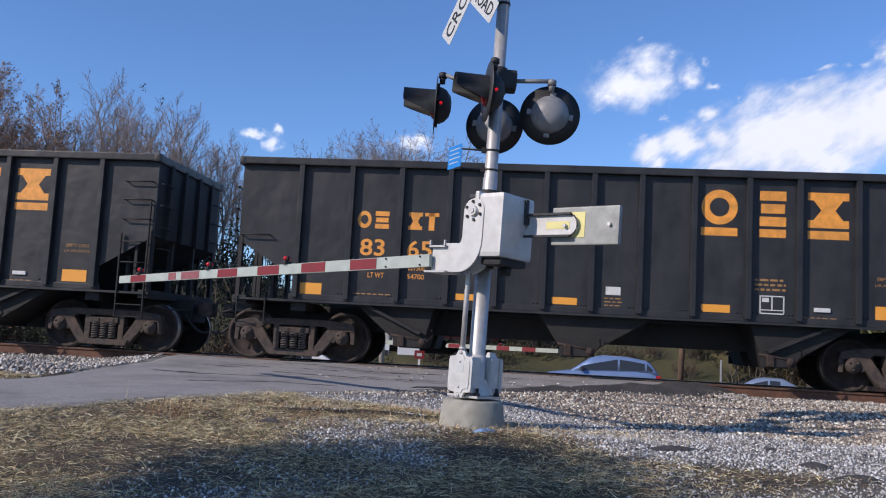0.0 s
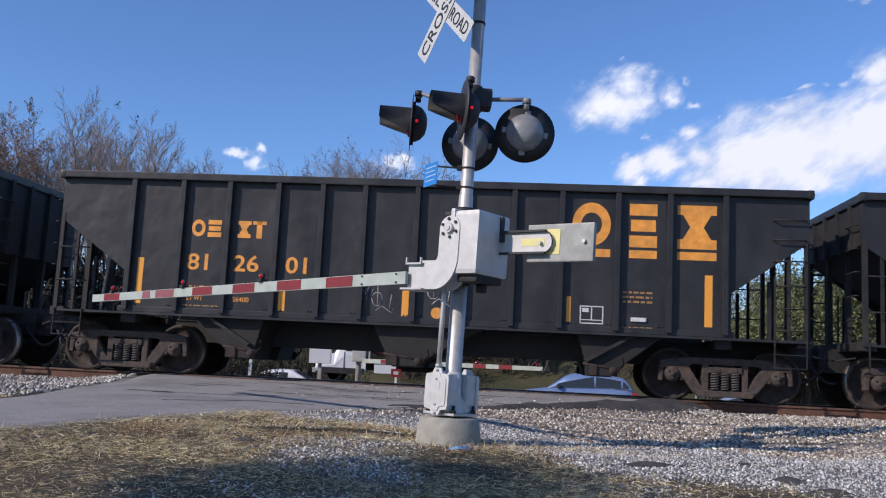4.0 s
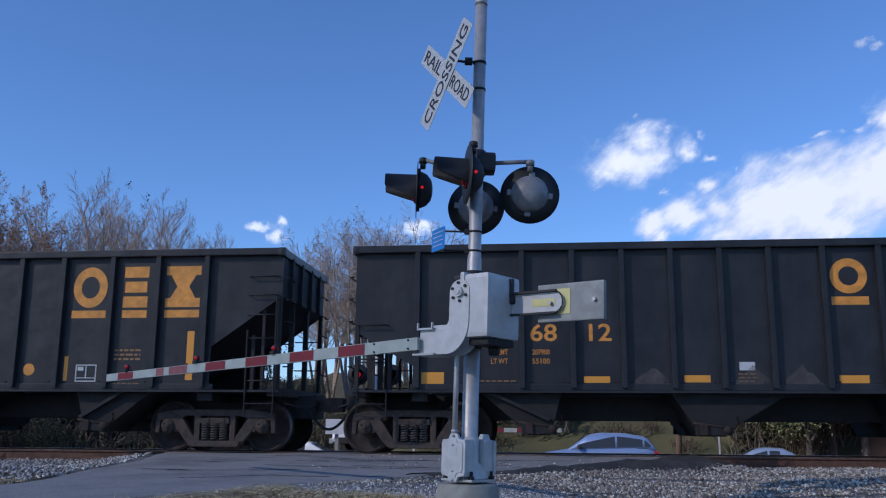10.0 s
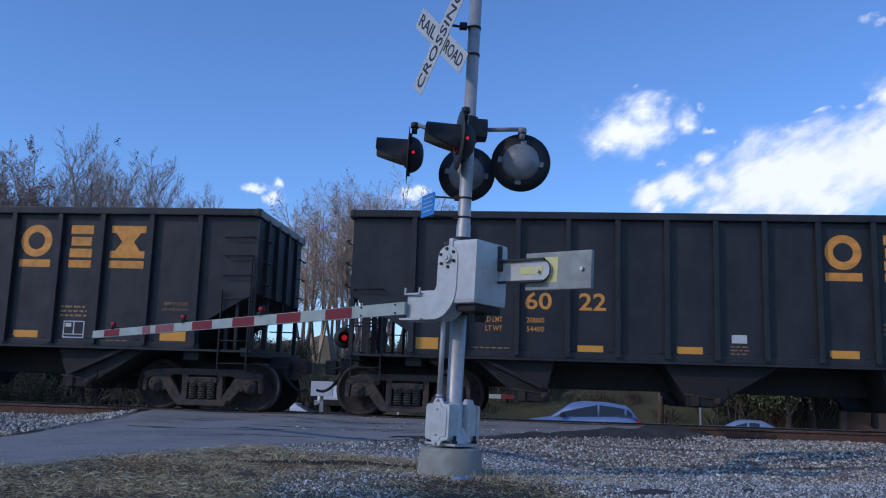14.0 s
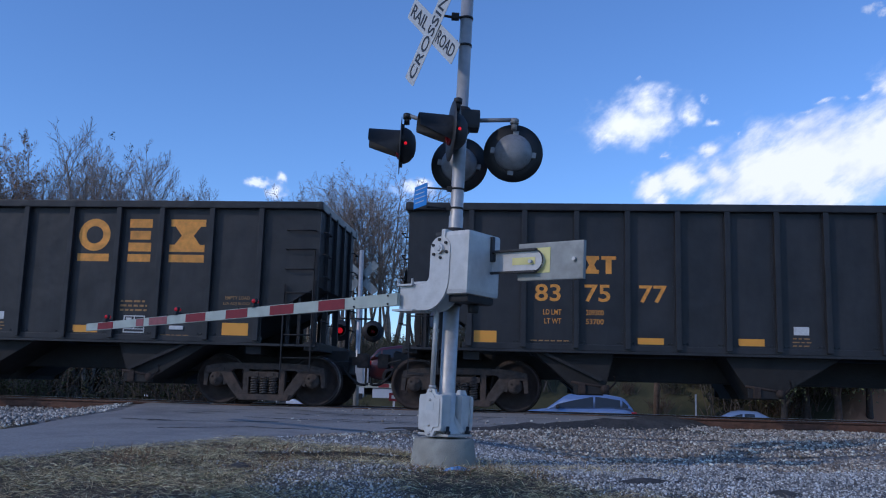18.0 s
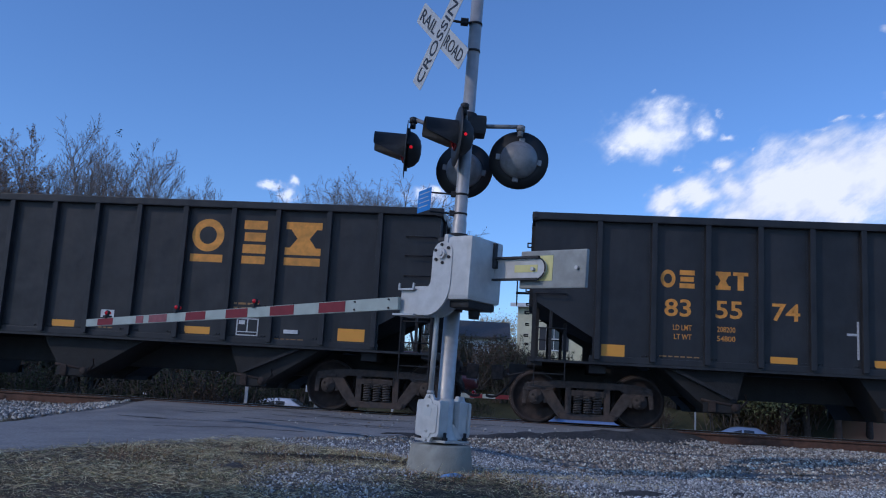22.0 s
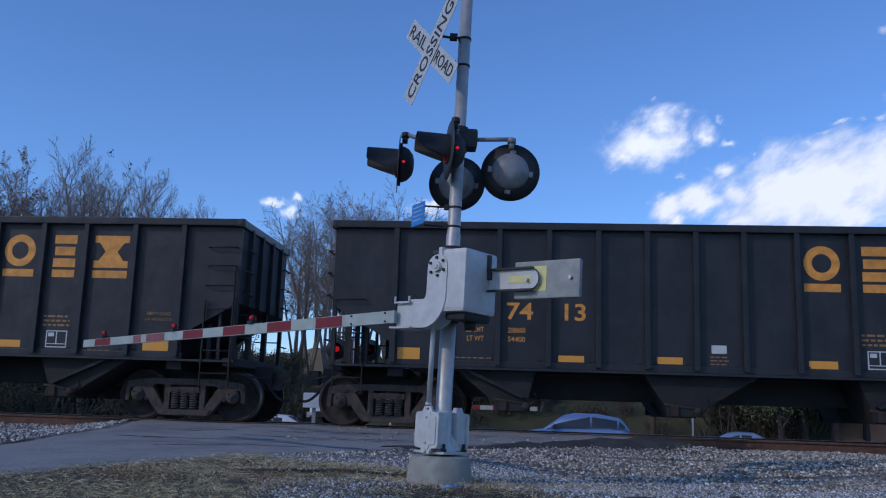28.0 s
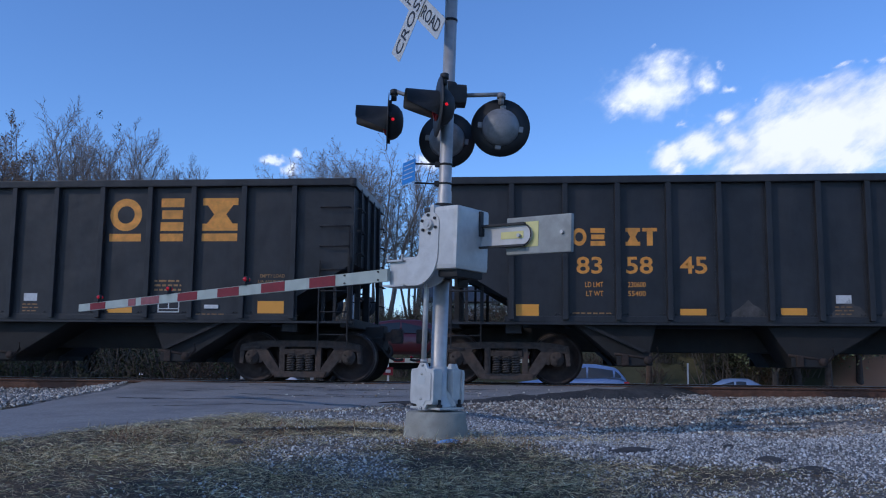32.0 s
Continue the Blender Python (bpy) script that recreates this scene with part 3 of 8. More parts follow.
        for z in (0.63, 0.85):
            bar(bm, (xs[0], y, z), (xs[1], y, z), 0.05, 0.015)
        add("sill_step", bm, M["car_dark"])
        for z in (1.5, 1.9, 2.3, 2.7, 3.1):
            add("end_rung", tube(bmesh.new(), [(f(-0.02), y * 0.93, z), (f(-0.09), y * 0.93, z), (f(-0.09), y * 0.66, z), (f(-0.02), y * 0.66, z)], 0.013, 5), M["car_dark"])
    bm = lathe(bmesh.new(), [(0.25, -0.01), (0.265, 0), (0.25, 0.01), (0.24, 0)], 20, "x", Matrix.Translation((-0.28, 0.55, 2.45)))
    for a in (0, 1.05, 2.1):
        tube(bm, [(-0.28, 0.55 - 0.25 * math.cos(a), 2.45 - 0.25 * math.sin(a)), (-0.28, 0.55 + 0.25 * math.cos(a), 2.45 + 0.25 * math.sin(a))], 0.012, 5)
    tube(bm, [(-0.30, 0.55, 2.45), (0.04, 0.55, 2.45)], 0.025, 6)
    add("brake_wheel", bm, M["car_dark"])
    made = []
    for nm, bm, mt in out:
        ob = part("b", bm, mt)
        made.append((nm, ob.data))
        bpy.data.objects.remove(ob)
    bm = boxed(-0.045, 0.045, -0.055, 0.055, FLOOR - 0.03, TOP - 0.11, 0.008)
    box(bm, -0.075, 0.075, 0.045, 0.055, FLOOR, TOP - 0.12)
    ob = part("b", bm, M["car"])
    BODY[kind], BODY[kind, "post"] = made, ob.data
    bpy.data.objects.remove(ob)


def decal(name, pts, car, mat, y=None, label=""):
    """A thin painted shape on the near side of a car: (x, z) outline."""
    y = -HALF - 0.0035 if y is None else y
    return part(name, prism(bmesh.new(), pts, y, y + 0.003), mat, car, label)


def rect(x0, x1, z0, z1):
    return [(x0, z0), (x1, z0), (x1, z1), (x0, z1)]


def emblem(car, x, w, z, h, what, mat):
    """Plain shapes in the colour of the emblem: a ring, three bars, an hourglass."""
    y = -HALF - 0.0035
    bm = bmesh.new()
    cx, cz = x + w / 2, z + h / 2
    if what == "ring":
        seg, rings = 32, []
        for rx, rz, yy in ((0.5, 0.5, y), (0.27, 0.27, y), (0.27, 0.27, y + 0.003), (0.5, 0.5, y + 0.003)):
            rings.append([bm.verts.new((cx + w * rx * math.cos(2 * math.pi * i / seg), yy, cz + h * rz * math.sin(2 * math.pi * i / seg))) for i in range(seg)])
        for p, q in zip(rings, rings[1:] + rings[:1]):
            for i in range(seg):
                bm.faces.new((p[i], p[(i + 1) % seg], q[(i + 1) % seg], q[i]))
    elif what == "bars":
        for k0, k1, a, b in ((0.0, 0.27, 0, 1), (0.365, 0.635, 0.05, 0.95), (0.73, 1.0, 0, 1)):
            prism(bm, rect(x + w * a, x + w * b, z + h * k0, z + h * k1), y, y + 0.003)
    elif what == "hourglass":
        for s in (-1, 1):
            prism(bm, [(x, cz + s * h / 2), (x + w, cz + s * h / 2), (x + w, cz + s * h * 0.28), (x + w * 0.86, cz + s * h * 0.28), (cx + w * 0.17, cz), (cx - w * 0.17, cz), (x + w * 0.14, cz + s * h * 0.28), (x, cz + s * h * 0.28)], y, y + 0.003)
    elif what == "block":
        prism(bm, rect(x + w * 0.3, x + w * 0.7, z, z + h), y, y + 0.003)
        prism(bm, rect(x, x + w, z + h * 0.8, z + h), y, y + 0.003)
    return part("emblem", bm, mat, car)


def bars_of_writing(car, x, z, w, rows, mat, h=0.035, step=0.06):
    rnd = random.Random(int(x * 100))
    for r in range(rows):
        px = x
        while px < x + w - 0.02:
            ww = min(rnd.uniform(0.05, 0.14), x + w - px)
            decal("small_stencil", rect(px, px + ww, z - r * step, z - r * step + h), car, M["dim_yellow"])
            px += ww + 0.03


def hopper_car(kind, numbers, small, s, extra=()):
    k = KINDS[kind]
    L = k["length"]
    car = thing("hopper_car", Matrix.Translation(on_track(s, TRACK, 0)) @ pose(0, 0, 0, 0, 0, TRACK_TURN),
                "black steel open-top coal hopper car with yellow lettering", "rail car", "cars of the coal train")
    for nm, me in BODY[kind]:
        ob = share(nm, me, pose(0, 0, 0), car)
        if nm == "rivet_row":
            tagged(ob, kind="stuff")
    for x in k["posts"][1:-1]:
        for sgn in (-1, 1):
            share("side_post", BODY[kind, "post"], pose(x, sgn * (HALF + 0.05), 0, 0, 0, 0 if sgn < 0 else 180), car)
    for x in (k["truck"], L - k["truck"]):
        add_truck(car, x)
    y, Y, W = M["yellow"], M["reflective"], M["white_mark"]
    side = -HALF - 0.002
    late = kind == "late"
    cx = [(8.16, 0.60), (9.12, 0.43), (9.90, 0.66)] if late else [(9.36, 0.66), (10.34, 0.47), (11.15, 0.66)]
    z0, h = (2.71, 0.60) if late else (2.58, 0.76)
    for (x, w), what in zip(cx, ("ring", "bars", "hourglass")):
        emblem(car, x, w, z0, h, what, y)
        decal("emblem_underline", rect(x, x + w, z0 - 0.19, z0 - 0.05), car, y)
    mx = [2.20, 2.52, 3.12, 3.41] if late else [2.53, 2.83, 3.38, 3.66]
    for x, what in zip(mx, ("ring", "bars", "hourglass", "block")):
        emblem(car, x, 0.25, 2.42 if late else 2.50, 0.31, what, y)
    nx = [2.28, 3.12, 4.05] if late else [2.50, 3.36, 4.32]
    for x, two in zip(nx, numbers):
        words_on_side(two, x, 1.93 if late else 1.89, -0.48, 0.30, y, car, side, "car_number", bold=0.016)
    wx = 2.42 if late else 2.52
    words_on_side("LD LMT", wx, 1.70 if late else 1.52, 0.31, 0.09, y, car, side, "weight_stencil")
    words_on_side("LT WT", wx + 0.02, 1.545 if late else 1.345, 0.29, 0.09, y, car, side, "weight_stencil")
    for i, wd in enumerate(small):
        words_on_side(wd, wx + (0.73 if late else 0.86), (1.70 - 0.155 * i) if late else (1.52 - 0.175 * i), 0.30, 0.09, y, car, side, "weight_stencil")
    bars_of_writing(car, k["posts"][2] + 0.12, 1.24, 0.66, 1, y, 0.02)
    bars_of_writing(car, (9.06 if late else 10.25), 1.78, 0.50, 3, y, 0.035, 0.08)
    bars_of_writing(car, (9.85 if late else 10.25), 1.19, 0.55, 1, y, 0.02)
    bx = 9.14 if late else 9.53
    bm = bmesh.new()
    for a, b, c, d in ((0, 0.40, 0, 0.02), (0, 0.40, 0.29, 0.31), (0, 0.02, 0, 0.31), (0.38, 0.40, 0, 0.31), (0.19, 0.21, 0.07, 0.31), (0, 0.40, 0.06, 0.075), (0.04, 0.15, 0.2, 0.27)):
        prism(bm, rect(bx + a, bx + b, 1.23 + c, 1.23 + d), -HALF - 0.0035, -HALF - 0.0005)
    part("test_stencil", bm, W, car)
    if late:
        for a, b, c, d in ((1.20, 1.62, 1.20, 1.40), (4.02, 4.46, 1.22, 1.33), (5.69, 6.12, 1.23, 1.35), (8.19, 8.66, 1.22, 1.35), (10.98, 11.46, 1.22, 1.44)):
            decal("reflective_patch", rect(a, b, c, d), car, Y)
        words_on_side("EMPTY LOAD", 11.01, 1.86, 0.45, 0.062, M["dim_yellow"], car, side, "load_stencil")
        words_on_side("L/A ADJ BLOCK", 10.98, 1.75, 0.51, 0.062, M["dim_yellow"], car, side, "load_stencil")
        decal("white_placard", rect(6.60, 6.85, 1.43, 1.57), car, W)
        bars_of_writing(car, 6.58, 1.36, 0.3, 3, y, 0.02, 0.06)
    else:
        for a, b, c, d in ((1.57, 1.68, 1.25, 2.08), (4.22, 4.34, 1.22, 1.62), (6.44, 6.56, 1.22, 1.67), (9.30, 9.37, 1.25, 1.69), (11.62, 11.75, 1.26, 2.14)):
            decal("reflective_patch", rect(a, b, c, d), car, Y)
    tag = boxed(k["posts"][11] + 0.25, k["posts"][11] + 0.51, -HALF - 0.03, -HALF, 1.30, 1.37, 0.01)
    part("routing_tag", tag, W, car)
    for what in extra:
        if what == "cross":
            bm = prism(bmesh.new(), rect(5.42, 5.46, 1.35, 1.98), -HALF - 0.0035, -HALF - 0.0005)
            prism(bm, rect(5.26, 5.60, 1.74, 1.78), -HALF - 0.0037, -HALF - 0.0005)
            part("chalk_cross", bm, M["chalk"], car)
        if what == "smear":
            rnd = random.Random(int(numbers[2]))
            for x0 in (4.75, 6.4, 7.2):
                pts = [(x0 - 0.02, 1.20), (x0 + 0.74, 1.20)] + [(x0 + 0.74 - 0.74 * i / 9, 1.20 + 0.34 * max(0.04, 1 - abs(i / 9 - 0.45) * 2.1) * rnd.uniform(0.75, 1.1)) for i in range(1, 9)]
                decal("dust_smear", pts, car, M["smear"])
        if what == "low_dot":
            bm = lathe(bmesh.new(), [(0.10, -HALF - 0.004), (0.10, -HALF - 0.0005)], 20, "y", Matrix.Translation((7.06, 0, 1.30)))
            part("round_yellow_mark", bm, y, car)
        if what == "dot":
            bm = lathe(bmesh.new(), [(0.11, -HALF - 0.004), (0.11, -HALF - 0.0005)], 20, "y", Matrix.Translation((8.62, 0, 1.45)))
            part("round_yellow_mark", bm, y, car)
        if what == "scrawl":
            for x0, z0, k, r in ((7.06, 1.30, 1.0, 0.0085), (6.06, 1.17, 0.86, 0.0055)):
                bm = bmesh.new()
                strokes = [[(-0.44, 0.69), (-0.33, 0.50)], [(-0.38, 0.52), (-0.16, 0.70)], [(-0.33, 0.46), (-0.23, 0.65)], [(-0.30, 0.36), (-0.26, 0.53), (-0.21, 0.43), (-0.17, 0.58)],
                           [(-0.07, 0.77), (-0.06, 0.27)], [(-0.09, 0.15), (0.03, 0.25), (0.33, 0.06)], [(0.23, 0.50), (0.19, 0.20)], [(0.25, 0.19), (0.275, 0.195)],
                           [(-0.07 + 0.11 * math.cos(a * 0.6283), 0.385 + 0.145 * math.sin(a * 0.6283)) for a in range(11)]]
                for st in strokes:
                    tube(bm, [(x0 + k * px, -HALF - 0.002, z0 + k * pz) for px, pz in st], r, 4)
                part("chalk_scrawl", bm, M["chalk"], car)
    return car


# the train: the cars' places along the track at the start, and how far it has rolled
CARS = [
    ("late", ("83", "60", "47"), ("207900", "55100"), ()),
    ("late", ("83", "65", "11"), ("231300", "54700"), ()),
    ("early", ("81", "26", "01"), ("206600", "56400"), ("scrawl", "low_dot")),
    ("early", ("81", "97", "65"), ("206300", "55700"), ("dot",)),
    ("late", ("83", "68", "12"), ("207900", "55100"), ("smear",)),
    ("late", ("83", "60", "22"), ("208600", "54400"), ()),
    ("late", ("83", "75", "77"), ("209300", "53700"), ()),
    ("late", ("83", "55", "74"), ("208200", "54800"), ("cross",)),
    ("late", ("83", "74", "13"), ("208600", "54400"), ()),
    ("late", ("83", "58", "45"), ("230600", "55400"), ("smear",)),
]
OFFSETS = [-20.11, -5.82, 8.19, 22.37, 37.05, 51.45, 65.71, 80.04, 94.43, 108.78]


def rolled(t):
    k = t / 32.0
    return -138.953 * k + 22.24 * k ** 2 + 31.643 * k ** 3 - 23.475 * k ** 4 - 1.565 * k ** 5 + 0.14 * math.exp(-((t - 22.0) / 3.2) ** 4)


truck_meshes()
for _kind in KINDS:
    body_meshes(_kind)
TRAIN = [hopper_car(kind, num, small, s, extra) for (kind, num, small, extra), s in zip(CARS, OFFSETS)]

# ---- ground ----
def grid_sheet(xs, ys, z_of, bm=None):
    bm = bm or bmesh.new()
    vs = [[bm.verts.new((x, y, z_of(x, y))) for x in xs] for y in ys]
    for j in range(len(ys) - 1):
        for i in range(len(xs) - 1):
            bm.faces.new((vs[j][i], vs[j][i + 1], vs[j + 1][i + 1], vs[j + 1][i])).smooth = True
    return bm


def steps(*spans):
    out = []
    for a, b, d in spans:
        n = max(1, round((b - a) / d))
        out += [a + (b - a) * i / n for i in range(n)]
    return out + [spans[-1][1]]


def ground_material():
    """Soil with dry grass litter, gravel and asphalt laid out by the plan's own coordinates."""
    m = bpy.data.materials.new("soil_and_gravel")
    m.use_nodes = True
    n, l = m.node_tree.nodes, m.node_tree.links
    b = n["Principled BSDF"]
    tc = n.new("ShaderNodeTexCoord")
    at = n.new("ShaderNodeVertexColor")
    at.layer_name = "cover"
    sep = n.new("ShaderNodeSeparateColor")
    l.new(at.outputs["Color"], sep.inputs["Color"])

    def noise_node(scale, detail=6.0, rough=0.6):
        t = n.new("ShaderNodeTexNoise")
        t.inputs["Scale"].default_value, t.inputs["Detail"].default_value, t.inputs["Roughness"].default_value = scale, detail, rough
        l.new(tc.outputs["Object"], t.inputs["Vector"])
        return t

    def ramp_node(src, stops):
        r = n.new("ShaderNodeValToRGB")
        while len(r.color_ramp.elements) < len(stops):
            r.color_ramp.elements.new(0.5)
        for e, (p, c) in zip(r.color_ramp.elements, stops):
            e.position, e.color = p, (*c, 1)
        l.new(src, r.inputs["Fac"])
        return r.outputs["Color"]

    def mix(f, a, c):
        x = n.new("ShaderNodeMix")
        x.data_type = "RGBA"
        l.new(f, x.inputs["Factor"])
        l.new(a, x.inputs["A"])
        l.new(c, x.inputs["B"])
        return x.outputs["Result"]

    soil = ramp_node(noise_node(2.2, 10, 0.7).outputs["Fac"], [(0.3, (0.0276, 0.0221, 0.0158)), (0.5, (0.0672, 0.0512, 0.0315)), (0.7, (0.142, 0.106, 0.0588))])
    vor = n.new("ShaderNodeTexVoronoi")
    vor.inputs["Scale"].default_value = 46.0
    l.new(tc.outputs["Object"], vor.inputs["Vector"])
    stone = ramp_node(vor.outputs["Color"], [(0.0, (0.0871, 0.0832, 0.0792)), (0.5, (0.19, 0.182, 0.17)), (1.0, (0.317, 0.305, 0.286))])
    far = ramp_node(noise_node(0.35, 9, 0.7).outputs["Fac"], [(0.3, (0.03, 0.035, 0.015)), (0.55, (0.075, 0.07, 0.03)), (0.75, (0.15, 0.125, 0.06))])
    col = mix(sep.outputs["Red"], soil, stone)
    col = mix(sep.outputs["Green"], col, far)
    clay = n.new("ShaderNodeRGB")
    clay.outputs[0].default_value = (0.60, 0.29, 0.15, 1)
    col = mix(sep.outputs["Blue"], col, clay.outputs[0])
    l.new(col, b.inputs["Base Color"])
    b.inputs["Roughness"].default_value = 0.95
    bp = n.new("ShaderNodeBump")
    bp.inputs["Strength"].default_value, bp.inputs["Distance"].default_value = 0.35, 0.02
    l.new(vor.outputs["Distance"], bp.inputs["Height"])
    l.new(bp.outputs[0], b.inputs["Normal"])
    return m


def cover(x, y):
    """How much of the ground here is gravel, far scrub and clay."""
    s, d = to_track(x, y)
    j = 1.1 * noise.noise(Vector((x * 0.8, y * 0.8, 7)))
    verge = lerp([(-3.4, 11.6), (-3.0, 10.3), (-2.2, 9.95), (-1.4, 9.05), (-0.5, 8.65), (0.5, 7.7), (1.7, 7.2), (3.2, 6.6), (6, 5.6)], s)
    gravel = min(1.0, max(0.0, (d + j * 0.55 - verge + 0.15) / 0.55)) if s > -3.6 or d > 12 else 0.0
    thin = noise.noise(Vector((x * 0.75, y * 0.75, 21))) + 0.5 * noise.noise(Vector((x * 2.1, y * 2.1, 23)))
    if s > -3.2:                                     # stones trodden into the grass
        gravel = max(gravel, min(0.72, max(0.0, 0.18 + 1.3 * thin)) * min(1.0, (s + 3.2) / 1.2))
    scrub = min(1.0, max(0.0, (d - 21 + j) / 2.5))
    clay = min(1.0, max(0.0, (s - 13.0 + (d - 42) * -0.5 + j) / 1.2)) if 33 < d < 48.5 else 0.0
    return gravel, scrub, clay


xs = steps((-4000, -300, 1200), (-300, -60, 40), (-60, -14, 4), (-14, 12, 0.22), (12, 30, 1.5), (30, 60, 4), (60, 300, 40), (300, 4000, 1200))
ys = steps((-4000, -300, 1200), (-300, -40, 40), (-40, 3, 4), (3, 13, 0.2), (13, 24, 0.4), (24, 70, 2), (70, 300, 40), (300, 4000, 1200))
gbm = grid_sheet(xs, ys, lambda x, y: ground_z(x, y) - (0.05 if on_road(x, y) else 0.0))
layer = gbm.loops.layers.color.new("cover")
for f in gbm.faces:
    for lp in f.loops:
        lp[layer] = (*cover(lp.vert.co.x, lp.vert.co.y), 1)
ground = tagged(part("ground", gbm, ground_material()), "dry grass, bare soil and gravel falling away from the track", "ground", kind="structure")

M["asphalt"] = material("worn_grey_asphalt", (0.317, 0.301, 0.277), 0.9, vary=0.18, scale=30, dirt=(0.183, 0.174, 0.167), dirt_amount=0.45, dirt_scale=0.9, bump=0.5, bump_scale=140)
def road_sheet(d0, d1, label):
    rbm = bmesh.new()
    rows_ = []
    for d in steps((d0, d1, 0.25)):
        a, b = road_edges(d)
        row = []
        for i in range(49):
            s = a + (b - a) * i / 48
            p = on_track(s, d, 0)
            wob = 0.10 * noise.noise(Vector((p.x * 1.7, p.y * 1.7, 9))) if i in (0, 1, 47, 48) else 0
            p = on_track(s + wob, d, 0)
            edge = min(i, 48 - i)
            lump = 0.012 * noise.noise(Vector((p.x * 0.8, p.y * 0.8, 4)))
            row.append(rbm.verts.new((p.x, p.y, ground_z(p.x, p.y) + (0.015 + lump if edge else -0.06))))
        rows_.append(row)
    for p, q in zip(rows_, rows_[1:]):
        for i in range(48):
            rbm.faces.new((p[i], p[i + 1], q[i + 1], q[i])).smooth = True
    return tagged(part("road", rbm, M["asphalt"]), label, "road", kind="structure")


road_sheet(4, 16.16, "worn grey asphalt road climbing to the crossing")
road_sheet(17.84, 40, "worn grey asphalt road leading down beyond the track")

# broken dark edge of the asphalt, spilling onto the gravel beside the near rail
M["asphalt_edge"] = material("crumbled_dark_asphalt", (0.0556, 0.052, 0.0483), 0.95, vary=0.35, scale=25, dirt=(0.121, 0.107, 0.093), dirt_amount=0.4, dirt_scale=2.5, bump=1.0, bump_scale=45)
ebm = bmesh.new()
erows = []
for i in range(45):
    d = 12.2 + (16.1 - 12.2) * i / 44
    b = road_edges(d)[1]
    wide = 0.35 + 0.9 * max(0.0, (d - 12.5) / 3.6) ** 1.5 + 0.22 * noise.noise(Vector((d * 1.3, 0, 61)))
    row = []
    for j in range(15):
        s = b - 0.25 + (wide + 0.25) * j / 14
        p = on_track(s, d, 0)
        f = j / 14
        hump = (0.035 + 0.05 * noise.noise(Vector((p.x * 2.6, p.y * 2.6, 63))) + 0.03 * noise.noise(Vector((p.x * 7, p.y * 7, 64)))) * math.sin(math.pi * min(1.0, f + 0.15))
        row.append(ebm.verts.new((p.x, p.y, ground_z(*on_track(min(s, b), d, 0).xy) * (1 - f) + ground_z(p.x, p.y) * f + 0.012 + hump - 0.09 * f ** 4)))
    erows.append(row)
for p, q in zip(erows, erows[1:]):
    for j in range(14):
        ebm.faces.new((p[j], p[j + 1], q[j + 1], q[j])).smooth = True
tagged(part("road_edge", ebm, M["asphalt_edge"]), "crumbled dark edge of the asphalt road", "road", kind="structure")
# tar-filled cracks in the asphalt
M["tar"] = material("black_crack_tar", (0.035, 0.035, 0.037), 0.8, vary=0.2, bump=0.2)
crnd = random.Random(8)
more_cracks = [(crnd.uniform(-6.2, -0.4), crnd.uniform(11.8, 15.6), 0.97, crnd.uniform(-0.25, 0.15), crnd.uniform(0.35, 1.1)) for _ in range(16)]
for n_, (s, d, ds, dd, ln) in enumerate([(-4.5, 13.6, 0.95, -0.10, 3.2), (-5.6, 12.6, 0.9, 0.2, 2.2), (-2.8, 12.2, 0.93, -0.3, 2.6), (-3.6, 14.6, 0.98, 0.05, 4.0), (-1.2, 13.2, 0.3, 0.9, 1.8), (-5.0, 11.6, 0.8, 0.35, 1.5)] + more_cracks):
    cbm = bmesh.new()
    left, p_ = None, (s, d)
    for i in range(int(ln / 0.12)):
        p_ = (p_[0] + ds * 0.12, p_[1] + dd * 0.12 + crnd.gauss(0, 0.02))
        w_ = 0.008 + 0.014 * abs(crnd.gauss(0, 1))
        a_, b_ = on_track(p_[0], p_[1] - w_, 0), on_track(p_[0], p_[1] + w_, 0)
        lump = lambda v: ground_z(v.x, v.y) + 0.019 + 0.012 * noise.noise(Vector((v.x * 0.8, v.y * 0.8, 4)))
        now = (cbm.verts.new((a_.x, a_.y, lump(a_))), cbm.verts.new((b_.x, b_.y, lump(b_))))
        if left:
            cbm.faces.new((left[0], now[0], now[1], left[1]))
        left = now
    tagged(part("road_crack", cbm, M["tar"]), "dark crack across the worn asphalt", "crack", kind="structure")

# ---- track ----
def rail_profile():
    h = [(0.036, 0.0), (0.036, -0.03), (0.009, -0.045), (0.009, -0.145), (0.03, -0.155), (0.07, -0.165), (0.07, -0.172)]
    return h + [(-a, b) for a, b in reversed(h)]


for off in (-0.7525, 0.7525):
    bm = prism(bmesh.new(), rail_profile(), -150, 60, "x")
    ob = part("rail", bm, M["rail"])
    ob.matrix_basis = Matrix.Translation(on_track(0, TRACK + off, 0)) @ pose(0, 0, 0, 0, 0, TRACK_TURN)
    tagged(ob, "long rusty steel rail with a polished head", "rail", "rails of the track", "structure")
    part("rail_head", boxed(-150, 60, -0.03, 0.03, 0.0005, 0.002), M["rail_top"], ob)

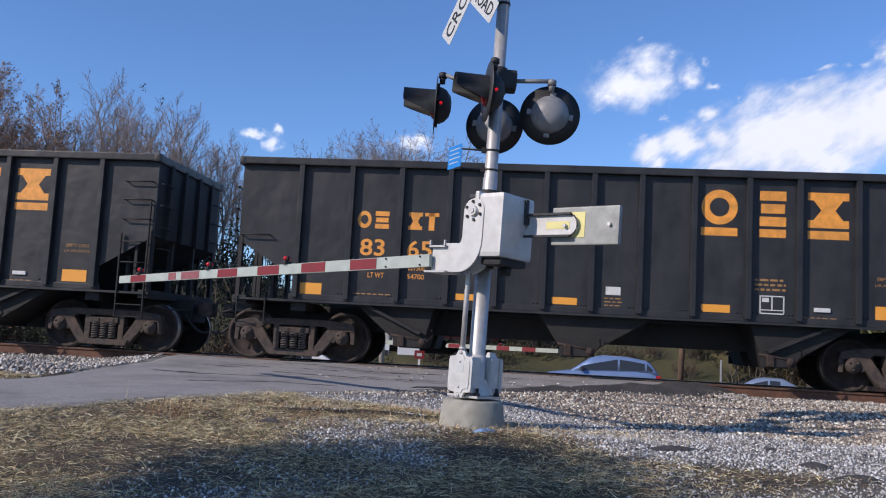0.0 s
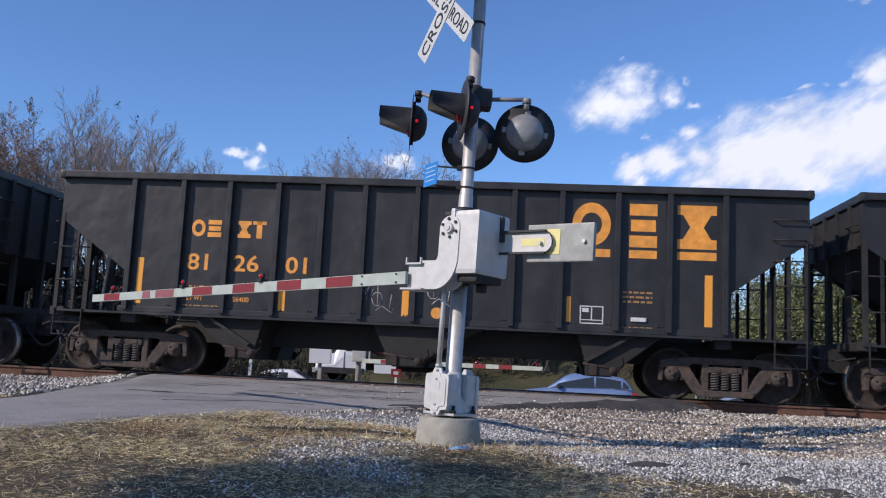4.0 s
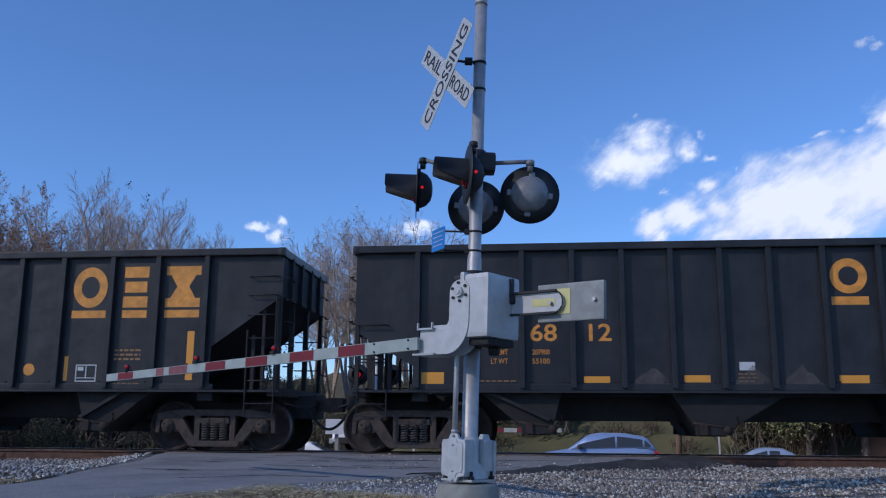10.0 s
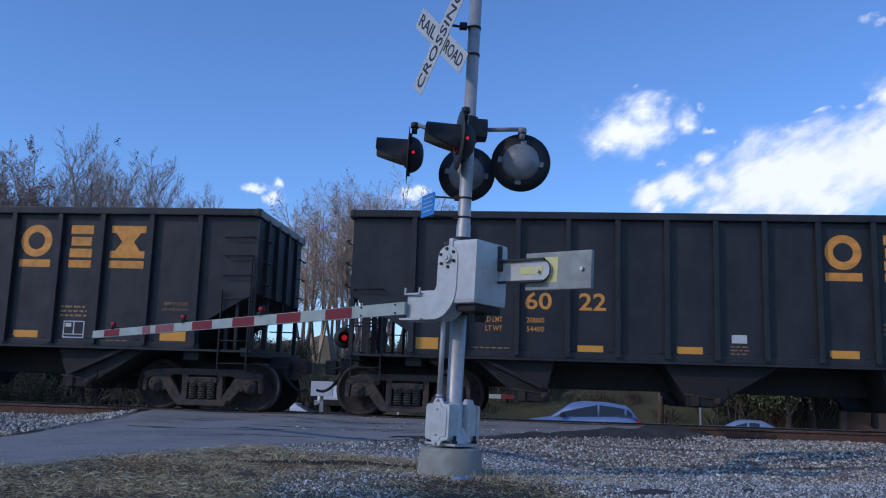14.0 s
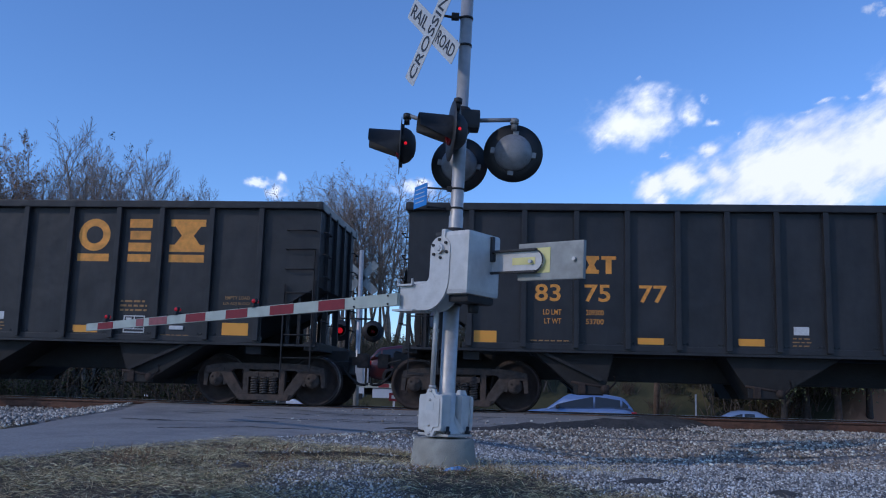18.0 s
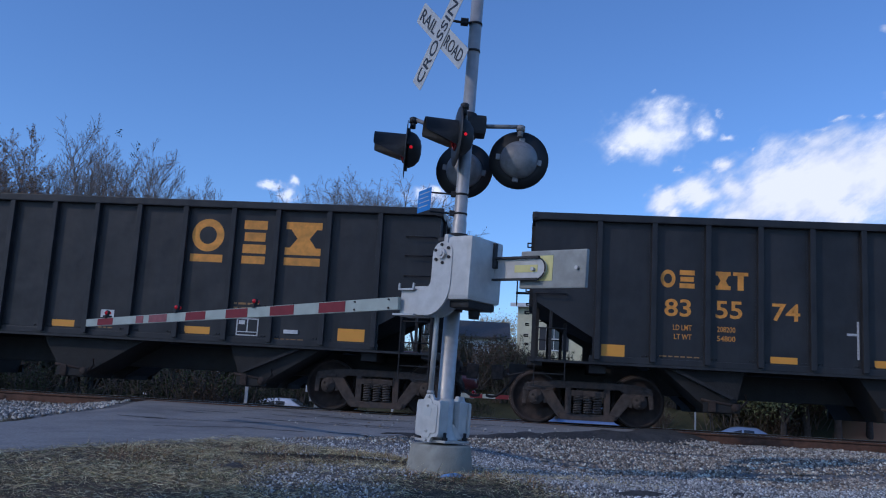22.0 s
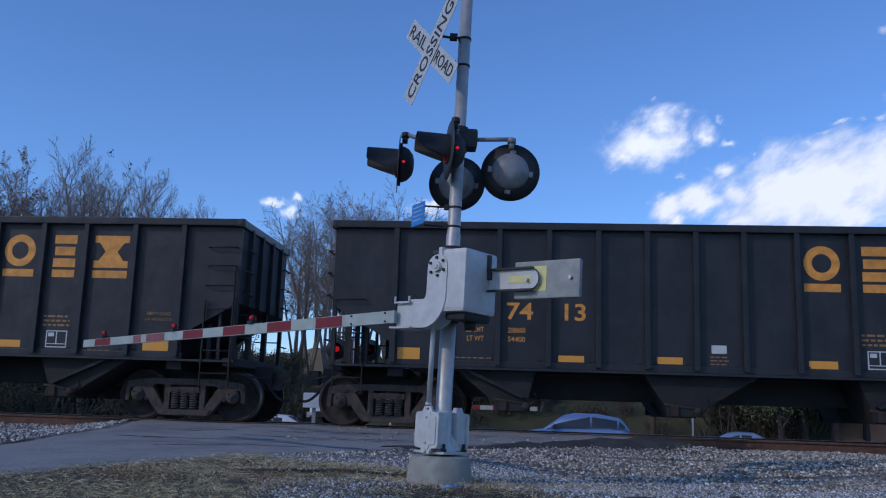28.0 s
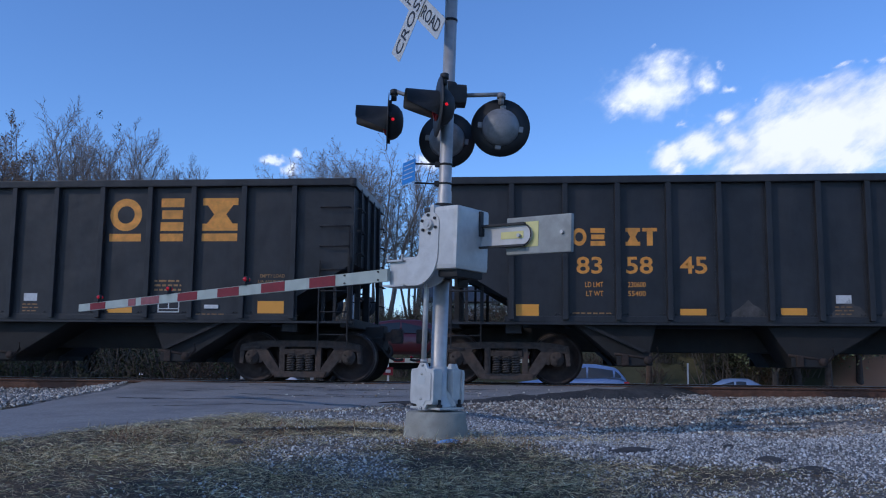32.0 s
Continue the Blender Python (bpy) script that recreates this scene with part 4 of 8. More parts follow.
M["panel"] = material("black_rubber_crossing_panel", (0.03, 0.03, 0.032), 0.85, vary=0.25, scale=8, dirt=(0.09, 0.088, 0.085), dirt_amount=0.4, dirt_scale=2.0, bump=0.4)
track = tagged(new("track_bed"), "wooden ties and rubber panels of the track", "track", kind="structure")
track.matrix_basis = Matrix.Translation(on_track(0, TRACK, 0)) @ pose(0, 0, 0, 0, 0, TRACK_TURN)
for i in range(4):
    part("crossing_panel", boxed(-7.0 + i * 2.35, -4.68 + i * 2.35, -0.66, 0.66, -0.12, -0.018, 0.01), M["panel"], track)
tie_me = part("tie", boxed(-0.11, 0.11, -1.3, 1.3, -0.34, -0.175, 0.012), M["tie"]).data
bpy.data.objects.remove(bpy.data.objects["tie"])
for i in range(-60, 50):
    if not -7.3 < i * 0.52 < 2.6:
        share("tie", tie_me, pose(i * 0.52, random.uniform(-0.03, 0.03), 0, 0, 0, random.uniform(-1, 1)), track)

# ---- crossing signal, near side ----
LEAN = 1.5
signal = thing("crossing_signal", Matrix.Translation((MAST.x, MAST.y, ground_z(MAST.x, MAST.y) - 0.02)) @ pose(0, 0, 0, 0, LEAN, 0), "silver crossing signal mast with red lamps and a lowered gate", "crossing signal")


# Local frame of the signal: x right, y away from the camera, z up from the ground; its base rests on a concrete footing.
A2, R2 = ARM.copy(), ROAD.copy()
PLANE = -R2                                           # faces the traffic that comes up the road


def basis(o, ux, uy, uz):
    m = Matrix.Identity(4)
    for i, v in enumerate((ux, uy, uz)):
        m.col[i][:3] = v
    m.col[3][:3] = o
    return m


UP = Vector((0, 0, 1))
G0 = signal.matrix_basis.translation.z                # height of the ground at the mast


def zz(z):
    return z - G0


def bolt(bm, p, r=0.014, h=0.02, m=None):
    return lathe(bm, [(r, 0), (r, h), (r * 0.6, h + 0.004), (0, h + 0.004)], 6, "z", (m or Matrix.Identity(4)) @ Matrix.Translation(p))


# footing
bm = lathe(bmesh.new(), [(0.335, -0.1), (0.333, 0.0), (0.292, zz(-0.075)), (0.278, zz(-0.06)), (0, zz(-0.06))], 40)
footing = tagged(part("concrete_footing", bm, M["concrete"]), "round tapered weathered concrete footing in the gravel", "footing")
footing.matrix_basis = Matrix.Translation((MAST.x, MAST.y, G0 - 0.02))

# pole in two lengths
TOPZ = zz(4.98)
part("lower_pole", lathe(bmesh.new(), [(0.083, zz(0.0)), (0.080, zz(0.1)), (0.080, zz(1.35))], 28), M["galv"], signal)
part("upper_pole", lathe(bmesh.new(), [(0.080, zz(1.35)), (0.080, zz(1.93)), (0.073, zz(1.95)), (0.072, zz(2.13)), (0.066, zz(2.14)), (0.064, TOPZ - 0.06)], 28), M["galv"], signal)
part("pole_cap", lathe(bmesh.new(), [(0.069, TOPZ - 0.07), (0.069, TOPZ - 0.01), (0.055, TOPZ), (0, TOPZ)], 28), M["galv"], signal, "pale metal cap")
# cast base with flared skirt, plate and bolts
bm = lathe(bmesh.new(), [(0.15, zz(-0.035)), (0.15, zz(-0.02)), (0.10, zz(0.06)), (0.09, zz(0.12)), (0.088, zz(0.36)), (0.08, zz(0.36))], 24)
for k in range(4):
    a = k * math.pi / 2 + math.radians(41 + 45)
    bar(bm, (0.07 * math.cos(a), 0.07 * math.sin(a), zz(0.12)), (0.17 * math.cos(a), 0.17 * math.sin(a), zz(-0.02)), 0.03, 0.05)
part("mast_base", bm, M["cast_alu"], signal)
bm = box(bmesh.new(), -0.19, 0.19, -0.19, 0.19, zz(-0.058), zz(-0.033), 0.006, Matrix.Rotation(math.radians(-41), 4, "Z"))
part("base_plate", bm, M["galv"], signal)
for k in range(4):
    a = k * math.pi / 2 + math.radians(4)
    bm = lathe(bmesh.new(), [(0.028, 0), (0.028, 0.03), (0.016, 0.032), (0.016, 0.075), (0, 0.078)], 6, m=Matrix.Translation((0.22 * math.cos(a), 0.22 * math.sin(a), zz(-0.035))))
    part("anchor_bolt", bm, M["car_dark"], signal, "dark steel anchor bolt")

# junction boxes on both sides of the base
def junction_box(side):
    d = PLANE * side
    o = d * 0.235 + UP * zz(0.165)
    m = basis(o, Vector((d.y, -d.x, 0)) * -1, d, UP)
    bm = box(bmesh.new(), -0.125, 0.125, -0.15, -0.02, -0.175, 0.175, 0.02, m)
    jb = part("junction_box", bm, M["cast_alu"], signal)
    pts = []
    for cx, cz in ((1, 1), (-1, 1), (-1, -1), (1, -1)):
        pts += [(cx * 0.145, cz * 0.13), (cx * 0.135, cz * 0.165), (cx * 0.065, cz * 0.175), (cx * 0.04, cz * 0.225)] if cx * cz > 0 else [(cx * 0.04, cz * 0.225), (cx * 0.065, cz * 0.175), (cx * 0.135, cz * 0.165), (cx * 0.145, cz * 0.13)]
    bm = prism(bmesh.new(), pts, -0.02, 0.012, bevel=0.006)
    bmesh.ops.transform(bm, matrix=m, verts=bm.verts)
    cover_ = part("cover", bm, M["cast_alu"], jb)
    bm = prism(bmesh.new(), [(x * 0.82, z * 0.80) for x, z in pts], 0.012, 0.020, bevel=0.005)
    bmesh.ops.transform(bm, matrix=m, verts=bm.verts)
    part("raised_panel", bm, M["cast_alu"], cover_)
    bm = bmesh.new()
    for z in (-0.205, -0.12, 0.12, 0.205):
        lathe(bm, [(0.014, 0.01), (0.014, 0.026), (0, 0.027)], 8, "y", m @ Matrix.Translation((0, 0, z)))
    part("cover_bolts", bm, M["galv"], jb)
    if side > 0:
        part("label", prism(bmesh.new(), [(-0.045, 0.02), (0.045, 0.02), (0.045, 0.10), (-0.045, 0.10)], 0.0205, 0.0225, m=m), M["sign_white"], jb, "worn white label")


junction_box(1)
junction_box(-1)
# conduit from the box up to the mechanism
c0 = PLANE * 0.16 + A2 * 0.06
bm = tube(bmesh.new(), [c0 + UP * zz(0.34), c0 + UP * zz(0.9), c0 + UP * zz(1.15), c0 + UP * zz(1.3) - PLANE * 0.02, c0 + UP * zz(1.42) - PLANE * 0.05], 0.026, 12)
conduit = part("conduit", bm, M["galv"], signal)
part("conduit_fitting", lathe(bmesh.new(), [(0.038, 0), (0.038, 0.03), (0.031, 0.032), (0.031, 0.06), (0.036, 0.062), (0.036, 0.09), (0.026, 0.092)], 12, m=Matrix.Translation(c0 + UP * zz(0.335))), M["galv"], conduit)

# gate mechanism: a cast case with rounded edges on the near right of the pole
mech_o = PLANE * 0.10 - A2 * 0.31 + UP * zz(1.60)
mm = basis(mech_o, -A2, R2, UP)                       # x towards the weights, y up the road, z up
bm = box(bmesh.new(), -0.15, 0.15, -0.26, 0.26, -0.31, 0.31, 0.045, mm)
mech = part("mechanism_case", bm, M["cast_alu"], signal, "silver cast gate mechanism case")
bm = box(bmesh.new(), -0.19, -0.14, -0.27, 0.24, -0.30, 0.33, 0.02, mm)
part("case_door", bm, M["cast_alu"], mech)
bm = box(bmesh.new(), -0.27, -0.16, -0.26, -0.10, 0.26, 0.30, 0.01, mm)
part("door_hinge", bm, M["black_lamp"], mech, "dark hinge")
bm = box(bmesh.new(), 0.10, 0.175, 0.08, 0.13, 0.10, 0.29, 0.012, mm)
box(bm, 0.12, 0.19, 0.085, 0.135, 0.04, 0.12, 0.012, mm)
part("latch", bm, M["black_lamp"], mech, "dark latch")
bm = box(bmesh.new(), -0.12, 0.12, -0.20, 0.22, -0.38, -0.30, 0.03, mm)
lathe(bm, [(0.05, -0.46), (0.06, -0.37)], 12, m=mm @ Matrix.Translation((0.0, 0.05, 0)))
part("case_foot", bm, M["car_dark"], mech)
for z0, z1 in ((1.22, 1.32), (1.94, 2.0)):
    part("pole_clamp", lathe(bmesh.new(), [(0.082, zz(z0)), (0.10, zz(z0)), (0.10, zz(z1)), (0.082, zz(z1))], 20), M["car_dark"], mech)

# gate: curved support plate on the main shaft, and the striped arm; the counterweight is on the same shaft
piv = PLANE * 0.36 - A2 * 0.12 + UP * zz(1.735)
gm = basis(piv, A2, -PLANE, UP)                        # x along the arm, y away from the traffic
def arc(cx, cz, r, a0, a1, n=10):
    return [(cx + r * math.cos(math.radians(a0 + (a1 - a0) * i / n)), cz + r * math.sin(math.radians(a0 + (a1 - a0) * i / n))) for i in range(n + 1)]


outline = [(-0.135, -0.20)] + arc(0, 0, 0.135, 180, 0) + [(0.135, -0.22)] + arc(0.225, -0.24, 0.09, 180, 270)[1:] + [(0.54, -0.345), (0.54, -0.58)] + arc(0.17, -0.275, 0.305, 270, 180)[0:]
outline = [(x * 0.9, z * (0.9 if z > -0.2 else 1.03)) for x, z in outline]
bm = prism(bmesh.new(), outline, -0.012, 0.012, bevel=0.004, m=gm)
gate = part("arm_support", bm, M["cast_alu"], signal, "curved flat steel arm support")
bm = prism(bmesh.new(), outline, 0.19, 0.21, m=gm)
part("back_support", bm, M["cast_alu"], gate)
bm = lathe(bmesh.new(), [(0.05, -0.045), (0.05, -0.01), (0.062, -0.01)], 20, "y", gm)
lathe(bm, [(0.028, -0.055), (0.028, -0.03), (0, -0.055)], 12, "y", gm)
part("shaft_hub", bm, M["galv"], gate)
for k in range(6):
    a = k * math.pi / 3 + 0.4
    bm = lathe(bmesh.new(), [(0.016, -0.028), (0.016, -0.01)], 6, "y", gm @ Matrix.Translation((0.09 * math.cos(a), 0, 0.09 * math.sin(a))))
    part("hub_bolt", bm, M["car_dark"], gate)
bm = box(bmesh.new(), 0.30, 0.50, -0.05, 0.20, -0.355, -0.337, 0, gm)
box(bm, 0.30, 0.315, -0.05, -0.03, -0.345, -0.285, 0, gm)
box(bm, 0.485, 0.50, -0.05, -0.03, -0.345, -0.285, 0, gm)
box(bm, 0.30, 0.50, 0.18, 0.20, -0.345, -0.285, 0, gm)
part("support_bracket", bm, M["galv"], gate)
part("support_bracket", box(bmesh.new(), 0.27, 0.54, -0.06, 0.20, -0.605, -0.587, 0, gm), M["galv"], gate)

ARM_DROP = -0.0475                                      # the arm falls a little towards its tip
ARM0, ARM_LEN = 0.46, 5.80
am = gm @ Matrix.Translation((ARM0, -0.06, -0.49)) @ Matrix.Rotation(math.radians(-ARM_DROP * 57.3), 4, "Y")
def arm_h(x):
    return 0.062 - 0.012 * x / ARM_LEN


arm = part("gate_arm", prism(bmesh.new(), [(0, -0.062), (ARM_LEN, -0.05), (ARM_LEN, 0.05), (0, 0.062)], -0.02, 0.02, m=am), M["arm_white"], gate, "white and red striped gate arm")
STRIPE = 0.394
for x, w_ in ((0.73, STRIPE), (1.518, STRIPE), (2.306, STRIPE), (3.094, STRIPE), (3.882, STRIPE), (4.40, 0.17), (5.12, 0.38)):
    h0, h1 = arm_h(x) - 0.006, arm_h(x + w_) - 0.006
    mat = M["arm_faded"] if 3.8 < x < 4.8 else M["arm_red"]
    part("red_stripe", prism(bmesh.new(), [(x, -h0), (x + w_, -h1), (x + w_, h1), (x, h0)], -0.0235, 0.0235, m=am), mat, arm)
for i in range(12):
    x = 0.12 + i * 0.47
    for z in (arm_h(x) - 0.02, -arm_h(x) + 0.02) if i < 2 else (arm_h(x) + 0.008,):
        part("arm_bolt", lathe(bmesh.new(), [(0.010, -0.034), (0.010, -0.02)], 6, "y", am @ Matrix.Translation((x, 0, z))), M["car_dark"], arm)
for x in (5.30, 3.70, 2.20):
    bm = box(bmesh.new(), -0.035, 0.035, -0.05, 0.05, 0.0, 0.035, 0.006, am @ Matrix.Translation((x, 0, arm_h(x))))
    lamp = part("arm_lamp", bm, M["car_dark"], arm, "small red lamp on the arm")
    lm = am @ Matrix.Translation((x, 0, arm_h(x) + 0.07))
    bm = lathe(bmesh.new(), [(0.0, -0.045), (0.018, -0.04), (0.027, -0.02), (0.027, 0.02), (0.018, 0.04), (0, 0.045)], 14, "y", lm)
    part("lens", bm, M["arm_lens"], lamp)
    bm = lathe(bmesh.new(), [(0.031, -0.022), (0.036, -0.02), (0.036, 0.012), (0.031, 0.014)], 14, "y", lm)
    box(bm, -0.018, 0.018, -0.02, 0.012, -0.05, -0.02, 0.004, lm)
    part("lamp_band", bm, M["car_dark"], lamp)

# counterweight arms and plates
wm = basis(piv + R2 * 0.40 - UP * 0.10, -A2, R2, UP)
bm = prism(bmesh.new(), [(-0.10, -0.11), (0.67, -0.095)] + arc(0.82, 0.0, 0.105, -70, 70) + [(0.67, 0.095), (-0.10, 0.11)], -0.015, 0.015, m=wm)
cw = part("weight_arm", bm, M["cast_alu"], signal, "flat steel counterweight arm")
bm = box(bmesh.new(), 0.0, 0.86, -0.05, -0.012, 0.095, 0.115, 0, wm)
box(bm, 0.0, 0.86, -0.05, -0.012, -0.115, -0.095, 0, wm)
tube(bm, [wm @ Vector((0.82 + 0.105 * math.cos(a), -0.02, 0.105 * math.sin(a))) for a in [math.radians(-70 + 14 * i) for i in range(11)]], 0.007, 5)
part("arm_rib", bm, M["black_lamp"], cw, "dark rib")
bm = box(bmesh.new(), 0.62, 1.34, 0.02, 0.07, -0.185, 0.175, 0.012, wm)
weight = part("counterweight", bm, M["plate"], cw, "bare steel counterweight plate")
part("slot_label", box(bmesh.new(), 0.58, 0.84, -0.0185, -0.0155, -0.035, 0.035, 0, wm), M["yellow_label"], weight, "pale yellow slot")
part("yellow_label", box(bmesh.new(), 0.82, 0.985, 0.015, 0.019, -0.115, 0.125, 0, wm), M["yellow_label"], weight, "pale yellow sticker")
for x, y0, z in ((1.25, 0.0, 0.0), (0.80, -0.045, -0.01)):
    bm = lathe(bmesh.new(), [(0.018, y0 - 0.01), (0.018, 0.02)], 8, "y", wm @ Matrix.Translation((x, 0, z)))
    part("weight_bolt", bm, M["galv"], weight)

# flashing lamps
def flasher(pos, face, lit, name="flasher"):
    """A lamp whose face looks along face; pos is the centre of its round background."""
    f = Vector(face).normalized()
    m = basis(Vector(pos), f.cross(UP).normalized(), f, UP)
    bm = lathe(bmesh.new(), [(0.305, 0.0), (0.305, 0.006), (0.20, 0.012), (0.16, 0.012)], 40, "y", m)
    lathe(bm, [(0.305, 0.0), (0.16, -0.004)], 40, "y", m)
    disc = part("background", bm, M["disc"], signal, "round black lamp background")
    bm = lathe(bmesh.new(), [(0.195, -0.004), (0.19, -0.05), (0.165, -0.10), (0.11, -0.145), (0.05, -0.16), (0, -0.162)], 32, "y", m)
    for k in range(4):
        a = k * math.pi / 2 + 0.1
        box(bm, -0.03, 0.03, -0.03, 0.0, 0.19, 0.235, 0.008, m @ Matrix.Rotation(a, 4, "Y"))
    part("housing", bm, M["grey_lamp"] if face[1] > 0.5 else M["black_lamp"], disc)
    bm = lathe(bmesh.new(), [(0.15, 0.01), (0.14, 0.03), (0.09, 0.055), (0, 0.065)], 28, "y", m)
    part("lens", bm, M["red_lens"] if lit and face[1] > 0.5 else M["red_dim"], disc, "red lens")
    # hood: a tapering half tube over the lens, longest at the top
    bm = bmesh.new()
    n = 30
    inner, outer = [], []
    for i in range(n + 1):
        a = math.radians(-46 + (180 + 92) * i / n)
        low = min(0.0, math.sin(a)) / math.sin(math.radians(46))
        ln = 0.012 + 0.33 * (1.0 + low)
        for ring, r in ((inner, 0.156), (outer, 0.162)):
            ring.append((bm.verts.new(m @ Vector((r * math.cos(a), 0.008, r * math.sin(a)))), bm.verts.new(m @ Vector((r * 0.94 * math.cos(a), ln, r * (1.0 if a > 0 else 0.9) * math.sin(a))))))
    for i in range(n):
        for ring in (inner, outer):
            bm.faces.new((ring[i][0], ring[i + 1][0], ring[i + 1][1], ring[i][1])).smooth = True
        bm.faces.new((inner[i][1], inner[i + 1][1], outer[i + 1][1], outer[i][1]))
    part("hood", bm, M["black_lamp"], disc)
    # side peephole and mounting yoke
    side = m @ Matrix.Translation((0, -0.05, 0.235))
    bm = tube(bmesh.new(), [side @ Vector((0, 0, 0)), side @ Vector((0, 0.0, 0.10))], 0.03, 8)
    lathe(bm, [(0.045, 0.06), (0.045, 0.11), (0.03, 0.12)], 10, "z", side)
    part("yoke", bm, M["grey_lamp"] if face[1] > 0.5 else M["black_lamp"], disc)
    if lit is not None and face[0] < -0.5:
        part("side_light", lathe(bmesh.new(), [(0.017, -0.19), (0.014, -0.197), (0, -0.20)], 10, "x", m @ Matrix.Translation((0, -0.05, -0.02))), M["red_lens"], disc, "small red side light")
    return m @ Vector((0, -0.05, 0.34))


LA = (-0.615, 0.24, zz(2.90))
LB = (-0.10, -0.20, zz(2.96))
LC = (0.55, -0.02, zz(2.82))
LD = (0.02, 0.42, zz(2.775))
ya = flasher(LA, (-1.0, -0.02, 0), True)
yb = flasher(LB, (-0.985, -0.13, 0), True)
yc = flasher(LC, (0.10, 0.99, 0), True)
yd = flasher(LD, (0.15, 0.985, 0), True)
hub = Vector((0.02, 0.0, zz(3.14)))
bm = box(bmesh.new(), -0.10, 0.17, -0.11, 0.11, -0.10, 0.10, 0.035, Matrix.Translation(hub))
lathe(bm, [(0.09, -0.13), (0.09, 0.13)], 20, "z", Matrix.Translation((0, 0, hub.z)))
hub_ob = part("lamp_hub", bm, M["black_lamp"], signal, "dark cast lamp hub clamped on the pole")
for y in (ya, yb, yc, yd):
    mid = hub.lerp(y, 0.5)
    part("lamp_arm", tube(bmesh.new(), [hub, Vector((y.x, y.y, hub.z + 0.02)).lerp(hub, 0.35), Vector((y.x, y.y, y.z + 0.0))], 0.022, 10), M["grey_lamp"], hub_ob)

# crossbuck
xc = Vector((-0.355, -0.08, zz(4.07)))
xn = Vector((-0.85, -0.527, 0.0)).normalized()
xm = basis(xc, UP.cross(xn).normalized() * 1.0, -xn, UP)      # x to the reader's right, -y towards the reader


def blade(angle, y, pieces):
    m = xm @ Matrix.Translation((0, y, 0)) @ Matrix.Rotation(math.radians(-angle - 4), 4, "Y")
    pts = []
    for cx, cz in ((1, 1), (-1, 1), (-1, -1), (1, -1)):
        c = (cx * 0.61, cz * 0.1143)
        pts += arc(c[0] - cx * 0.02, c[1] - cz * 0.02, 0.02, *{(1, 1): (0, 90), (-1, 1): (90, 180), (-1, -1): (180, 270), (1, -1): (270, 360)}[cx, cz], 3)
    b = part("blade", prism(bmesh.new(), pts, -0.002, 0.002, m=m), M["sign_white"], crossbuck, "white reflective sign blade")
    for words, x0, x1 in pieces:
        me = text_mesh(words, 1.0, M["sign_black"])
        xs_, ys_ = [v.co.x for v in me.vertices], [v.co.y for v in me.vertices]
        kx, ky = (x1 - x0) / (max(xs_) - min(xs_)), 0.135 / (max(ys_) - min(ys_))
        ob = new("lettering", me)
        ob.parent = b
        ob.matrix_basis = m @ Matrix.LocRotScale((x0 - min(xs_) * kx, -0.0045, -0.0675 - min(ys_) * ky), Euler((radians(90), 0, 0)), (kx, ky, 1))


crossbuck = thing("crossbuck", signal.matrix_basis.copy(), "white crossbuck sign with black lettering on the mast", "road sign")
blade(-45, 0.006, [("RAIL", -0.56, -0.14), ("ROAD", 0.14, 0.56)])
blade(45, -0.004, [("CROSSING", -0.56, 0.56)])
for z in (3.95, 4.25):
    bm = bmesh.new()
    p = Vector((0, 0, zz(z)))
    lathe(bm, [(0.071, -0.012), (0.071, 0.012)], 20, "z", Matrix.Translation(p))
    tube(bm, [p + Vector((-0.05, -0.03, 0)), p + (xc - Vector((0, 0, xc.z))) * 0.55 - xn * 0.03, Vector((xc.x, xc.y, zz(z))) - xn * 0.02], 0.014, 6)
    box(bm, -0.06, 0.02, -0.05, 0.03, -0.03, 0.03, 0.006, Matrix.Translation(p + Vector((-0.10, -0.03, 0))))
    part("sign_bracket", bm, M["car_dark"], crossbuck, "dark clamp bracket")

# small blue notice on two arms
notice = thing("blue_notice", signal.matrix_basis.copy(), "small blue notice plate on two dark arms", "sign")
nc = Vector((-0.375, 0.0, zz(2.32)))
nm_ = basis(nc, Vector((0.42, -0.907, 0)).normalized(), Vector((0.907, 0.42, 0)).normalized(), UP)
part("plate", prism(bmesh.new(), [(-0.15, -0.115), (0.15, -0.115), (0.15, 0.115), (-0.15, 0.115)], -0.002, 0.002, m=nm_), M["sign_blue"], notice)
bm = bmesh.new()
for i in range(4):
    for s in (-1, 1):
        prism(bm, [(-0.12, 0.07 - i * 0.045), (0.12 - 0.03 * (i % 2), 0.07 - i * 0.045), (0.12 - 0.03 * (i % 2), 0.079 - i * 0.045), (-0.12, 0.079 - i * 0.045)], s * 0.0022, s * 0.0032, m=nm_)
part("writing_bars", bm, M["sign_white"], notice)
for z in (2.21, 2.41):
    bm = bmesh.new()
    tube(bm, [Vector((-0.02, 0, zz(z))), Vector((-0.31, 0.0, zz(z)))], 0.010, 6)
    lathe(bm, [(0.071, -0.01), (0.071, 0.01)], 18, "z", Matrix.Translation((0, 0, zz(z))))
    box(bm, -0.11, -0.06, -0.03, 0.03, -0.025, 0.025, 0.005, Matrix.Translation((0, 0, zz(z))))
    part("notice_bracket", bm, M["car_dark"], notice)


# ---- clouds: thin far sheets of vapour that drift with the wind ----
def bearing(az, el, dist, eye=(0, 0, 0.43)):
    a, e = radians(az), radians(el)
    return Vector(eye) + Vector((math.sin(a) * math.cos(e), math.cos(a) * math.cos(e), math.sin(e))) * dist


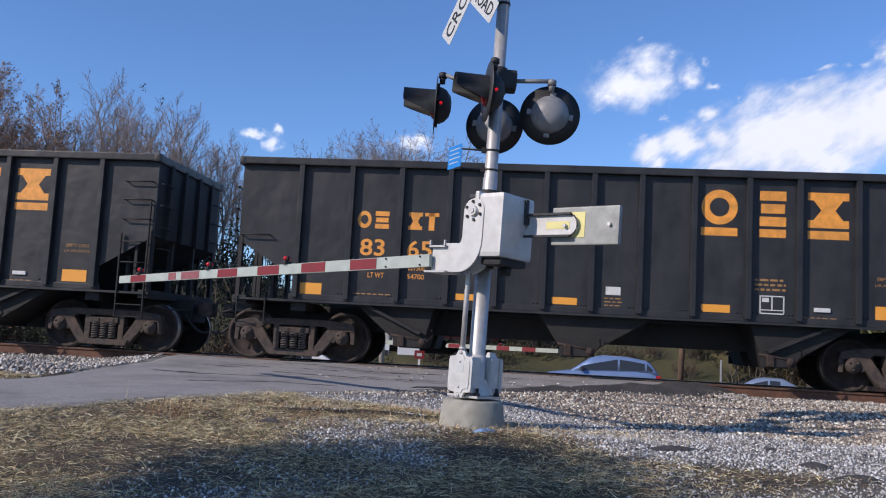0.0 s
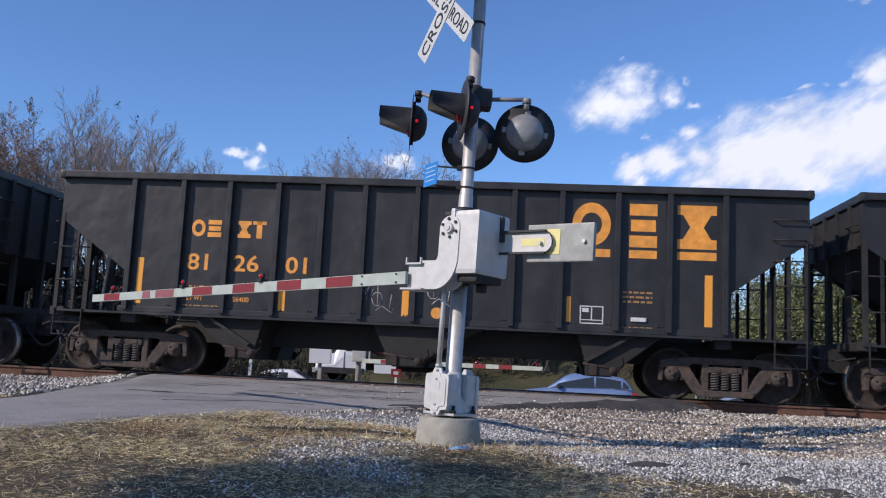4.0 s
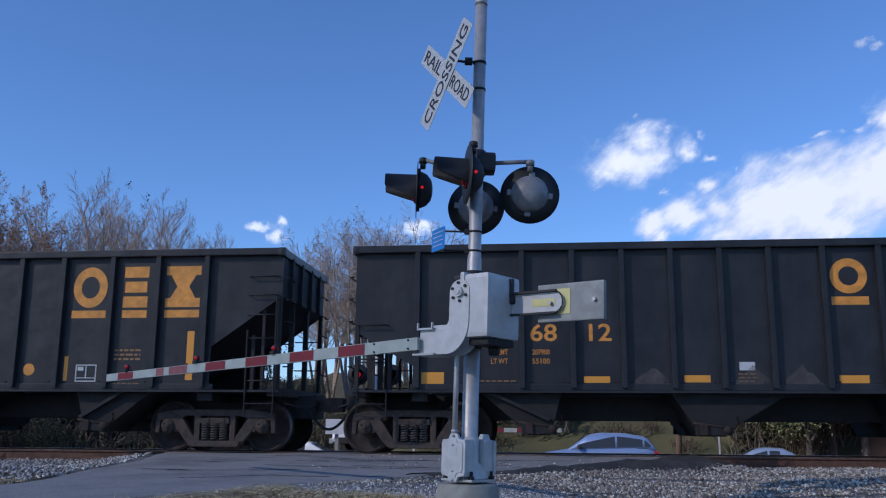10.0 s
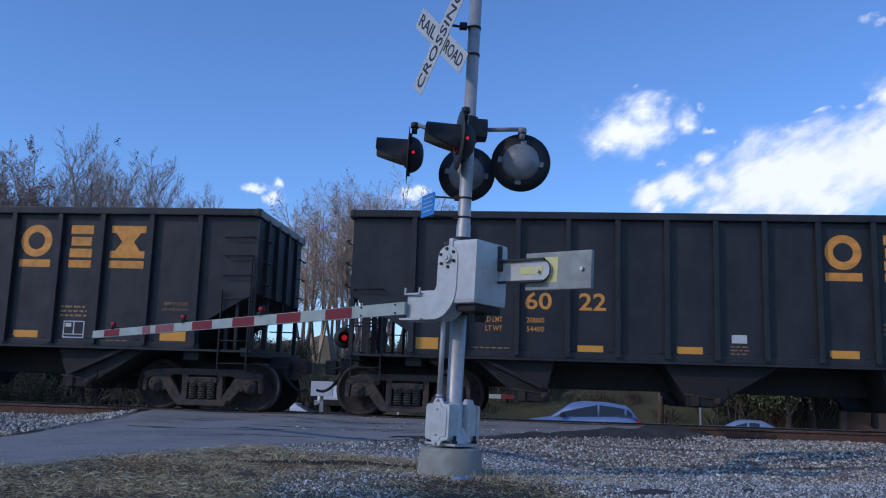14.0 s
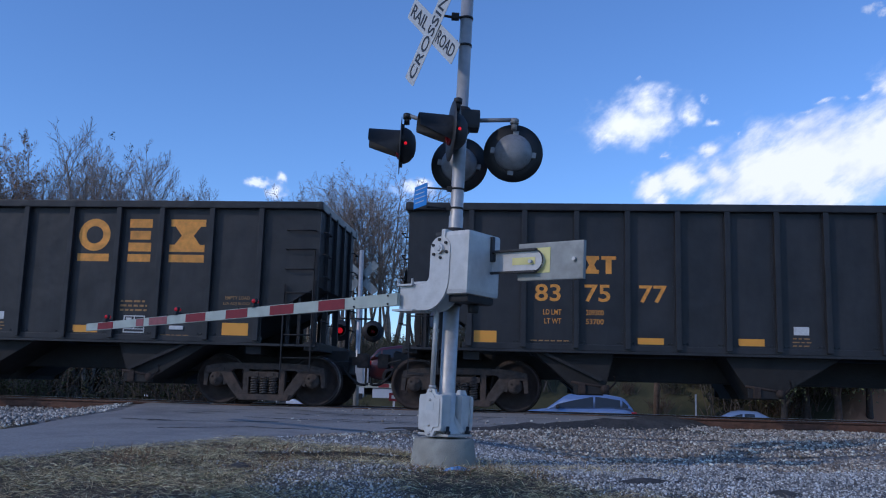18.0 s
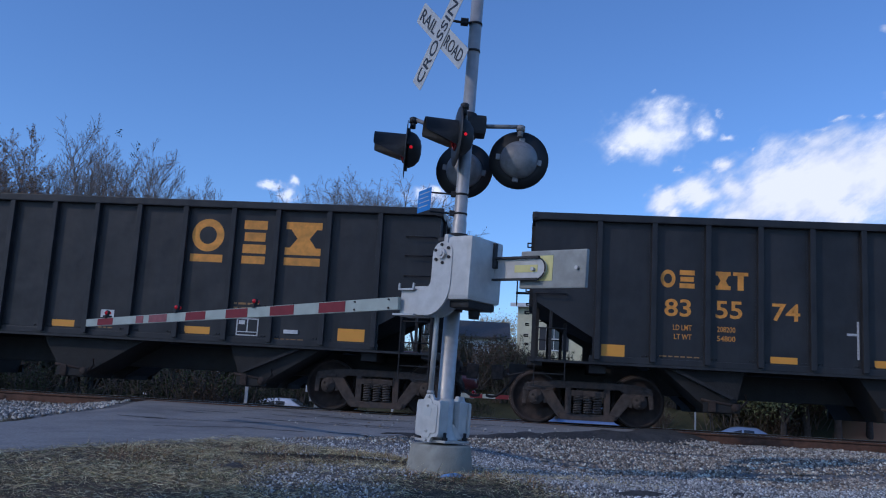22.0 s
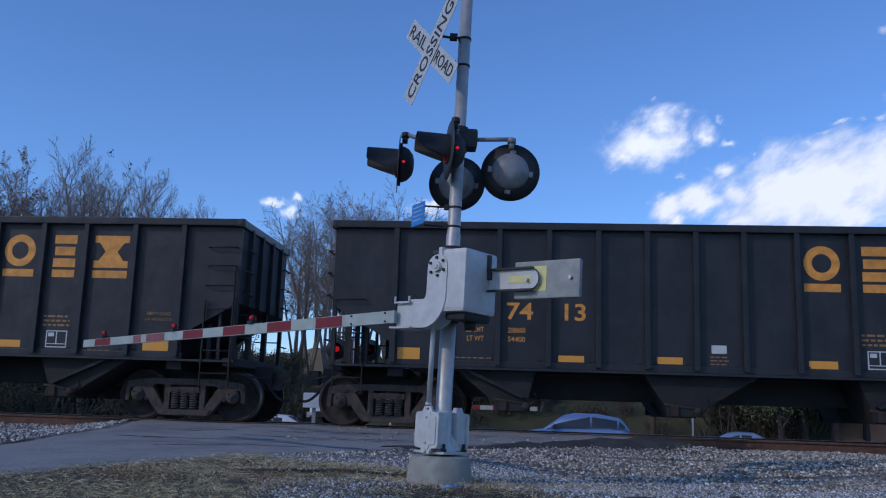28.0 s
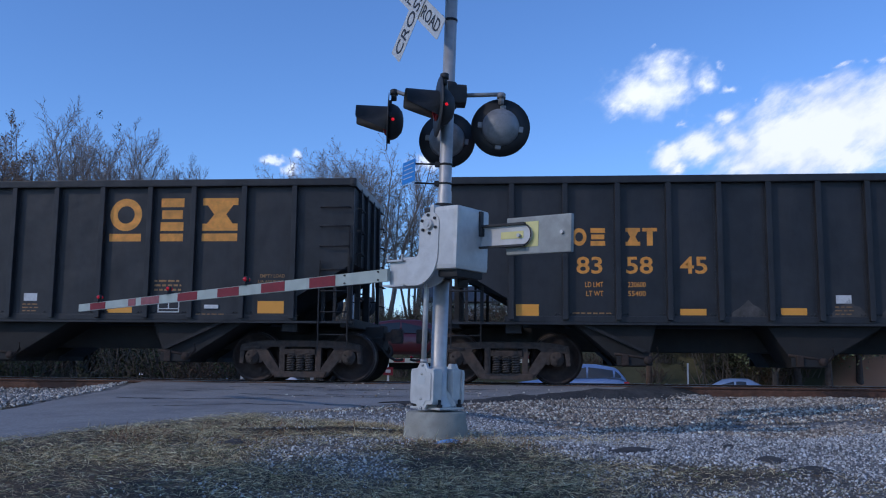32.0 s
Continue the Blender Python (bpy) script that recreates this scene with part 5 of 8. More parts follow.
def cloud_material(name, blobs, rough_scale, glow, thin=1.0, seed=0.0, soft=0.75, streak=(0, 1, 1)):
    m = bpy.data.materials.new(name)
    m.use_nodes = True
    n, l = m.node_tree.nodes, m.node_tree.links
    n.clear()
    tc = n.new("ShaderNodeTexCoord")
    warp = n.new("ShaderNodeTexNoise")
    warp.inputs["Scale"].default_value, warp.inputs["Detail"].default_value = rough_scale, 9.0
    warp.inputs["Roughness"].default_value = 0.56
    off = n.new("ShaderNodeVectorMath")
    off.operation = "ADD"
    off.inputs[1].default_value = (seed, seed * 0.7, 0)
    l.new(tc.outputs["Object"], off.inputs[0])
    turn = n.new("ShaderNodeMapping")                 # the billows are drawn out along the wind
    turn.vector_type = "TEXTURE"
    turn.inputs["Rotation"].default_value = (0, 0, radians(streak[0]))
    turn.inputs["Scale"].default_value = (1 / streak[1], 1 / streak[2], 1)
    l.new(off.outputs[0], turn.inputs["Vector"])
    l.new(turn.outputs[0], warp.inputs["Vector"])
    curl = n.new("ShaderNodeTexNoise")                # shreds the outline
    curl.inputs["Scale"].default_value, curl.inputs["Detail"].default_value = rough_scale * 1.5, 8.0
    curl.inputs["Roughness"].default_value = 0.6
    l.new(turn.outputs[0], curl.inputs["Vector"])
    mid = n.new("ShaderNodeVectorMath")
    mid.operation = "SUBTRACT"
    mid.inputs[1].default_value = (0.5, 0.5, 0.5)
    l.new(curl.outputs["Color"], mid.inputs[0])
    push = n.new("ShaderNodeVectorMath")
    push.operation = "MULTIPLY_ADD"
    push.inputs[1].default_value = (0.95 / rough_scale, 0.95 / rough_scale, 0)
    l.new(mid.outputs[0], push.inputs[0])
    l.new(tc.outputs["Object"], push.inputs[2])
    best = None
    for x, y, rx, ry, weight in blobs:
        s = n.new("ShaderNodeVectorMath")
        s.operation = "SUBTRACT"
        l.new(push.outputs[0], s.inputs[0])
        s.inputs[1].default_value = (x, y, 0)
        d = n.new("ShaderNodeVectorMath")
        d.operation = "DIVIDE"
        l.new(s.outputs[0], d.inputs[0])
        d.inputs[1].default_value = (rx, ry, 1e6)
        ln = n.new("ShaderNodeVectorMath")
        ln.operation = "LENGTH"
        l.new(d.outputs[0], ln.inputs[0])
        sub = n.new("ShaderNodeMath")
        sub.operation = "SUBTRACT"
        sub.inputs[0].default_value = weight
        l.new(ln.outputs["Value"], sub.inputs[1])
        if best is None:
            best = sub.outputs[0]
        else:
            mx = n.new("ShaderNodeMath")
            mx.operation = "SMOOTH_MAX"
            mx.inputs[2].default_value = 0.25
            l.new(best, mx.inputs[0])
            l.new(sub.outputs[0], mx.inputs[1])
            best = mx.outputs[0]
    k = n.new("ShaderNodeMath")
    k.operation = "MULTIPLY_ADD"
    l.new(warp.outputs["Fac"], k.inputs[0])
    k.inputs[1].default_value, k.inputs[2].default_value = 1.55, -0.79
    den = n.new("ShaderNodeMath")
    den.operation = "ADD"
    l.new(best, den.inputs[0])
    l.new(k.outputs[0], den.inputs[1])
    al = n.new("ShaderNodeMapRange")
    al.interpolation_type = "SMOOTHSTEP"
    al.inputs["From Min"].default_value, al.inputs["From Max"].default_value = -0.02, soft
    al.inputs["To Max"].default_value = thin
    l.new(den.outputs[0], al.inputs["Value"])
    col = n.new("ShaderNodeValToRGB")
    col.color_ramp.elements[0].position, col.color_ramp.elements[0].color = 0.1, (0.56, 0.64, 0.78, 1)
    col.color_ramp.elements[1].position, col.color_ramp.elements[1].color = 0.9, (1.0, 0.985, 0.96, 1)
    tone = n.new("ShaderNodeTexNoise")
    tone.inputs["Scale"].default_value, tone.inputs["Detail"].default_value = rough_scale * 0.55, 6.0
    l.new(off.outputs[0], tone.inputs["Vector"])
    tm = n.new("ShaderNodeMath")
    tm.operation = "MULTIPLY_ADD"
    l.new(tone.outputs["Fac"], tm.inputs[0])
    tm.inputs[1].default_value = 1.8
    ts = n.new("ShaderNodeMath")
    ts.operation = "ADD"
    ts.inputs[1].default_value = -0.85
    l.new(den.outputs[0], ts.inputs[0])
    l.new(ts.outputs[0], tm.inputs[2])
    l.new(tm.outputs[0], col.inputs["Fac"])
    em = n.new("ShaderNodeEmission")
    em.inputs["Strength"].default_value = glow
    l.new(col.outputs[0], em.inputs["Color"])
    tr = n.new("ShaderNodeBsdfTransparent")
    mix = n.new("ShaderNodeMixShader")
    l.new(al.outputs[0], mix.inputs["Fac"])
    l.new(tr.outputs[0], mix.inputs[1])
    l.new(em.outputs[0], mix.inputs[2])
    out = n.new("ShaderNodeOutputMaterial")
    l.new(mix.outputs[0], out.inputs["Surface"])
    return m


CLOUD_FAR = 1500.0
CLOUDS = []
PXM = CLOUD_FAR / 1572.0


def cloud(name, az, el, blobs, rough, glow, label, thin=1.0, seed=0.0, soft=0.75, streak=(0, 1, 1)):
    """blobs: centre and radii of its billows, in steps of a 1572nd of its distance."""
    bl = [(b[0] * PXM, b[1] * PXM, b[2] * PXM * 1.75, b[3] * PXM * 1.75, b[4] if len(b) > 4 else 1.0) for b in blobs]
    x0, x1 = min(b[0] - b[2] * 2 for b in bl), max(b[0] + b[2] * 2 for b in bl)
    y0, y1 = min(b[1] - b[3] * 2.2 for b in bl), max(b[1] + b[3] * 2.2 for b in bl)
    nx, ny = 12, 8
    bm = bmesh.new()
    vs = [[bm.verts.new((x0 + (x1 - x0) * i / nx, y0 + (y1 - y0) * j / ny, -12 * ((i / nx - 0.5) ** 2 + (j / ny - 0.5) ** 2))) for i in range(nx + 1)] for j in range(ny + 1)]
    for j in range(ny):
        for i in range(nx):
            bm.faces.new((vs[j][i], vs[j][i + 1], vs[j + 1][i + 1], vs[j + 1][i])).smooth = True
    ob = part(name, bm, cloud_material(name + "_vapour", bl, rough / PXM, glow, thin, seed, soft, streak))
    tagged(ob, label, "cloud", "drifting clouds")

    def at(a):
        f = (bearing(a, el, 1.0) - Vector((0, 0, 0.43))).normalized()
        right = f.cross(UP).normalized()
        return basis(bearing(a, el, CLOUD_FAR), right, right.cross(f), -f)
    ob.matrix_basis = at(az)
    CLOUDS.append((ob, az, at))
    return ob


cloud("cumulus_cloud", 14.1, 17.0, [(-26, -7, 50, 30, 1.1), (-65, -25, 26, 18, 0.95), (3, 20, 34, 28, 1.05), (-2, 42, 24, 18, 0.9), (29, -2, 26, 28, 0.8), (41, 40, 16, 12, 0.7), (29, 23, 14, 16, 0.7), (70, 2, 19, 17, 0.9), (96, 30, 10, 8, 0.6),
                                    (109, -10, 15, 9, 0.7), (-75, -47, 18, 8, 0.6), (-14, 71, 7, 6, 0.6)], 0.022, 0.84, "small ragged white cumulus cloud", soft=1.05, streak=(35, 0.8, 1.2))
cloud("cloud_bank", 20.9, 11.5, [(-170, 42, 24, 20), (-157, 18, 16, 12, 0.8), (-121, 49, 34, 26), (-80, 89, 22, 13, 0.85), (-61, 59, 26, 24, 0.9), (-51, 8, 46, 26, 0.95), (-7, 25, 50, 36), (31, 54, 54, 42, 1.35),
                                 (94, 66, 64, 42, 1.25), (156, 78, 62, 40, 1.22), (209, 86, 60, 42, 1.2), (106, 15, 80, 26, 0.9), (-7, 96, 28, 12, 0.56), (23, 112, 28, 12, 0.6), (51, 128, 26, 12, 0.6), (78, 146, 22, 10, 0.56),
                                 (101, 162, 18, 8, 0.52), (135, 168, 19, 12, 0.56), (160, 173, 19, 11, 0.56), (175, 183, 15, 16, 0.54), (207, 178, 30, 18, 0.9), (252, 192, 46, 26),
                                 (315, 180, 70, 44, 1.0), (274, 98, 80, 50, 1.2), (343, 83, 90, 70, 1.1), (-149, 86, 15, 9, 0.6), (-30, 123, 10, 12, 0.55)], 0.017, 0.80, "large bright white cloud bank", seed=31.0, soft=0.8, streak=(32, 0.65, 1.25))
cloud("cloud_wisp", -10.3, 12.3, [(-16, 4, 18, 6), (12, -6, 11, 12), (20, 17, 8, 8)], 0.035, 0.9, "thin small white cloud wisp", 0.8, 7.0)
cloud("cloud_puff", -0.9, 12.6, [(0, 0, 24, 12), (18, 10, 14, 8)], 0.030, 0.92, "small white cloud low over the trees", 0.85, 19.0)
cloud("cloud_shred", 27.6, 22.3, [(0, 0, 11, 6), (20, -10, 10, 4)], 0.03, 0.7, "faint shred of white cloud", 0.45, 43.0)

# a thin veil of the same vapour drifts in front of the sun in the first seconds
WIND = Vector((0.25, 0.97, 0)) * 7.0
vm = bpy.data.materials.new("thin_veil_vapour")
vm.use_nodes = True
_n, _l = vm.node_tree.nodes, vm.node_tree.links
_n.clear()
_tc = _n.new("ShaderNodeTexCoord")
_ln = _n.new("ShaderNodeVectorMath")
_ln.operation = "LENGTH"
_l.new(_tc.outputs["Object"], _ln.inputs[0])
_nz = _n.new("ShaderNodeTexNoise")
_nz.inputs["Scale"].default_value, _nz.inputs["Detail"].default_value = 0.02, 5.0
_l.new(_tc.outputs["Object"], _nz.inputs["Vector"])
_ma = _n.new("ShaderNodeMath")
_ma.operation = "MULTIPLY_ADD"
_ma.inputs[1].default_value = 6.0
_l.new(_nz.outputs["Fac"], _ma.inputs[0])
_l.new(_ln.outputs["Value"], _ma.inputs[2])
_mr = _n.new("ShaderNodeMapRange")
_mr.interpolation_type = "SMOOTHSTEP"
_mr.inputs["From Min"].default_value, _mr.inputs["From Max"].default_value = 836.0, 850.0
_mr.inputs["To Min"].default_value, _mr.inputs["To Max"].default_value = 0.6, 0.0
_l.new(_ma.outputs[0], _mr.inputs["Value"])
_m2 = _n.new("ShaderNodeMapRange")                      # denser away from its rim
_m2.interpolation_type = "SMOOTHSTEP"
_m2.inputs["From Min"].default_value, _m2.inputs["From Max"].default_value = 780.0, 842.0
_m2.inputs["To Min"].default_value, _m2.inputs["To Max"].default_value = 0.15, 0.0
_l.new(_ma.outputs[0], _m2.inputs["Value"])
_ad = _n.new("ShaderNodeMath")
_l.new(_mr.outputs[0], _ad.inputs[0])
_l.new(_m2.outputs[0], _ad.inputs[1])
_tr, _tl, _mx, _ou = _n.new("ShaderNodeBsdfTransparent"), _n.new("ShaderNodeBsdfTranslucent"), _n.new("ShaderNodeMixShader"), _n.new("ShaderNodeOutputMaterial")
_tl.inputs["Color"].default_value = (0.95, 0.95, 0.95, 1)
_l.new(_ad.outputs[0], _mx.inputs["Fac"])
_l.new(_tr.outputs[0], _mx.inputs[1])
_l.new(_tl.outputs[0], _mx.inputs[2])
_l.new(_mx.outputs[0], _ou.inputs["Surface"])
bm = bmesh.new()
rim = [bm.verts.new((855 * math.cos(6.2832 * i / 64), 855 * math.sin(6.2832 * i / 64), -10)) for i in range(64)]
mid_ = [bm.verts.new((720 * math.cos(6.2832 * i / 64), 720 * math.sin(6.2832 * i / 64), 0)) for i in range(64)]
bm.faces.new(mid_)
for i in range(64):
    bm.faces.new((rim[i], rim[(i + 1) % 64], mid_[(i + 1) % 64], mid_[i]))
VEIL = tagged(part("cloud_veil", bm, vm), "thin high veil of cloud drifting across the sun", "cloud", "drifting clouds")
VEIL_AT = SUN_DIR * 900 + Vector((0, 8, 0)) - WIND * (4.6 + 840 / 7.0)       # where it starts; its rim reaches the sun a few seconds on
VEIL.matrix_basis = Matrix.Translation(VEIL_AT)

# ---- trees and scrub ----
M["bark"] = material("grey_brown_bark", (0.22, 0.185, 0.155), 0.9, vary=0.3, scale=8, bump=0.3, bump_scale=30)
M["twig"] = material("bare_winter_twigs", (0.27, 0.215, 0.175), 0.9, vary=0.25, scale=4, bump=0)
M["dark_bark"] = material("dark_rough_bark", (0.07, 0.058, 0.048), 0.95, vary=0.3, scale=8, bump=0.3)
M["brush_stem"] = material("dull_brushwood", (0.10, 0.082, 0.065), 0.95, vary=0.3, scale=4, bump=0)
M["brown_leaf"] = material("dry_russet_leaves", (0.27, 0.15, 0.075), 0.8, vary=0.3, scale=30, bump=0, island=True, randomised=0.5)
M["green_leaf"] = material("yellowing_green_leaves", (0.13, 0.145, 0.058), 0.7, vary=0.3, scale=30, bump=0, island=True, randomised=0.5)
M["olive_leaf"] = material("olive_brown_leaves", (0.075, 0.072, 0.032), 0.8, vary=0.3, scale=30, bump=0, island=True, randomised=0.55)
M["gold_leaf"] = material("golden_autumn_leaves", (0.36, 0.24, 0.075), 0.7, vary=0.3, scale=30, bump=0, island=True, randomised=0.4)


def stick(vs, fs, a, b, ra, rb, sides=4):
    d = (b - a).normalized()
    up = Vector((0, 0, 1)) if abs(d.z) < 0.9 else Vector((1, 0, 0))
    s = d.cross(up).normalized()
    t = d.cross(s)
    i0 = len(vs)
    for p, r in ((a, ra), (b, rb)):
        for k in range(sides):
            q = 2 * math.pi * k / sides
            vs.append(p + (s * math.cos(q) + t * math.sin(q)) * r)
    for k in range(sides):
        j = (k + 1) % sides
        fs.append((i0 + k, i0 + j, i0 + sides + j, i0 + sides + k))


def leafy(vs, fs, p, size, rnd, n=1):
    for _ in range(n):
        a = Vector((rnd.uniform(-1, 1), rnd.uniform(-1, 1), rnd.uniform(-1, 1)))
        a = a.normalized() if a.length > 0.1 else Vector((1, 0, 0))
        b = a.orthogonal().normalized()
        b = Matrix.Rotation(rnd.uniform(0, 6.3), 3, a) @ b
        c = a.cross(b)
        k = size * rnd.uniform(0.6, 1.3)
        o = p + Vector((rnd.uniform(-1, 1), rnd.uniform(-1, 1), rnd.uniform(-1, 1))) * size * 1.6
        i0 = len(vs)
        vs.extend([o - b * k, o - c * k * 0.45 + a * k * 0.12, o + b * k, o + c * k * 0.45 + a * k * 0.12])
        fs.append((i0, i0 + 1, i0 + 2, i0 + 3))


def mesh_from(name, vs, fs, mat, smooth=False):
    me = bpy.data.meshes.new(name)
    me.from_pydata([tuple(v) for v in vs], [], fs)
    me.materials.append(mat)
    if smooth:
        me.polygons.foreach_set("use_smooth", [True] * len(me.polygons))
    me.update()
    return me


def tree_meshes(seed, height, spread, leaf=0.0, leaf_mat=None, leaf_size=0.09, stems=1, clear=0.25, droop=0.0):
    """A tapering leader with ascending limbs, each forked into long fine twigs."""
    rnd = random.Random(seed)
    tv, tf, bv, bf, lv, lf = [], [], [], [], [], []

    def shoot(p, d, length, r, level, rise):
        """One limb in short bends, thinning to its tip; gives the points along it."""
        n = (9, 6, 4, 3)[level]
        pts = [(p, d, r)]
        for i in range(n):
            wob = Vector((rnd.gauss(0, 1), rnd.gauss(0, 1), rnd.gauss(0, 0.6))) * (0.05, 0.11, 0.15, 0.18)[level]
            d = (d + wob + Vector((0, 0, rise))).normalized()
            q = p + d * (length / n)
            r2 = max(0.006, r * (1 - 0.82 * (i + 1) / n))
            if level == 0:
                stick(tv, tf, p, q, pts[-1][2], r2, 7)
            else:
                stick(bv, bf, p, q, pts[-1][2], r2, (0, 5, 3, 3)[level])
            p = q
            pts.append((p, d, r2))
        return pts

    def fork(pts, length, level, count, first):
        n = len(pts) - 1
        for k in range(count):
            f = (first + (1 - first) * (k + rnd.random()) / count) * n
            i = min(n - 1, int(f))
            (p, d, r), (q, _, r2) = pts[i], pts[i + 1]
            o = p.lerp(q, f - i)
            ax = Matrix.Rotation(rnd.uniform(0, 6.283), 3, d) @ d.orthogonal().normalized()
            nd = Matrix.Rotation(radians(rnd.uniform(24, 52) * spread), 3, ax) @ d
            if nd.z < -0.1:
                nd.z *= 0.2
            left = 1.0 - (0.35, 0.5, 0.5)[level - 1] * f / n
            ln = length * left * rnd.uniform(0.65, 1.15)
            limb = shoot(o, nd.normalized(), ln, max(0.011, min(r * 0.6, ln * 0.012 + 0.006)), level, (0.10, 0.07, 0.03)[level - 1] - droop)
            if level < 3:
                fork(limb, ln * (0.5 if level == 1 else 0.55), level + 1, (10, 5)[level - 1], 0.10)
            if leaf and level >= 2:
                for p_, _, _ in limb[1:]:
                    if rnd.random() < leaf:
                        leafy(lv, lf, p_, leaf_size, rnd, 2)

    for k in range(stems):
        a = 6.283 * k / stems + rnd.uniform(0, 1)
        lean = Vector((math.cos(a), math.sin(a), 0)) * (0.0 if stems == 1 else rnd.uniform(0.10, 0.24))
        h = height * (1.0 if k == 0 else rnd.uniform(0.75, 0.97))
        stem = shoot(lean * 0.6, (Vector((rnd.uniform(-0.03, 0.03), rnd.uniform(-0.03, 0.03), 1)) + lean).normalized(), h, h * 0.0085 + 0.03, 0, 0.03)
        fork(stem, h * 0.30, 1, 15 if stems > 1 else 26, clear)
    return (mesh_from("trunk", tv, tf, M["bark"], True), mesh_from("crown", bv, bf, M["twig"]), mesh_from("foliage", lv, lf, leaf_mat) if lv else None, max(v.z for v in bv + tv))


def put_tree(meshes, x, y, turn, scale, label, group):
    ob = thing("tree", Matrix.LocRotScale((x, y, ground_z(x, y) - 0.1), Euler((0, 0, turn)), (scale, scale, scale)), label, "tree", group)
    share("trunk", meshes[0], pose(0, 0, 0), ob)
    share("crown", meshes[1], pose(0, 0, 0), ob)
    if meshes[2]:
        share("foliage", meshes[2], pose(0, 0, 0), ob)
    return ob


T_BARE = [tree_meshes(3, 13.0, 0.8, 0.0, None, 0.1, 2, 0.5), tree_meshes(4, 13.0, 0.9, 0.0, None, 0.1, 4, 0.45), tree_meshes(9, 13.0, 0.85, 0.012, M["brown_leaf"], 0.07, 3, 0.5)]
T_RUST = [tree_meshes(21 + i, 13.0, 1.0, 0.2, M["brown_leaf"], 0.065, 5, 0.4) for i in range(2)]
T_WIDE = [tree_meshes(33 + i, 13.0, 1.2, 0.03, M["olive_leaf"], 0.06, 6, 0.35) for i in range(2)]
_r = random.Random(12)
for az, el, dist, kind, k in (
        (-32.8, 14.6, 54, 1, 1), (-30.6, 14.2, 52, 1, 0), (-28.9, 14.4, 50, 1, 1), (-26.0, 14.0, 57, 1, 1), (-27.0, 14.3, 53, 1, 0), (-24.9, 15.5, 49, 1, 0), (-23.2, 14.0, 56, 1, 1),
        (-21.0, 14.9, 50, 0, 0), (-19.6, 14.4, 48, 0, 2), (-17.6, 13.2, 53, 0, 1), (-15.4, 13.3, 51, 0, 2), (-13.6, 12.0, 56, 0, 1),
        (-22.0, 13.1, 58, 0, 1), (-18.7, 13.5, 57, 0, 0), (-21.6, 14.2, 53, 0, 2), (-20.3, 14.0, 55, 0, 1), (-18.2, 14.3, 52, 0, 1), (-16.5, 13.6, 50, 0, 0), (-14.6, 12.8, 54, 0, 2), (-12.6, 11.4, 58, 0, 0)):
    top = dist * math.tan(radians(el)) + 0.43
    x, y = dist * math.sin(radians(az)), dist * math.cos(radians(az))
    kit = T_BARE[k] if kind == 0 else T_RUST[k]
    sc = (top - ground_z(x, y)) / kit[3]
    put_tree(kit, x, y, _r.uniform(0, 6.28), sc,
             "bare grey-brown tree with upright winter twigs" if kind == 0 else "nearly bare tree with a few russet leaves", "bare trees behind the track")
for az, el, dist, k in ((-7.2, 12.6, 62, 0), (-6.3, 13.3, 66, 1), (-2.3, 13.7, 66, 0), (-5.2, 13.9, 58, 1), (-3.4, 14.1, 62, 0), (-1.4, 14.3, 60, 1), (0.4, 13.3, 64, 0), (-4.4, 13.6, 60, 0)):
    top = dist * math.tan(radians(el)) + 0.43
    x, y = dist * math.sin(radians(az)), dist * math.cos(radians(az))
    sc = (top - ground_z(x, y)) / T_WIDE[k][3]
    put_tree(T_WIDE[k], x, y, _r.uniform(0, 6.28), sc, "wide bare tree with a rounded crown of fine twigs", "bare trees behind the track")
for az, el, dist, k in ((17.0, 7.7, 84, 1), (18.3, 8.0, 90, 0), (19.4, 7.6, 86, 1), (20.6, 7.2, 92, 0)):
    top = dist * math.tan(radians(el)) + 0.43
    x, y = dist * math.sin(radians(az)), dist * math.cos(radians(az))
    put_tree(T_WIDE[k], x, y, _r.uniform(0, 6.28), (top - ground_z(x, y)) / T_WIDE[k][3], "wide bare tree with a rounded crown of fine twigs", "bare trees behind the houses")
# squirrel nests high in the bare twigs
for az, el, w in ((-19.4, 14.45, 0.16), (-18.15, 13.85, 0.14), (-18.3, 13.3, 0.16)):
    rnd = random.Random(int(el * 100))
    lv, lf = [], []
    for _ in range(26):
        leafy(lv, lf, Vector((rnd.gauss(0, 1), rnd.gauss(0, 1), rnd.gauss(0, 1))) * w * 0.5, 0.055, rnd, 1)
    ob = new("leaf_nest", mesh_from("leaf_nest", lv, lf, M["olive_leaf"]))
    ob.matrix_basis = Matrix.Translation(bearing(az, el, 49.0))
    tagged(ob, "ragged ball of dead leaves caught in bare twigs", "nest", "leaf nests in the trees")


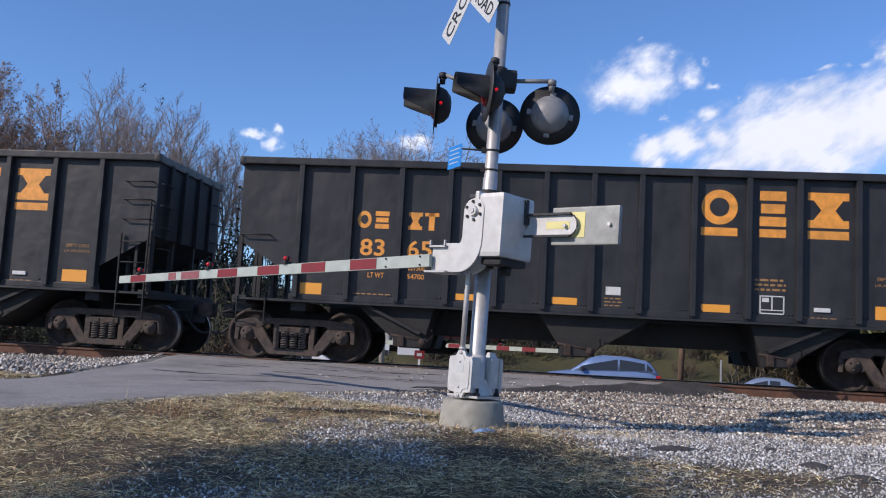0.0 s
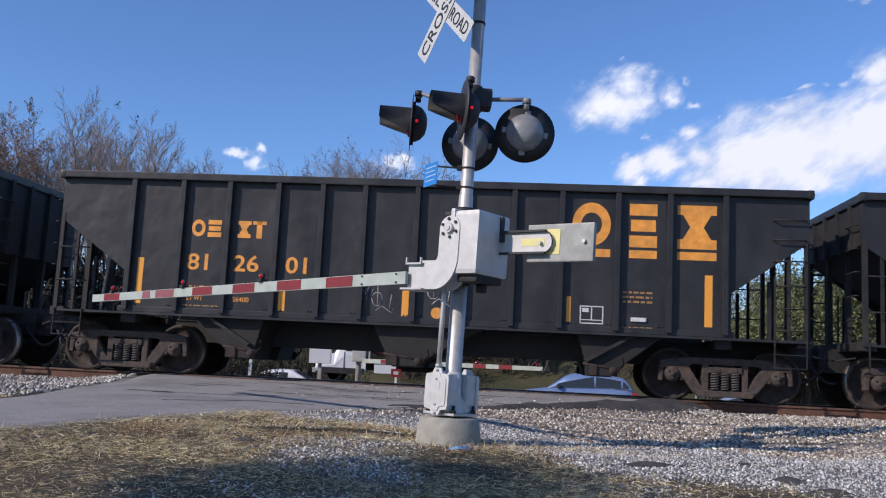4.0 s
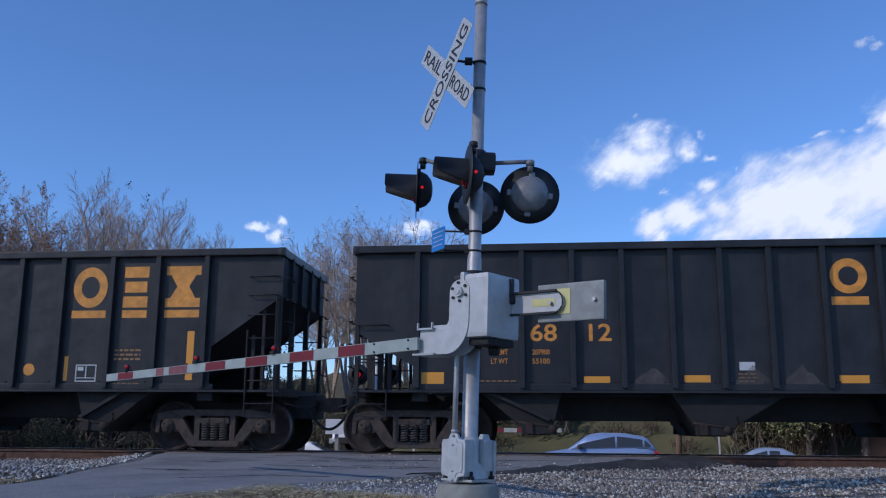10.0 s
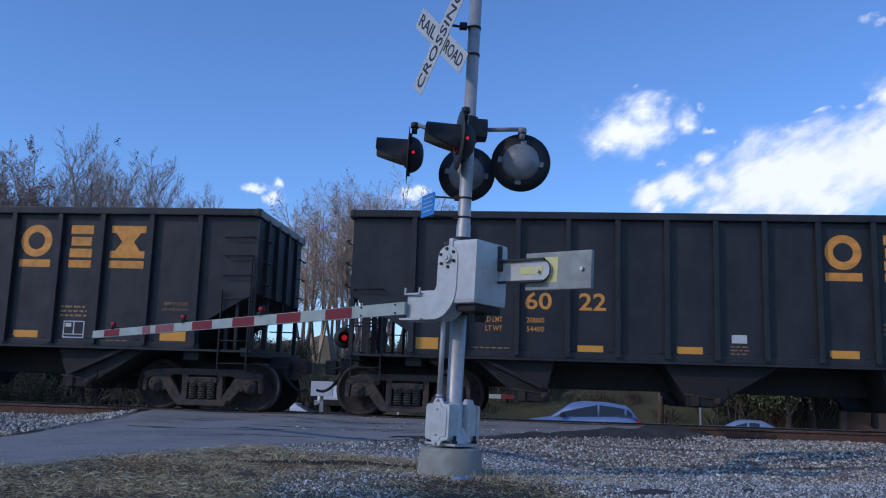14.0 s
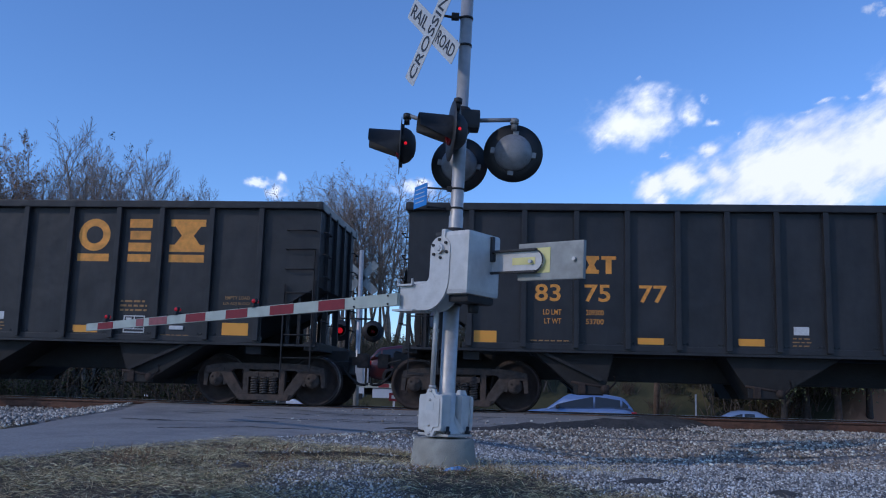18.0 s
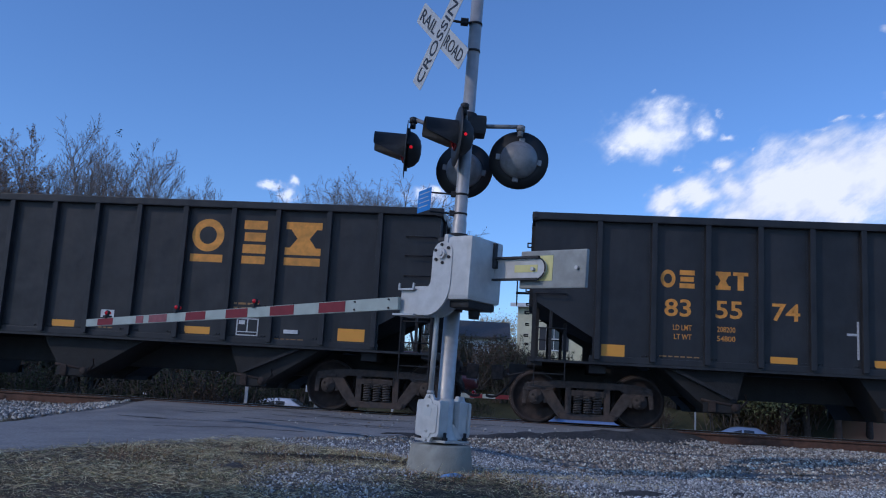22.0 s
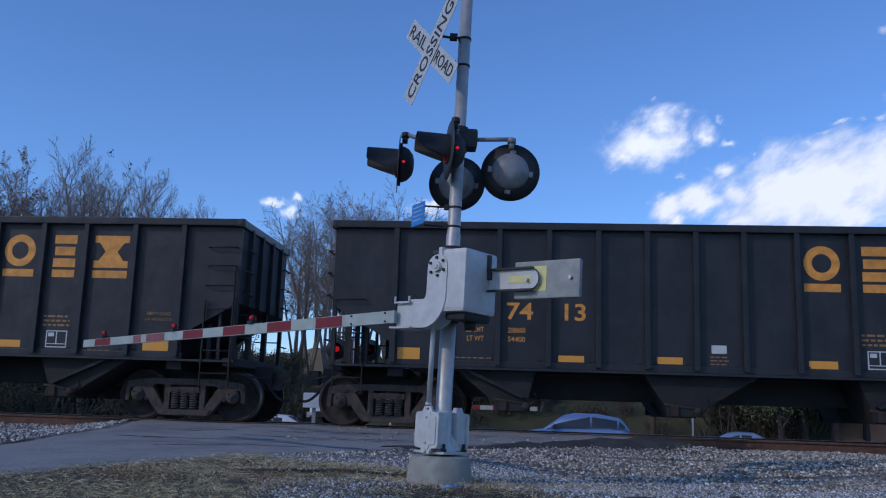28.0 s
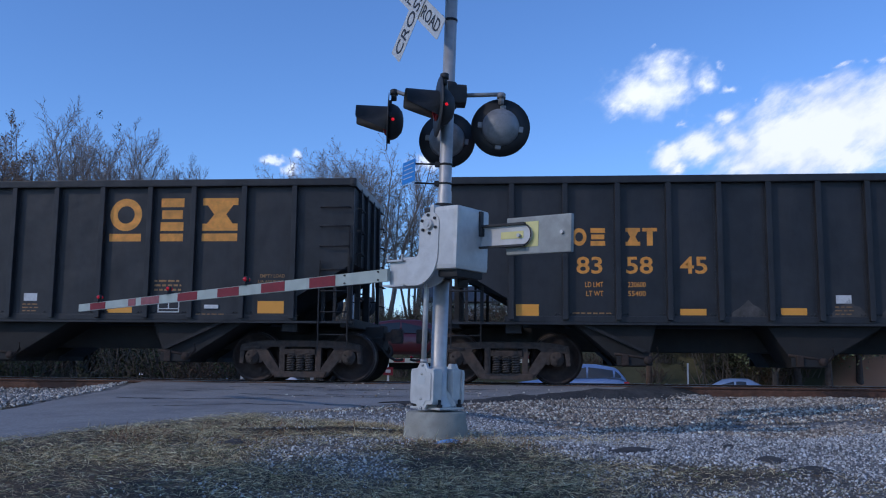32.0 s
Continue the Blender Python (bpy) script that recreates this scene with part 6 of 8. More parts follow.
def leaf_tree(seed, h, w, mat, n, size):
    rnd = random.Random(seed)
    tv, tf, bv, bf, lv, lf = [], [], [], [], [], []
    stick(tv, tf, Vector((0, 0, 0)), Vector((0.1, 0, h * 0.45)), 0.16, 0.09, 8)
    for i in range(26):
        a = rnd.uniform(0, 6.28)
        z = h * rnd.uniform(0.25, 0.5)
        p = Vector((0.05, 0, z))
        tip = Vector((math.cos(a) * w * rnd.uniform(0.4, 0.95), math.sin(a) * w * rnd.uniform(0.4, 0.95), h * rnd.uniform(0.45, 1.0)))
        mid = p.lerp(tip, 0.5) + Vector((0, 0, 0.06 * h))
        stick(bv, bf, p, mid, 0.05, 0.03, 5)
        stick(bv, bf, mid, tip, 0.03, 0.01, 4)
        for _ in range(n // 26):
            q = mid.lerp(tip, rnd.uniform(0.1, 1.1)) + Vector((rnd.gauss(0, 1), rnd.gauss(0, 1), rnd.gauss(0, 1))) * (w * 0.16)
            leafy(lv, lf, q, size, rnd, 1)
    return mesh_from("trunk", tv, tf, M["dark_bark"], True), mesh_from("crown", bv, bf, M["brush_stem"]), mesh_from("foliage", lv, lf, mat)


GREEN = leaf_tree(5, 5.0, 2.3, M["green_leaf"], 26000, 0.062)
GOLD = leaf_tree(6, 6.0, 2.6, M["gold_leaf"], 5000, 0.09)
for az, el, dist in ((22.6, 5.3, 44), (23.9, 6.7, 46), (25.6, 6.5, 45), (27.2, 5.6, 48), (29.5, 5.0, 50)):
    x, y = dist * math.sin(radians(az)), dist * math.cos(radians(az))
    put_tree(GREEN, x, y, _r.uniform(0, 6.28), (dist * math.tan(radians(el)) + 0.43 - ground_z(x, y)) / 5.1, "leafy dull green tree beyond the street", "green trees beyond the street")
for az, el, dist in ((12.4, 7.0, 74), (10.6, 6.6, 76), (5.6, 5.6, 82)):
    x, y = dist * math.sin(radians(az)), dist * math.cos(radians(az))
    put_tree(GOLD, x, y, _r.uniform(0, 6.28), (dist * math.tan(radians(el)) + 0.43 - ground_z(x, y)) / 6.2, "golden autumn tree behind the house", "autumn trees behind the houses")


def bush_meshes(seed, mat):
    rnd = random.Random(seed)
    bv, bf, lv, lf = [], [], [], []
    for i in range(64):
        a, r = rnd.uniform(0, 6.28), rnd.uniform(0, 0.8)
        p = Vector((math.cos(a) * r, math.sin(a) * r, 0))
        q = p + Vector((rnd.uniform(-0.5, 0.5), rnd.uniform(-0.5, 0.5), rnd.uniform(0.6, 1.5)))
        m = p.lerp(q, 0.5) + Vector((rnd.uniform(-0.15, 0.15), rnd.uniform(-0.15, 0.15), 0.1))
        stick(bv, bf, p, m, 0.014, 0.010, 3)
        stick(bv, bf, m, q, 0.010, 0.004, 3)
        for _ in range(26):
            leafy(lv, lf, m.lerp(q, rnd.uniform(-0.4, 1.05)), 0.034, rnd, 1)
    return mesh_from("brushwood", bv, bf, M["brush_stem"]), mesh_from("foliage", lv, lf, mat)


M["scrub_olive"] = material("dark_olive_scrub", (0.042, 0.047, 0.020), 0.85, vary=0.3, scale=20, bump=0, island=True, randomised=0.6)
M["scrub_brown"] = material("dark_russet_scrub", (0.085, 0.052, 0.028), 0.85, vary=0.3, scale=20, bump=0, island=True, randomised=0.6)
M["scrub_green"] = material("dark_green_scrub", (0.045, 0.062, 0.020), 0.85, vary=0.3, scale=20, bump=0, island=True, randomised=0.6)
BUSH = [bush_meshes(50, M["scrub_olive"]), bush_meshes(51, M["scrub_brown"]), bush_meshes(52, M["scrub_green"])]


def put_bush(x, y, k, sc):
    ob = thing("bush", Matrix.LocRotScale((x, y, ground_z(x, y) - 0.05), Euler((0, 0, _r.uniform(0, 6.28))), (sc * 1.25, sc * 1.25, sc)),
               ("scrubby olive-brown bush", "dry russet brush", "dull green bush")[k] + " in the rough verge beyond the track", "bush", "bushes beyond the track")
    share("brushwood", BUSH[k][0], pose(0, 0, 0), ob)
    share("foliage", BUSH[k][1], pose(0, 0, 0), ob)


for i in range(130):
    az = _r.uniform(-36, 33)
    dist = _r.choice((_r.uniform(27, 34), _r.uniform(44, 54)))
    x, y = dist * math.sin(radians(az)), dist * math.cos(radians(az))
    if on_road(x, y) or (4 < az < 24 and dist < 44) or (-9 < az < 3 and dist < 40):
        dist = _r.uniform(46, 55)
        x, y = dist * math.sin(radians(az)), dist * math.cos(radians(az))
    if (az > 23.5 and dist < 48) or (9.5 < az < 19 and 42 < dist):
        continue
    put_bush(x, y, _r.choice((0, 0, 1, 0, 2)), _r.uniform(0.8, 1.7))

for i in range(16):                                  # low brush on the bank below the house
    az, dist = _r.uniform(8.5, 19.5), _r.uniform(45.5, 49)
    put_bush(dist * math.sin(radians(az)), dist * math.cos(radians(az)), _r.choice((0, 1, 0)), _r.uniform(0.45, 0.8))
for az, sc in ((16.9, 1.5), (17.5, 2.1), (18.2, 2.6), (18.9, 2.2), (19.7, 2.4)):   # shrubs at the corner of the house
    put_bush(48.5 * math.sin(radians(az)), 48.5 * math.cos(radians(az)), 0, sc)
for i in range(44):                                  # scrub over the bank beyond the lot
    az, dist = _r.uniform(-10, 9), _r.uniform(43.5, 52)
    put_bush(dist * math.sin(radians(az)), dist * math.cos(radians(az)), _r.choice((0, 1, 0, 2)), _r.uniform(0.5, 1.0))
for i in range(30):                                  # tall brush under the bare trees
    az, dist = -36 + 24 * (i + _r.random()) / 30, _r.uniform(47, 56)
    put_bush(dist * math.sin(radians(az)), dist * math.cos(radians(az)), _r.choice((0, 1, 0, 2)), _r.uniform(2.4, 4.2))

# a wooded rise closes the distance
M["far_wood"] = material("distant_bare_woods", (0.075, 0.062, 0.05), 1.0, vary=0.35, scale=0.25, dirt=(0.05, 0.055, 0.03), dirt_amount=0.5, dirt_scale=0.05, bump=0)
bm = bmesh.new()
prev = None
for i in range(161):
    az = -60 + 120 * i / 160
    rr = 190.0
    x, y = rr * math.sin(radians(az)), rr * math.cos(radians(az))
    h = 9.5 + 3.0 * noise.noise(Vector((az * 0.16, 0, 5))) + 1.6 * noise.noise(Vector((az * 0.9, 0, 8))) + 1.0 * noise.noise(Vector((az * 3.1, 0, 2)))
    if -2 < az < 40:
        h -= 2.5
    a, b, c = bm.verts.new((x, y, 0.0)), bm.verts.new((x * 1.01, y * 1.01, 2 + h)), bm.verts.new((x * 1.35, y * 1.35, 2 + h * 0.7))
    if prev:
        bm.faces.new((prev[0], a, b, prev[1])).smooth = True
        bm.faces.new((prev[1], b, c, prev[2])).smooth = True
    prev = (a, b, c)
tagged(part("backdrop", bm, M["far_wood"]), "distant wooded rise of bare trees", "woods", kind="structure")


# ---- houses beyond the street ----
M["siding"] = material("cream_lap_siding", (0.72, 0.68, 0.47), 0.7, vary=0.06, scale=3, dirt=(0.4, 0.38, 0.29), dirt_amount=0.2, bump=0.1)
M["white_siding"] = material("white_lap_siding", (0.70, 0.71, 0.70), 0.7, vary=0.06, scale=3, dirt=(0.5, 0.5, 0.48), dirt_amount=0.2, bump=0.1)
M["shingle"] = material("grey_roof_shingles", (0.10, 0.095, 0.095), 0.9, vary=0.25, scale=9, bump=0.4, bump_scale=30)
M["trim_white"] = material("white_house_trim", (0.75, 0.75, 0.73), 0.6, vary=0.05, bump=0.05)
M["shutter"] = material("dark_grey_shutters", (0.045, 0.048, 0.055), 0.7, vary=0.15, bump=0.1)
M["glass"] = material("dark_window_glass", (0.03, 0.035, 0.04), 0.1, 0.0, vary=0.05, bump=0.02, spec=0.5)
M["skirt"] = material("pale_lattice_skirt", (0.6, 0.6, 0.57), 0.8, vary=0.2, scale=12, bump=0.2)


def lap_wall(parent, x0, x1, z0, z1, y, top=None, step=0.16):
    """Overlapping boards facing -y; top(x) limits them under a gable."""
    z = z0
    while z < z1 - 0.01:
        zt = min(z + step, z1)
        a, b = x0, x1
        if top:
            a, b = top(zt)
        if b - a > 0.1:
            part("board", prism(bmesh.new(), [(y - 0.02, z), (y, z), (y, zt + 0.01), (y - 0.004, zt + 0.01)], a, b, "x"), M["siding"], parent)
        z += step


def house_window(parent, x, z, w, h, y):
    fr = bmesh.new()
    for a in ((x - w / 2 - 0.07, x - w / 2, z - 0.07, z + h + 0.07), (x + w / 2, x + w / 2 + 0.07, z - 0.07, z + h + 0.07), (x - w / 2, x + w / 2, z + h, z + h + 0.07), (x - w / 2, x + w / 2, z - 0.07, z), (x - w / 2, x + w / 2, z + h / 2 - 0.025, z + h / 2 + 0.025), (x - 0.015, x + 0.015, z, z + h)):
        box(fr, a[0], a[1], y - 0.07, y - 0.01, a[2], a[3])
    win = part("window", fr, M["trim_white"], parent, "white framed sash window")
    part("pane", boxed(x - w / 2, x + w / 2, y - 0.035, y - 0.028, z, z + h), M["glass"], win)
    for s in (-1, 1):
        bm = boxed(x + s * (w / 2 + 0.27) - 0.19, x + s * (w / 2 + 0.27) + 0.19, y - 0.06, y - 0.022, z - 0.05, z + h + 0.05)
        sh = part("shutter", bm, M["shutter"], parent, "dark slatted shutter")
        for i in range(9):
            zz_ = z + h * (i + 0.5) / 9
            part("slat", boxed(x + s * (w / 2 + 0.27) - 0.15, x + s * (w / 2 + 0.27) + 0.15, y - 0.072, y - 0.0605, zz_ - 0.04, zz_ + 0.03), M["shutter"], sh)


hx, hy = 52 * math.sin(radians(13.2)), 52 * math.cos(radians(13.2))
house = thing("house", Matrix.Translation((hx, hy, 2.0)) @ pose(0, 0, 0, 0, 0, -13.2), "cream clapboard house with dark shutters and grey roof", "house")
H0, HE = 0.62, 3.62
wall = part("wall", boxed(-6.2, 2.0, 1.02, 9.0, H0 - 0.6, HE), M["siding"], house)
lap_wall(wall, -6.2, -1.6, H0, HE + 0.25, 1.0)
WX0, WX1, WPK = -1.75, 4.95, 4.05
slope = (WPK - 2.66) / ((WX1 - WX0) / 2)
bm = prism(bmesh.new(), [(WX0, H0 - 0.6), (WX1, H0 - 0.6), (WX1, 2.66), ((WX0 + WX1) / 2, WPK), (WX0, 2.66)], 0.02, 3.0)
wing = part("wing", bm, M["siding"], house)
lap_wall(wing, WX0, WX1, H0, WPK, 0.0, lambda z: (WX0, WX1) if z < 2.66 else (WX0 + (z - 2.66) / slope, WX1 - (z - 2.66) / slope))
for s in (-1, 1):
    c = (WX0 + WX1) / 2
    e = c + s * ((WX1 - WX0) / 2 + 0.35)
    ze = WPK - slope * ((WX1 - WX0) / 2 + 0.35)
    bm = prism(bmesh.new(), [(c, WPK + 0.02), (e, ze + 0.02), (e, ze + 0.16), (c, WPK + 0.16)], -0.42, 3.2)
    part("wing_roof", bm, M["shingle"], house)
    bm = prism(bmesh.new(), [(c, WPK - 0.02), (e, ze - 0.02), (e, ze + 0.17), (c, WPK + 0.17)], -0.46, -0.422)
    part("gable_trim", bm, M["trim_white"], house)
bm = prism(bmesh.new(), [(0.55, HE + 0.22), (4.9, HE + 0.62), (9.4, HE + 0.22), (9.4, HE + 0.36), (4.9, HE + 0.78), (0.55, HE + 0.36)], -6.6, 2.4, "x")
part("roof", bm, M["shingle"], house)
part("fascia", boxed(-6.6, -1.7, 0.50, 0.545, HE + 0.16, HE + 0.38), M["trim_white"], house)
part("lattice_skirt", boxed(WX0, WX1, -0.03, 0.015, -0.1, H0), M["skirt"], house)
house_window(house, -4.0, 1.35, 0.8, 1.25, 1.0)
house_window(house, 0.1, 1.3, 0.8, 1.25, 0.0)
house_window(house, 3.45, 1.3, 0.8, 1.25, 0.0)

wx, wy = 70 * math.sin(radians(4.0)), 70 * math.cos(radians(4.0))
shed = thing("white_house", Matrix.Translation((wx, wy, ground_z(wx, wy))) @ pose(0, 0, 0, 0, 0, -4), "small white house with a low grey roof and a porch", "house")
part("wall", boxed(-3.6, 2.2, 0.0, 6.0, 0.0, 2.6), M["white_siding"], shed)
bm = prism(bmesh.new(), [(-0.5, 2.55), (3.0, 4.0), (6.5, 2.55), (6.5, 2.7), (3.0, 4.15), (-0.5, 2.7)], -4.0, 2.6, "x")
part("roof", bm, M["shingle"], shed)
house_window(shed, -1.2, 0.9, 0.9, 1.2, 0.0)
part("porch_roof", boxed(2.2, 5.6, -0.6, 3.0, 2.15, 2.3), M["trim_white"], shed)
for x in (2.4, 3.9, 5.4):
    part("porch_post", boxed(x - 0.06, x + 0.06, -0.5, -0.38, 0, 2.15), M["trim_white"], shed)

# ---- vehicles waiting and parked beyond the track ----
M["blue_paint"] = material("metallic_pale_blue_car_paint", (0.19, 0.27, 0.45), 0.3, 0.3, vary=0.05, scale=3, bump=0, coat=0.8)
M["silver_paint"] = material("silver_blue_car_paint", (0.30, 0.36, 0.46), 0.28, 0.45, vary=0.05, bump=0, coat=0.8)
M["white_paint"] = material("white_car_paint", (0.72, 0.73, 0.74), 0.3, 0.0, vary=0.04, dirt=(0.5, 0.5, 0.48), dirt_amount=0.15, bump=0, coat=0.6)
M["tyre"] = material("black_tyre_rubber", (0.018, 0.018, 0.019), 0.9, vary=0.2, bump=0.2)
M["alloy"] = material("silver_alloy_rim", (0.5, 0.5, 0.52), 0.3, 0.8, bump=0)
M["head_lamp"] = material("clear_headlamp", (0.75, 0.77, 0.8), 0.1, 0.0, vary=0.05, bump=0, spec=0.8)
M["tail_lamp"] = material("red_tail_lamp", (0.35, 0.01, 0.012), 0.15, bump=0)


def loft(sections, smooth=True):
    """Joins rings of equal count into a skin, closed at both ends."""
    bm = bmesh.new()
    rings = [[bm.verts.new(p) for p in s] for s in sections]
    n = len(rings[0])
    for p, q in zip(rings, rings[1:]):
        for i in range(n):
            bm.faces.new((p[i], p[(i + 1) % n], q[(i + 1) % n], q[i])).smooth = smooth
    bm.faces.new(rings[0][::-1])
    bm.faces.new(rings[-1])
    bmesh.ops.recalc_face_normals(bm, faces=bm.faces)
    return bm


def car_body(top, belt, bottom, half, length, waist):
    """Cross sections along the length; top gives the roof or bonnet line."""
    secs = []
    for i in range(29):
        x = length * i / 28
        b = lerp(bottom, x)
        z1 = lerp(belt, x)
        w = half * lerp(waist, x)
        secs.append([(x, -w * 0.93, b), (x, -w, b + 0.18), (x, -w, z1 - 0.14), (x, -w * 0.955, z1), (x, -w * 0.6, z1 + 0.045), (x, 0, z1 + 0.06), (x, w * 0.6, z1 + 0.045), (x, w * 0.955, z1), (x, w, z1 - 0.14), (x, w, b + 0.18), (x, w * 0.93, b)])
    return loft(secs)


def vehicle(name, m, label, paint, kind):
    v = thing(name, m, label, "car", "vehicles beyond the track")
    if kind == "suv":
        L, half, belt = 4.65, 0.93, [(0, 0.72), (0.15, 0.86), (1.25, 1.02), (2.4, 1.06), (4.2, 1.12), (4.5, 1.05), (4.65, 0.8)]
        cabin = [(1.05, 1.02), (1.85, 1.58), (2.3, 1.67), (3.3, 1.66), (4.15, 1.52), (4.5, 1.1)]
        wheels, r = (0.92, 3.62), 0.36
    else:
        L, half, belt = 4.6, 0.89, [(0, 0.62), (0.15, 0.74), (1.3, 0.93), (2.4, 0.95), (3.8, 1.0), (4.45, 0.98), (4.6, 0.7)]
        cabin = [(1.2, 0.93), (2.05, 1.38), (2.5, 1.45), (3.2, 1.43), (4.0, 1.02)]
        wheels, r = (0.9, 3.55), 0.33
    body = part("body", car_body(None, belt, [(0, 0.34), (0.4, 0.22), (4.2, 0.22), (L, 0.38)], half, L, [(0, 0.80), (0.35, 0.95), (1, 1), (3.6, 1), (4.3, 0.95), (L, 0.82)]), paint, v)
    x0, x1 = cabin[0][0], cabin[-1][0]
    secs = []
    for i in range(25):
        x = x0 + (x1 - x0) * i / 24
        zt, zb = lerp(cabin, x), lerp(belt, x) - 0.02
        zt = max(zt, zb + 0.03)
        k = (zt - zb) / 0.62
        w0, w1 = half * 0.95, half * (0.95 - 0.2 * k)
        secs.append([(x, -w0, zb), (x, -w1, zt - 0.05), (x, -w1 + 0.08, zt), (x, 0, zt + 0.02), (x, w1 - 0.08, zt), (x, w1, zt - 0.05), (x, w0, zb)])
    part("roof", loft(secs), paint, v)
    mid = (cabin[1][0] + cabin[-2][0]) / 2

    def side_at(x, z, s, off=0.006):
        zt, zb = max(lerp(cabin, x), lerp(belt, x) + 0.01), lerp(belt, x) - 0.02
        kk = (zt - zb) / 0.62
        w0, w1 = half * 0.95, half * (0.95 - 0.2 * kk)
        f = (z - zb) / max(0.05, zt - 0.05 - zb)
        return (x, s * (w0 + (w1 - w0) * f + off), z)
    for s in (-1, 1):
        spans = [(cabin[1][0] - 0.35, mid - 0.06), (mid + 0.02, cabin[-2][0] - 0.15)] + ([(cabin[-2][0] - 0.07, cabin[-2][0] + 0.16)] if kind == "suv" else [])
        for a, b in spans:
            pts = []
            for x in (a, b):
                zt, zb = lerp(cabin, x) - 0.11, lerp(belt, x) + 0.04
                pts.append((x, zb, max(zb + 0.03, zt)))
            bm = bmesh.new()
            q = [bm.verts.new(side_at(*p, s)) for p in ((pts[0][0], pts[0][1]), (pts[1][0], pts[1][1]), (pts[1][0], pts[1][2]), ((pts[0][0] + pts[1][0]) / 2, (pts[0][2] + pts[1][2]) / 2 + 0.01), (pts[0][0], pts[0][2]))]
            bm.faces.new(q)
            r_ = bmesh.ops.extrude_face_region(bm, geom=bm.faces[:])
            bmesh.ops.translate(bm, verts=[e for e in r_["geom"] if isinstance(e, bmesh.types.BMVert)], vec=(0, -s * 0.02, 0))
            part("side_window", bm, M["glass"], v, "dark side window")
        part("mirror", boxed(cabin[0][0] + 0.42, cabin[0][0] + 0.56, *sorted((s * half * 0.98, s * (half + 0.2))), belt[3][1] + 0.0, belt[3][1] + 0.14, 0.03), M["black_lamp"] if kind == "suv" else paint, v)
        for wx_ in wheels:
            wm_ = Matrix.Translation((wx_, s * (half - 0.10), r))
            tyre = part("wheel", lathe(bmesh.new(), [(r * 0.62, -0.10), (r * 0.95, -0.11), (r, -0.07), (r, 0.07), (r * 0.95, 0.11), (r * 0.62, 0.10)], 24, "y", wm_), M["tyre"], v)
            bm = lathe(bmesh.new(), [(0, s * 0.07), (r * 0.2, s * 0.075), (r * 0.6, s * 0.06), (r * 0.64, s * 0.10)], 20, "y", wm_)
            part("rim", bm, M["alloy"], tyre)
        part("headlight", boxed(0.03, 0.38, *sorted((s * half * 0.5, s * half * 0.86)), belt[1][1] - 0.16, belt[1][1] - 0.02, 0.03), M["head_lamp"], v)
        part("tail_light", boxed(L - 0.22, L - 0.01, *sorted((s * half * 0.55, s * half * 0.90)), belt[-2][1] - 0.25, belt[-2][1] - 0.06, 0.03), M["tail_lamp"], v)

    def screen(xa, xb, name_):
        bm = bmesh.new()
        rows = []
        for i in range(6):
            x = xa + (xb - xa) * i / 5
            zt, zb = lerp(cabin, x), lerp(belt, x) - 0.02
            kk = (zt - zb) / 0.62
            w1 = half * (0.95 - 0.2 * kk) - 0.11
            rows.append([bm.verts.new((x, -w1, zt + 0.012)), bm.verts.new((x, 0, zt + 0.03)), bm.verts.new((x, w1, zt + 0.012))])
        for p, q in zip(rows, rows[1:]):
            for i in range(2):
                bm.faces.new((p[i], p[i + 1], q[i + 1], q[i])).smooth = True
        part(name_, bm, M["glass"], v, "dark sloping windscreen")
    screen(cabin[0][0] + 0.12, cabin[1][0] + 0.05, "windscreen")
    screen(cabin[-1][0] - 0.08, cabin[-2][0] + 0.05, "rear_window")
    part("number_plate", boxed(-0.012, 0.002, -0.26, 0.26, 0.40, 0.53), M["trim_white"], v)
    part("grille", boxed(-0.006, 0.05, -0.5, 0.5, 0.50, 0.64, 0.01), M["black_lamp"], v)
    return v


def at_bearing(az, dist, turn, z=None):
    x, y = dist * math.sin(radians(az)), dist * math.cos(radians(az))
    return Matrix.Translation((x, y, ground_z(x, y) if z is None else z)) @ pose(0, 0, 0, 0, 0, turn)


# the origin of a vehicle is the middle of its front bumper; it faces -x
vehicle("suv", at_bearing(6.95, 37.6, -12, -1.36), "pale metallic blue sport utility car waiting at the crossing", M["blue_paint"], "suv")
vehicle("sedan", at_bearing(16.5, 39.8, -14, -1.68), "silver blue sedan behind the waiting car", M["silver_paint"], "sedan")
vehicle("sedan", at_bearing(-18.3, 40, -8), "white sedan parked behind brush", M["white_paint"], "sedan")
vehicle("sedan", at_bearing(-15.2, 41, -8), "silver sedan parked behind brush", M["silver_paint"], "sedan")
vehicle("sedan", at_bearing(-11.6, 41.5, -8), "white sedan parked beside the brush", M["white_paint"], "sedan")

# white flatbed tow truck with a dark red car on its deck
TX, TY = -4.0, 38.0
tk = thing("tow_truck", Matrix.Translation((TX, TY, ground_z(TX + 3, TY) - 0.02)), "white flatbed tow truck carrying a dark red car", "truck", "vehicles beyond the track")
part("cab", loft([[(x, -0.95, 0.5), (x, -0.97, z * 0.6), (x, -0.85, z), (x, 0.85, z), (x, 0.97, z * 0.6), (x, 0.95, 0.5)] for x, z in ((0, 0.95), (0.12, 1.08), (0.75, 1.25), (1.15, 1.95), (1.95, 2.0), (2.05, 1.9))], False), M["white_paint"], tk)
part("door_seam", boxed(1.14, 1.16, -0.985, -0.95, 0.6, 1.3), M["shutter"], tk)
part("bumper", boxed(-0.12, 0.02, -0.95, 0.95, 0.42, 0.62, 0.02), M["galv"], tk)
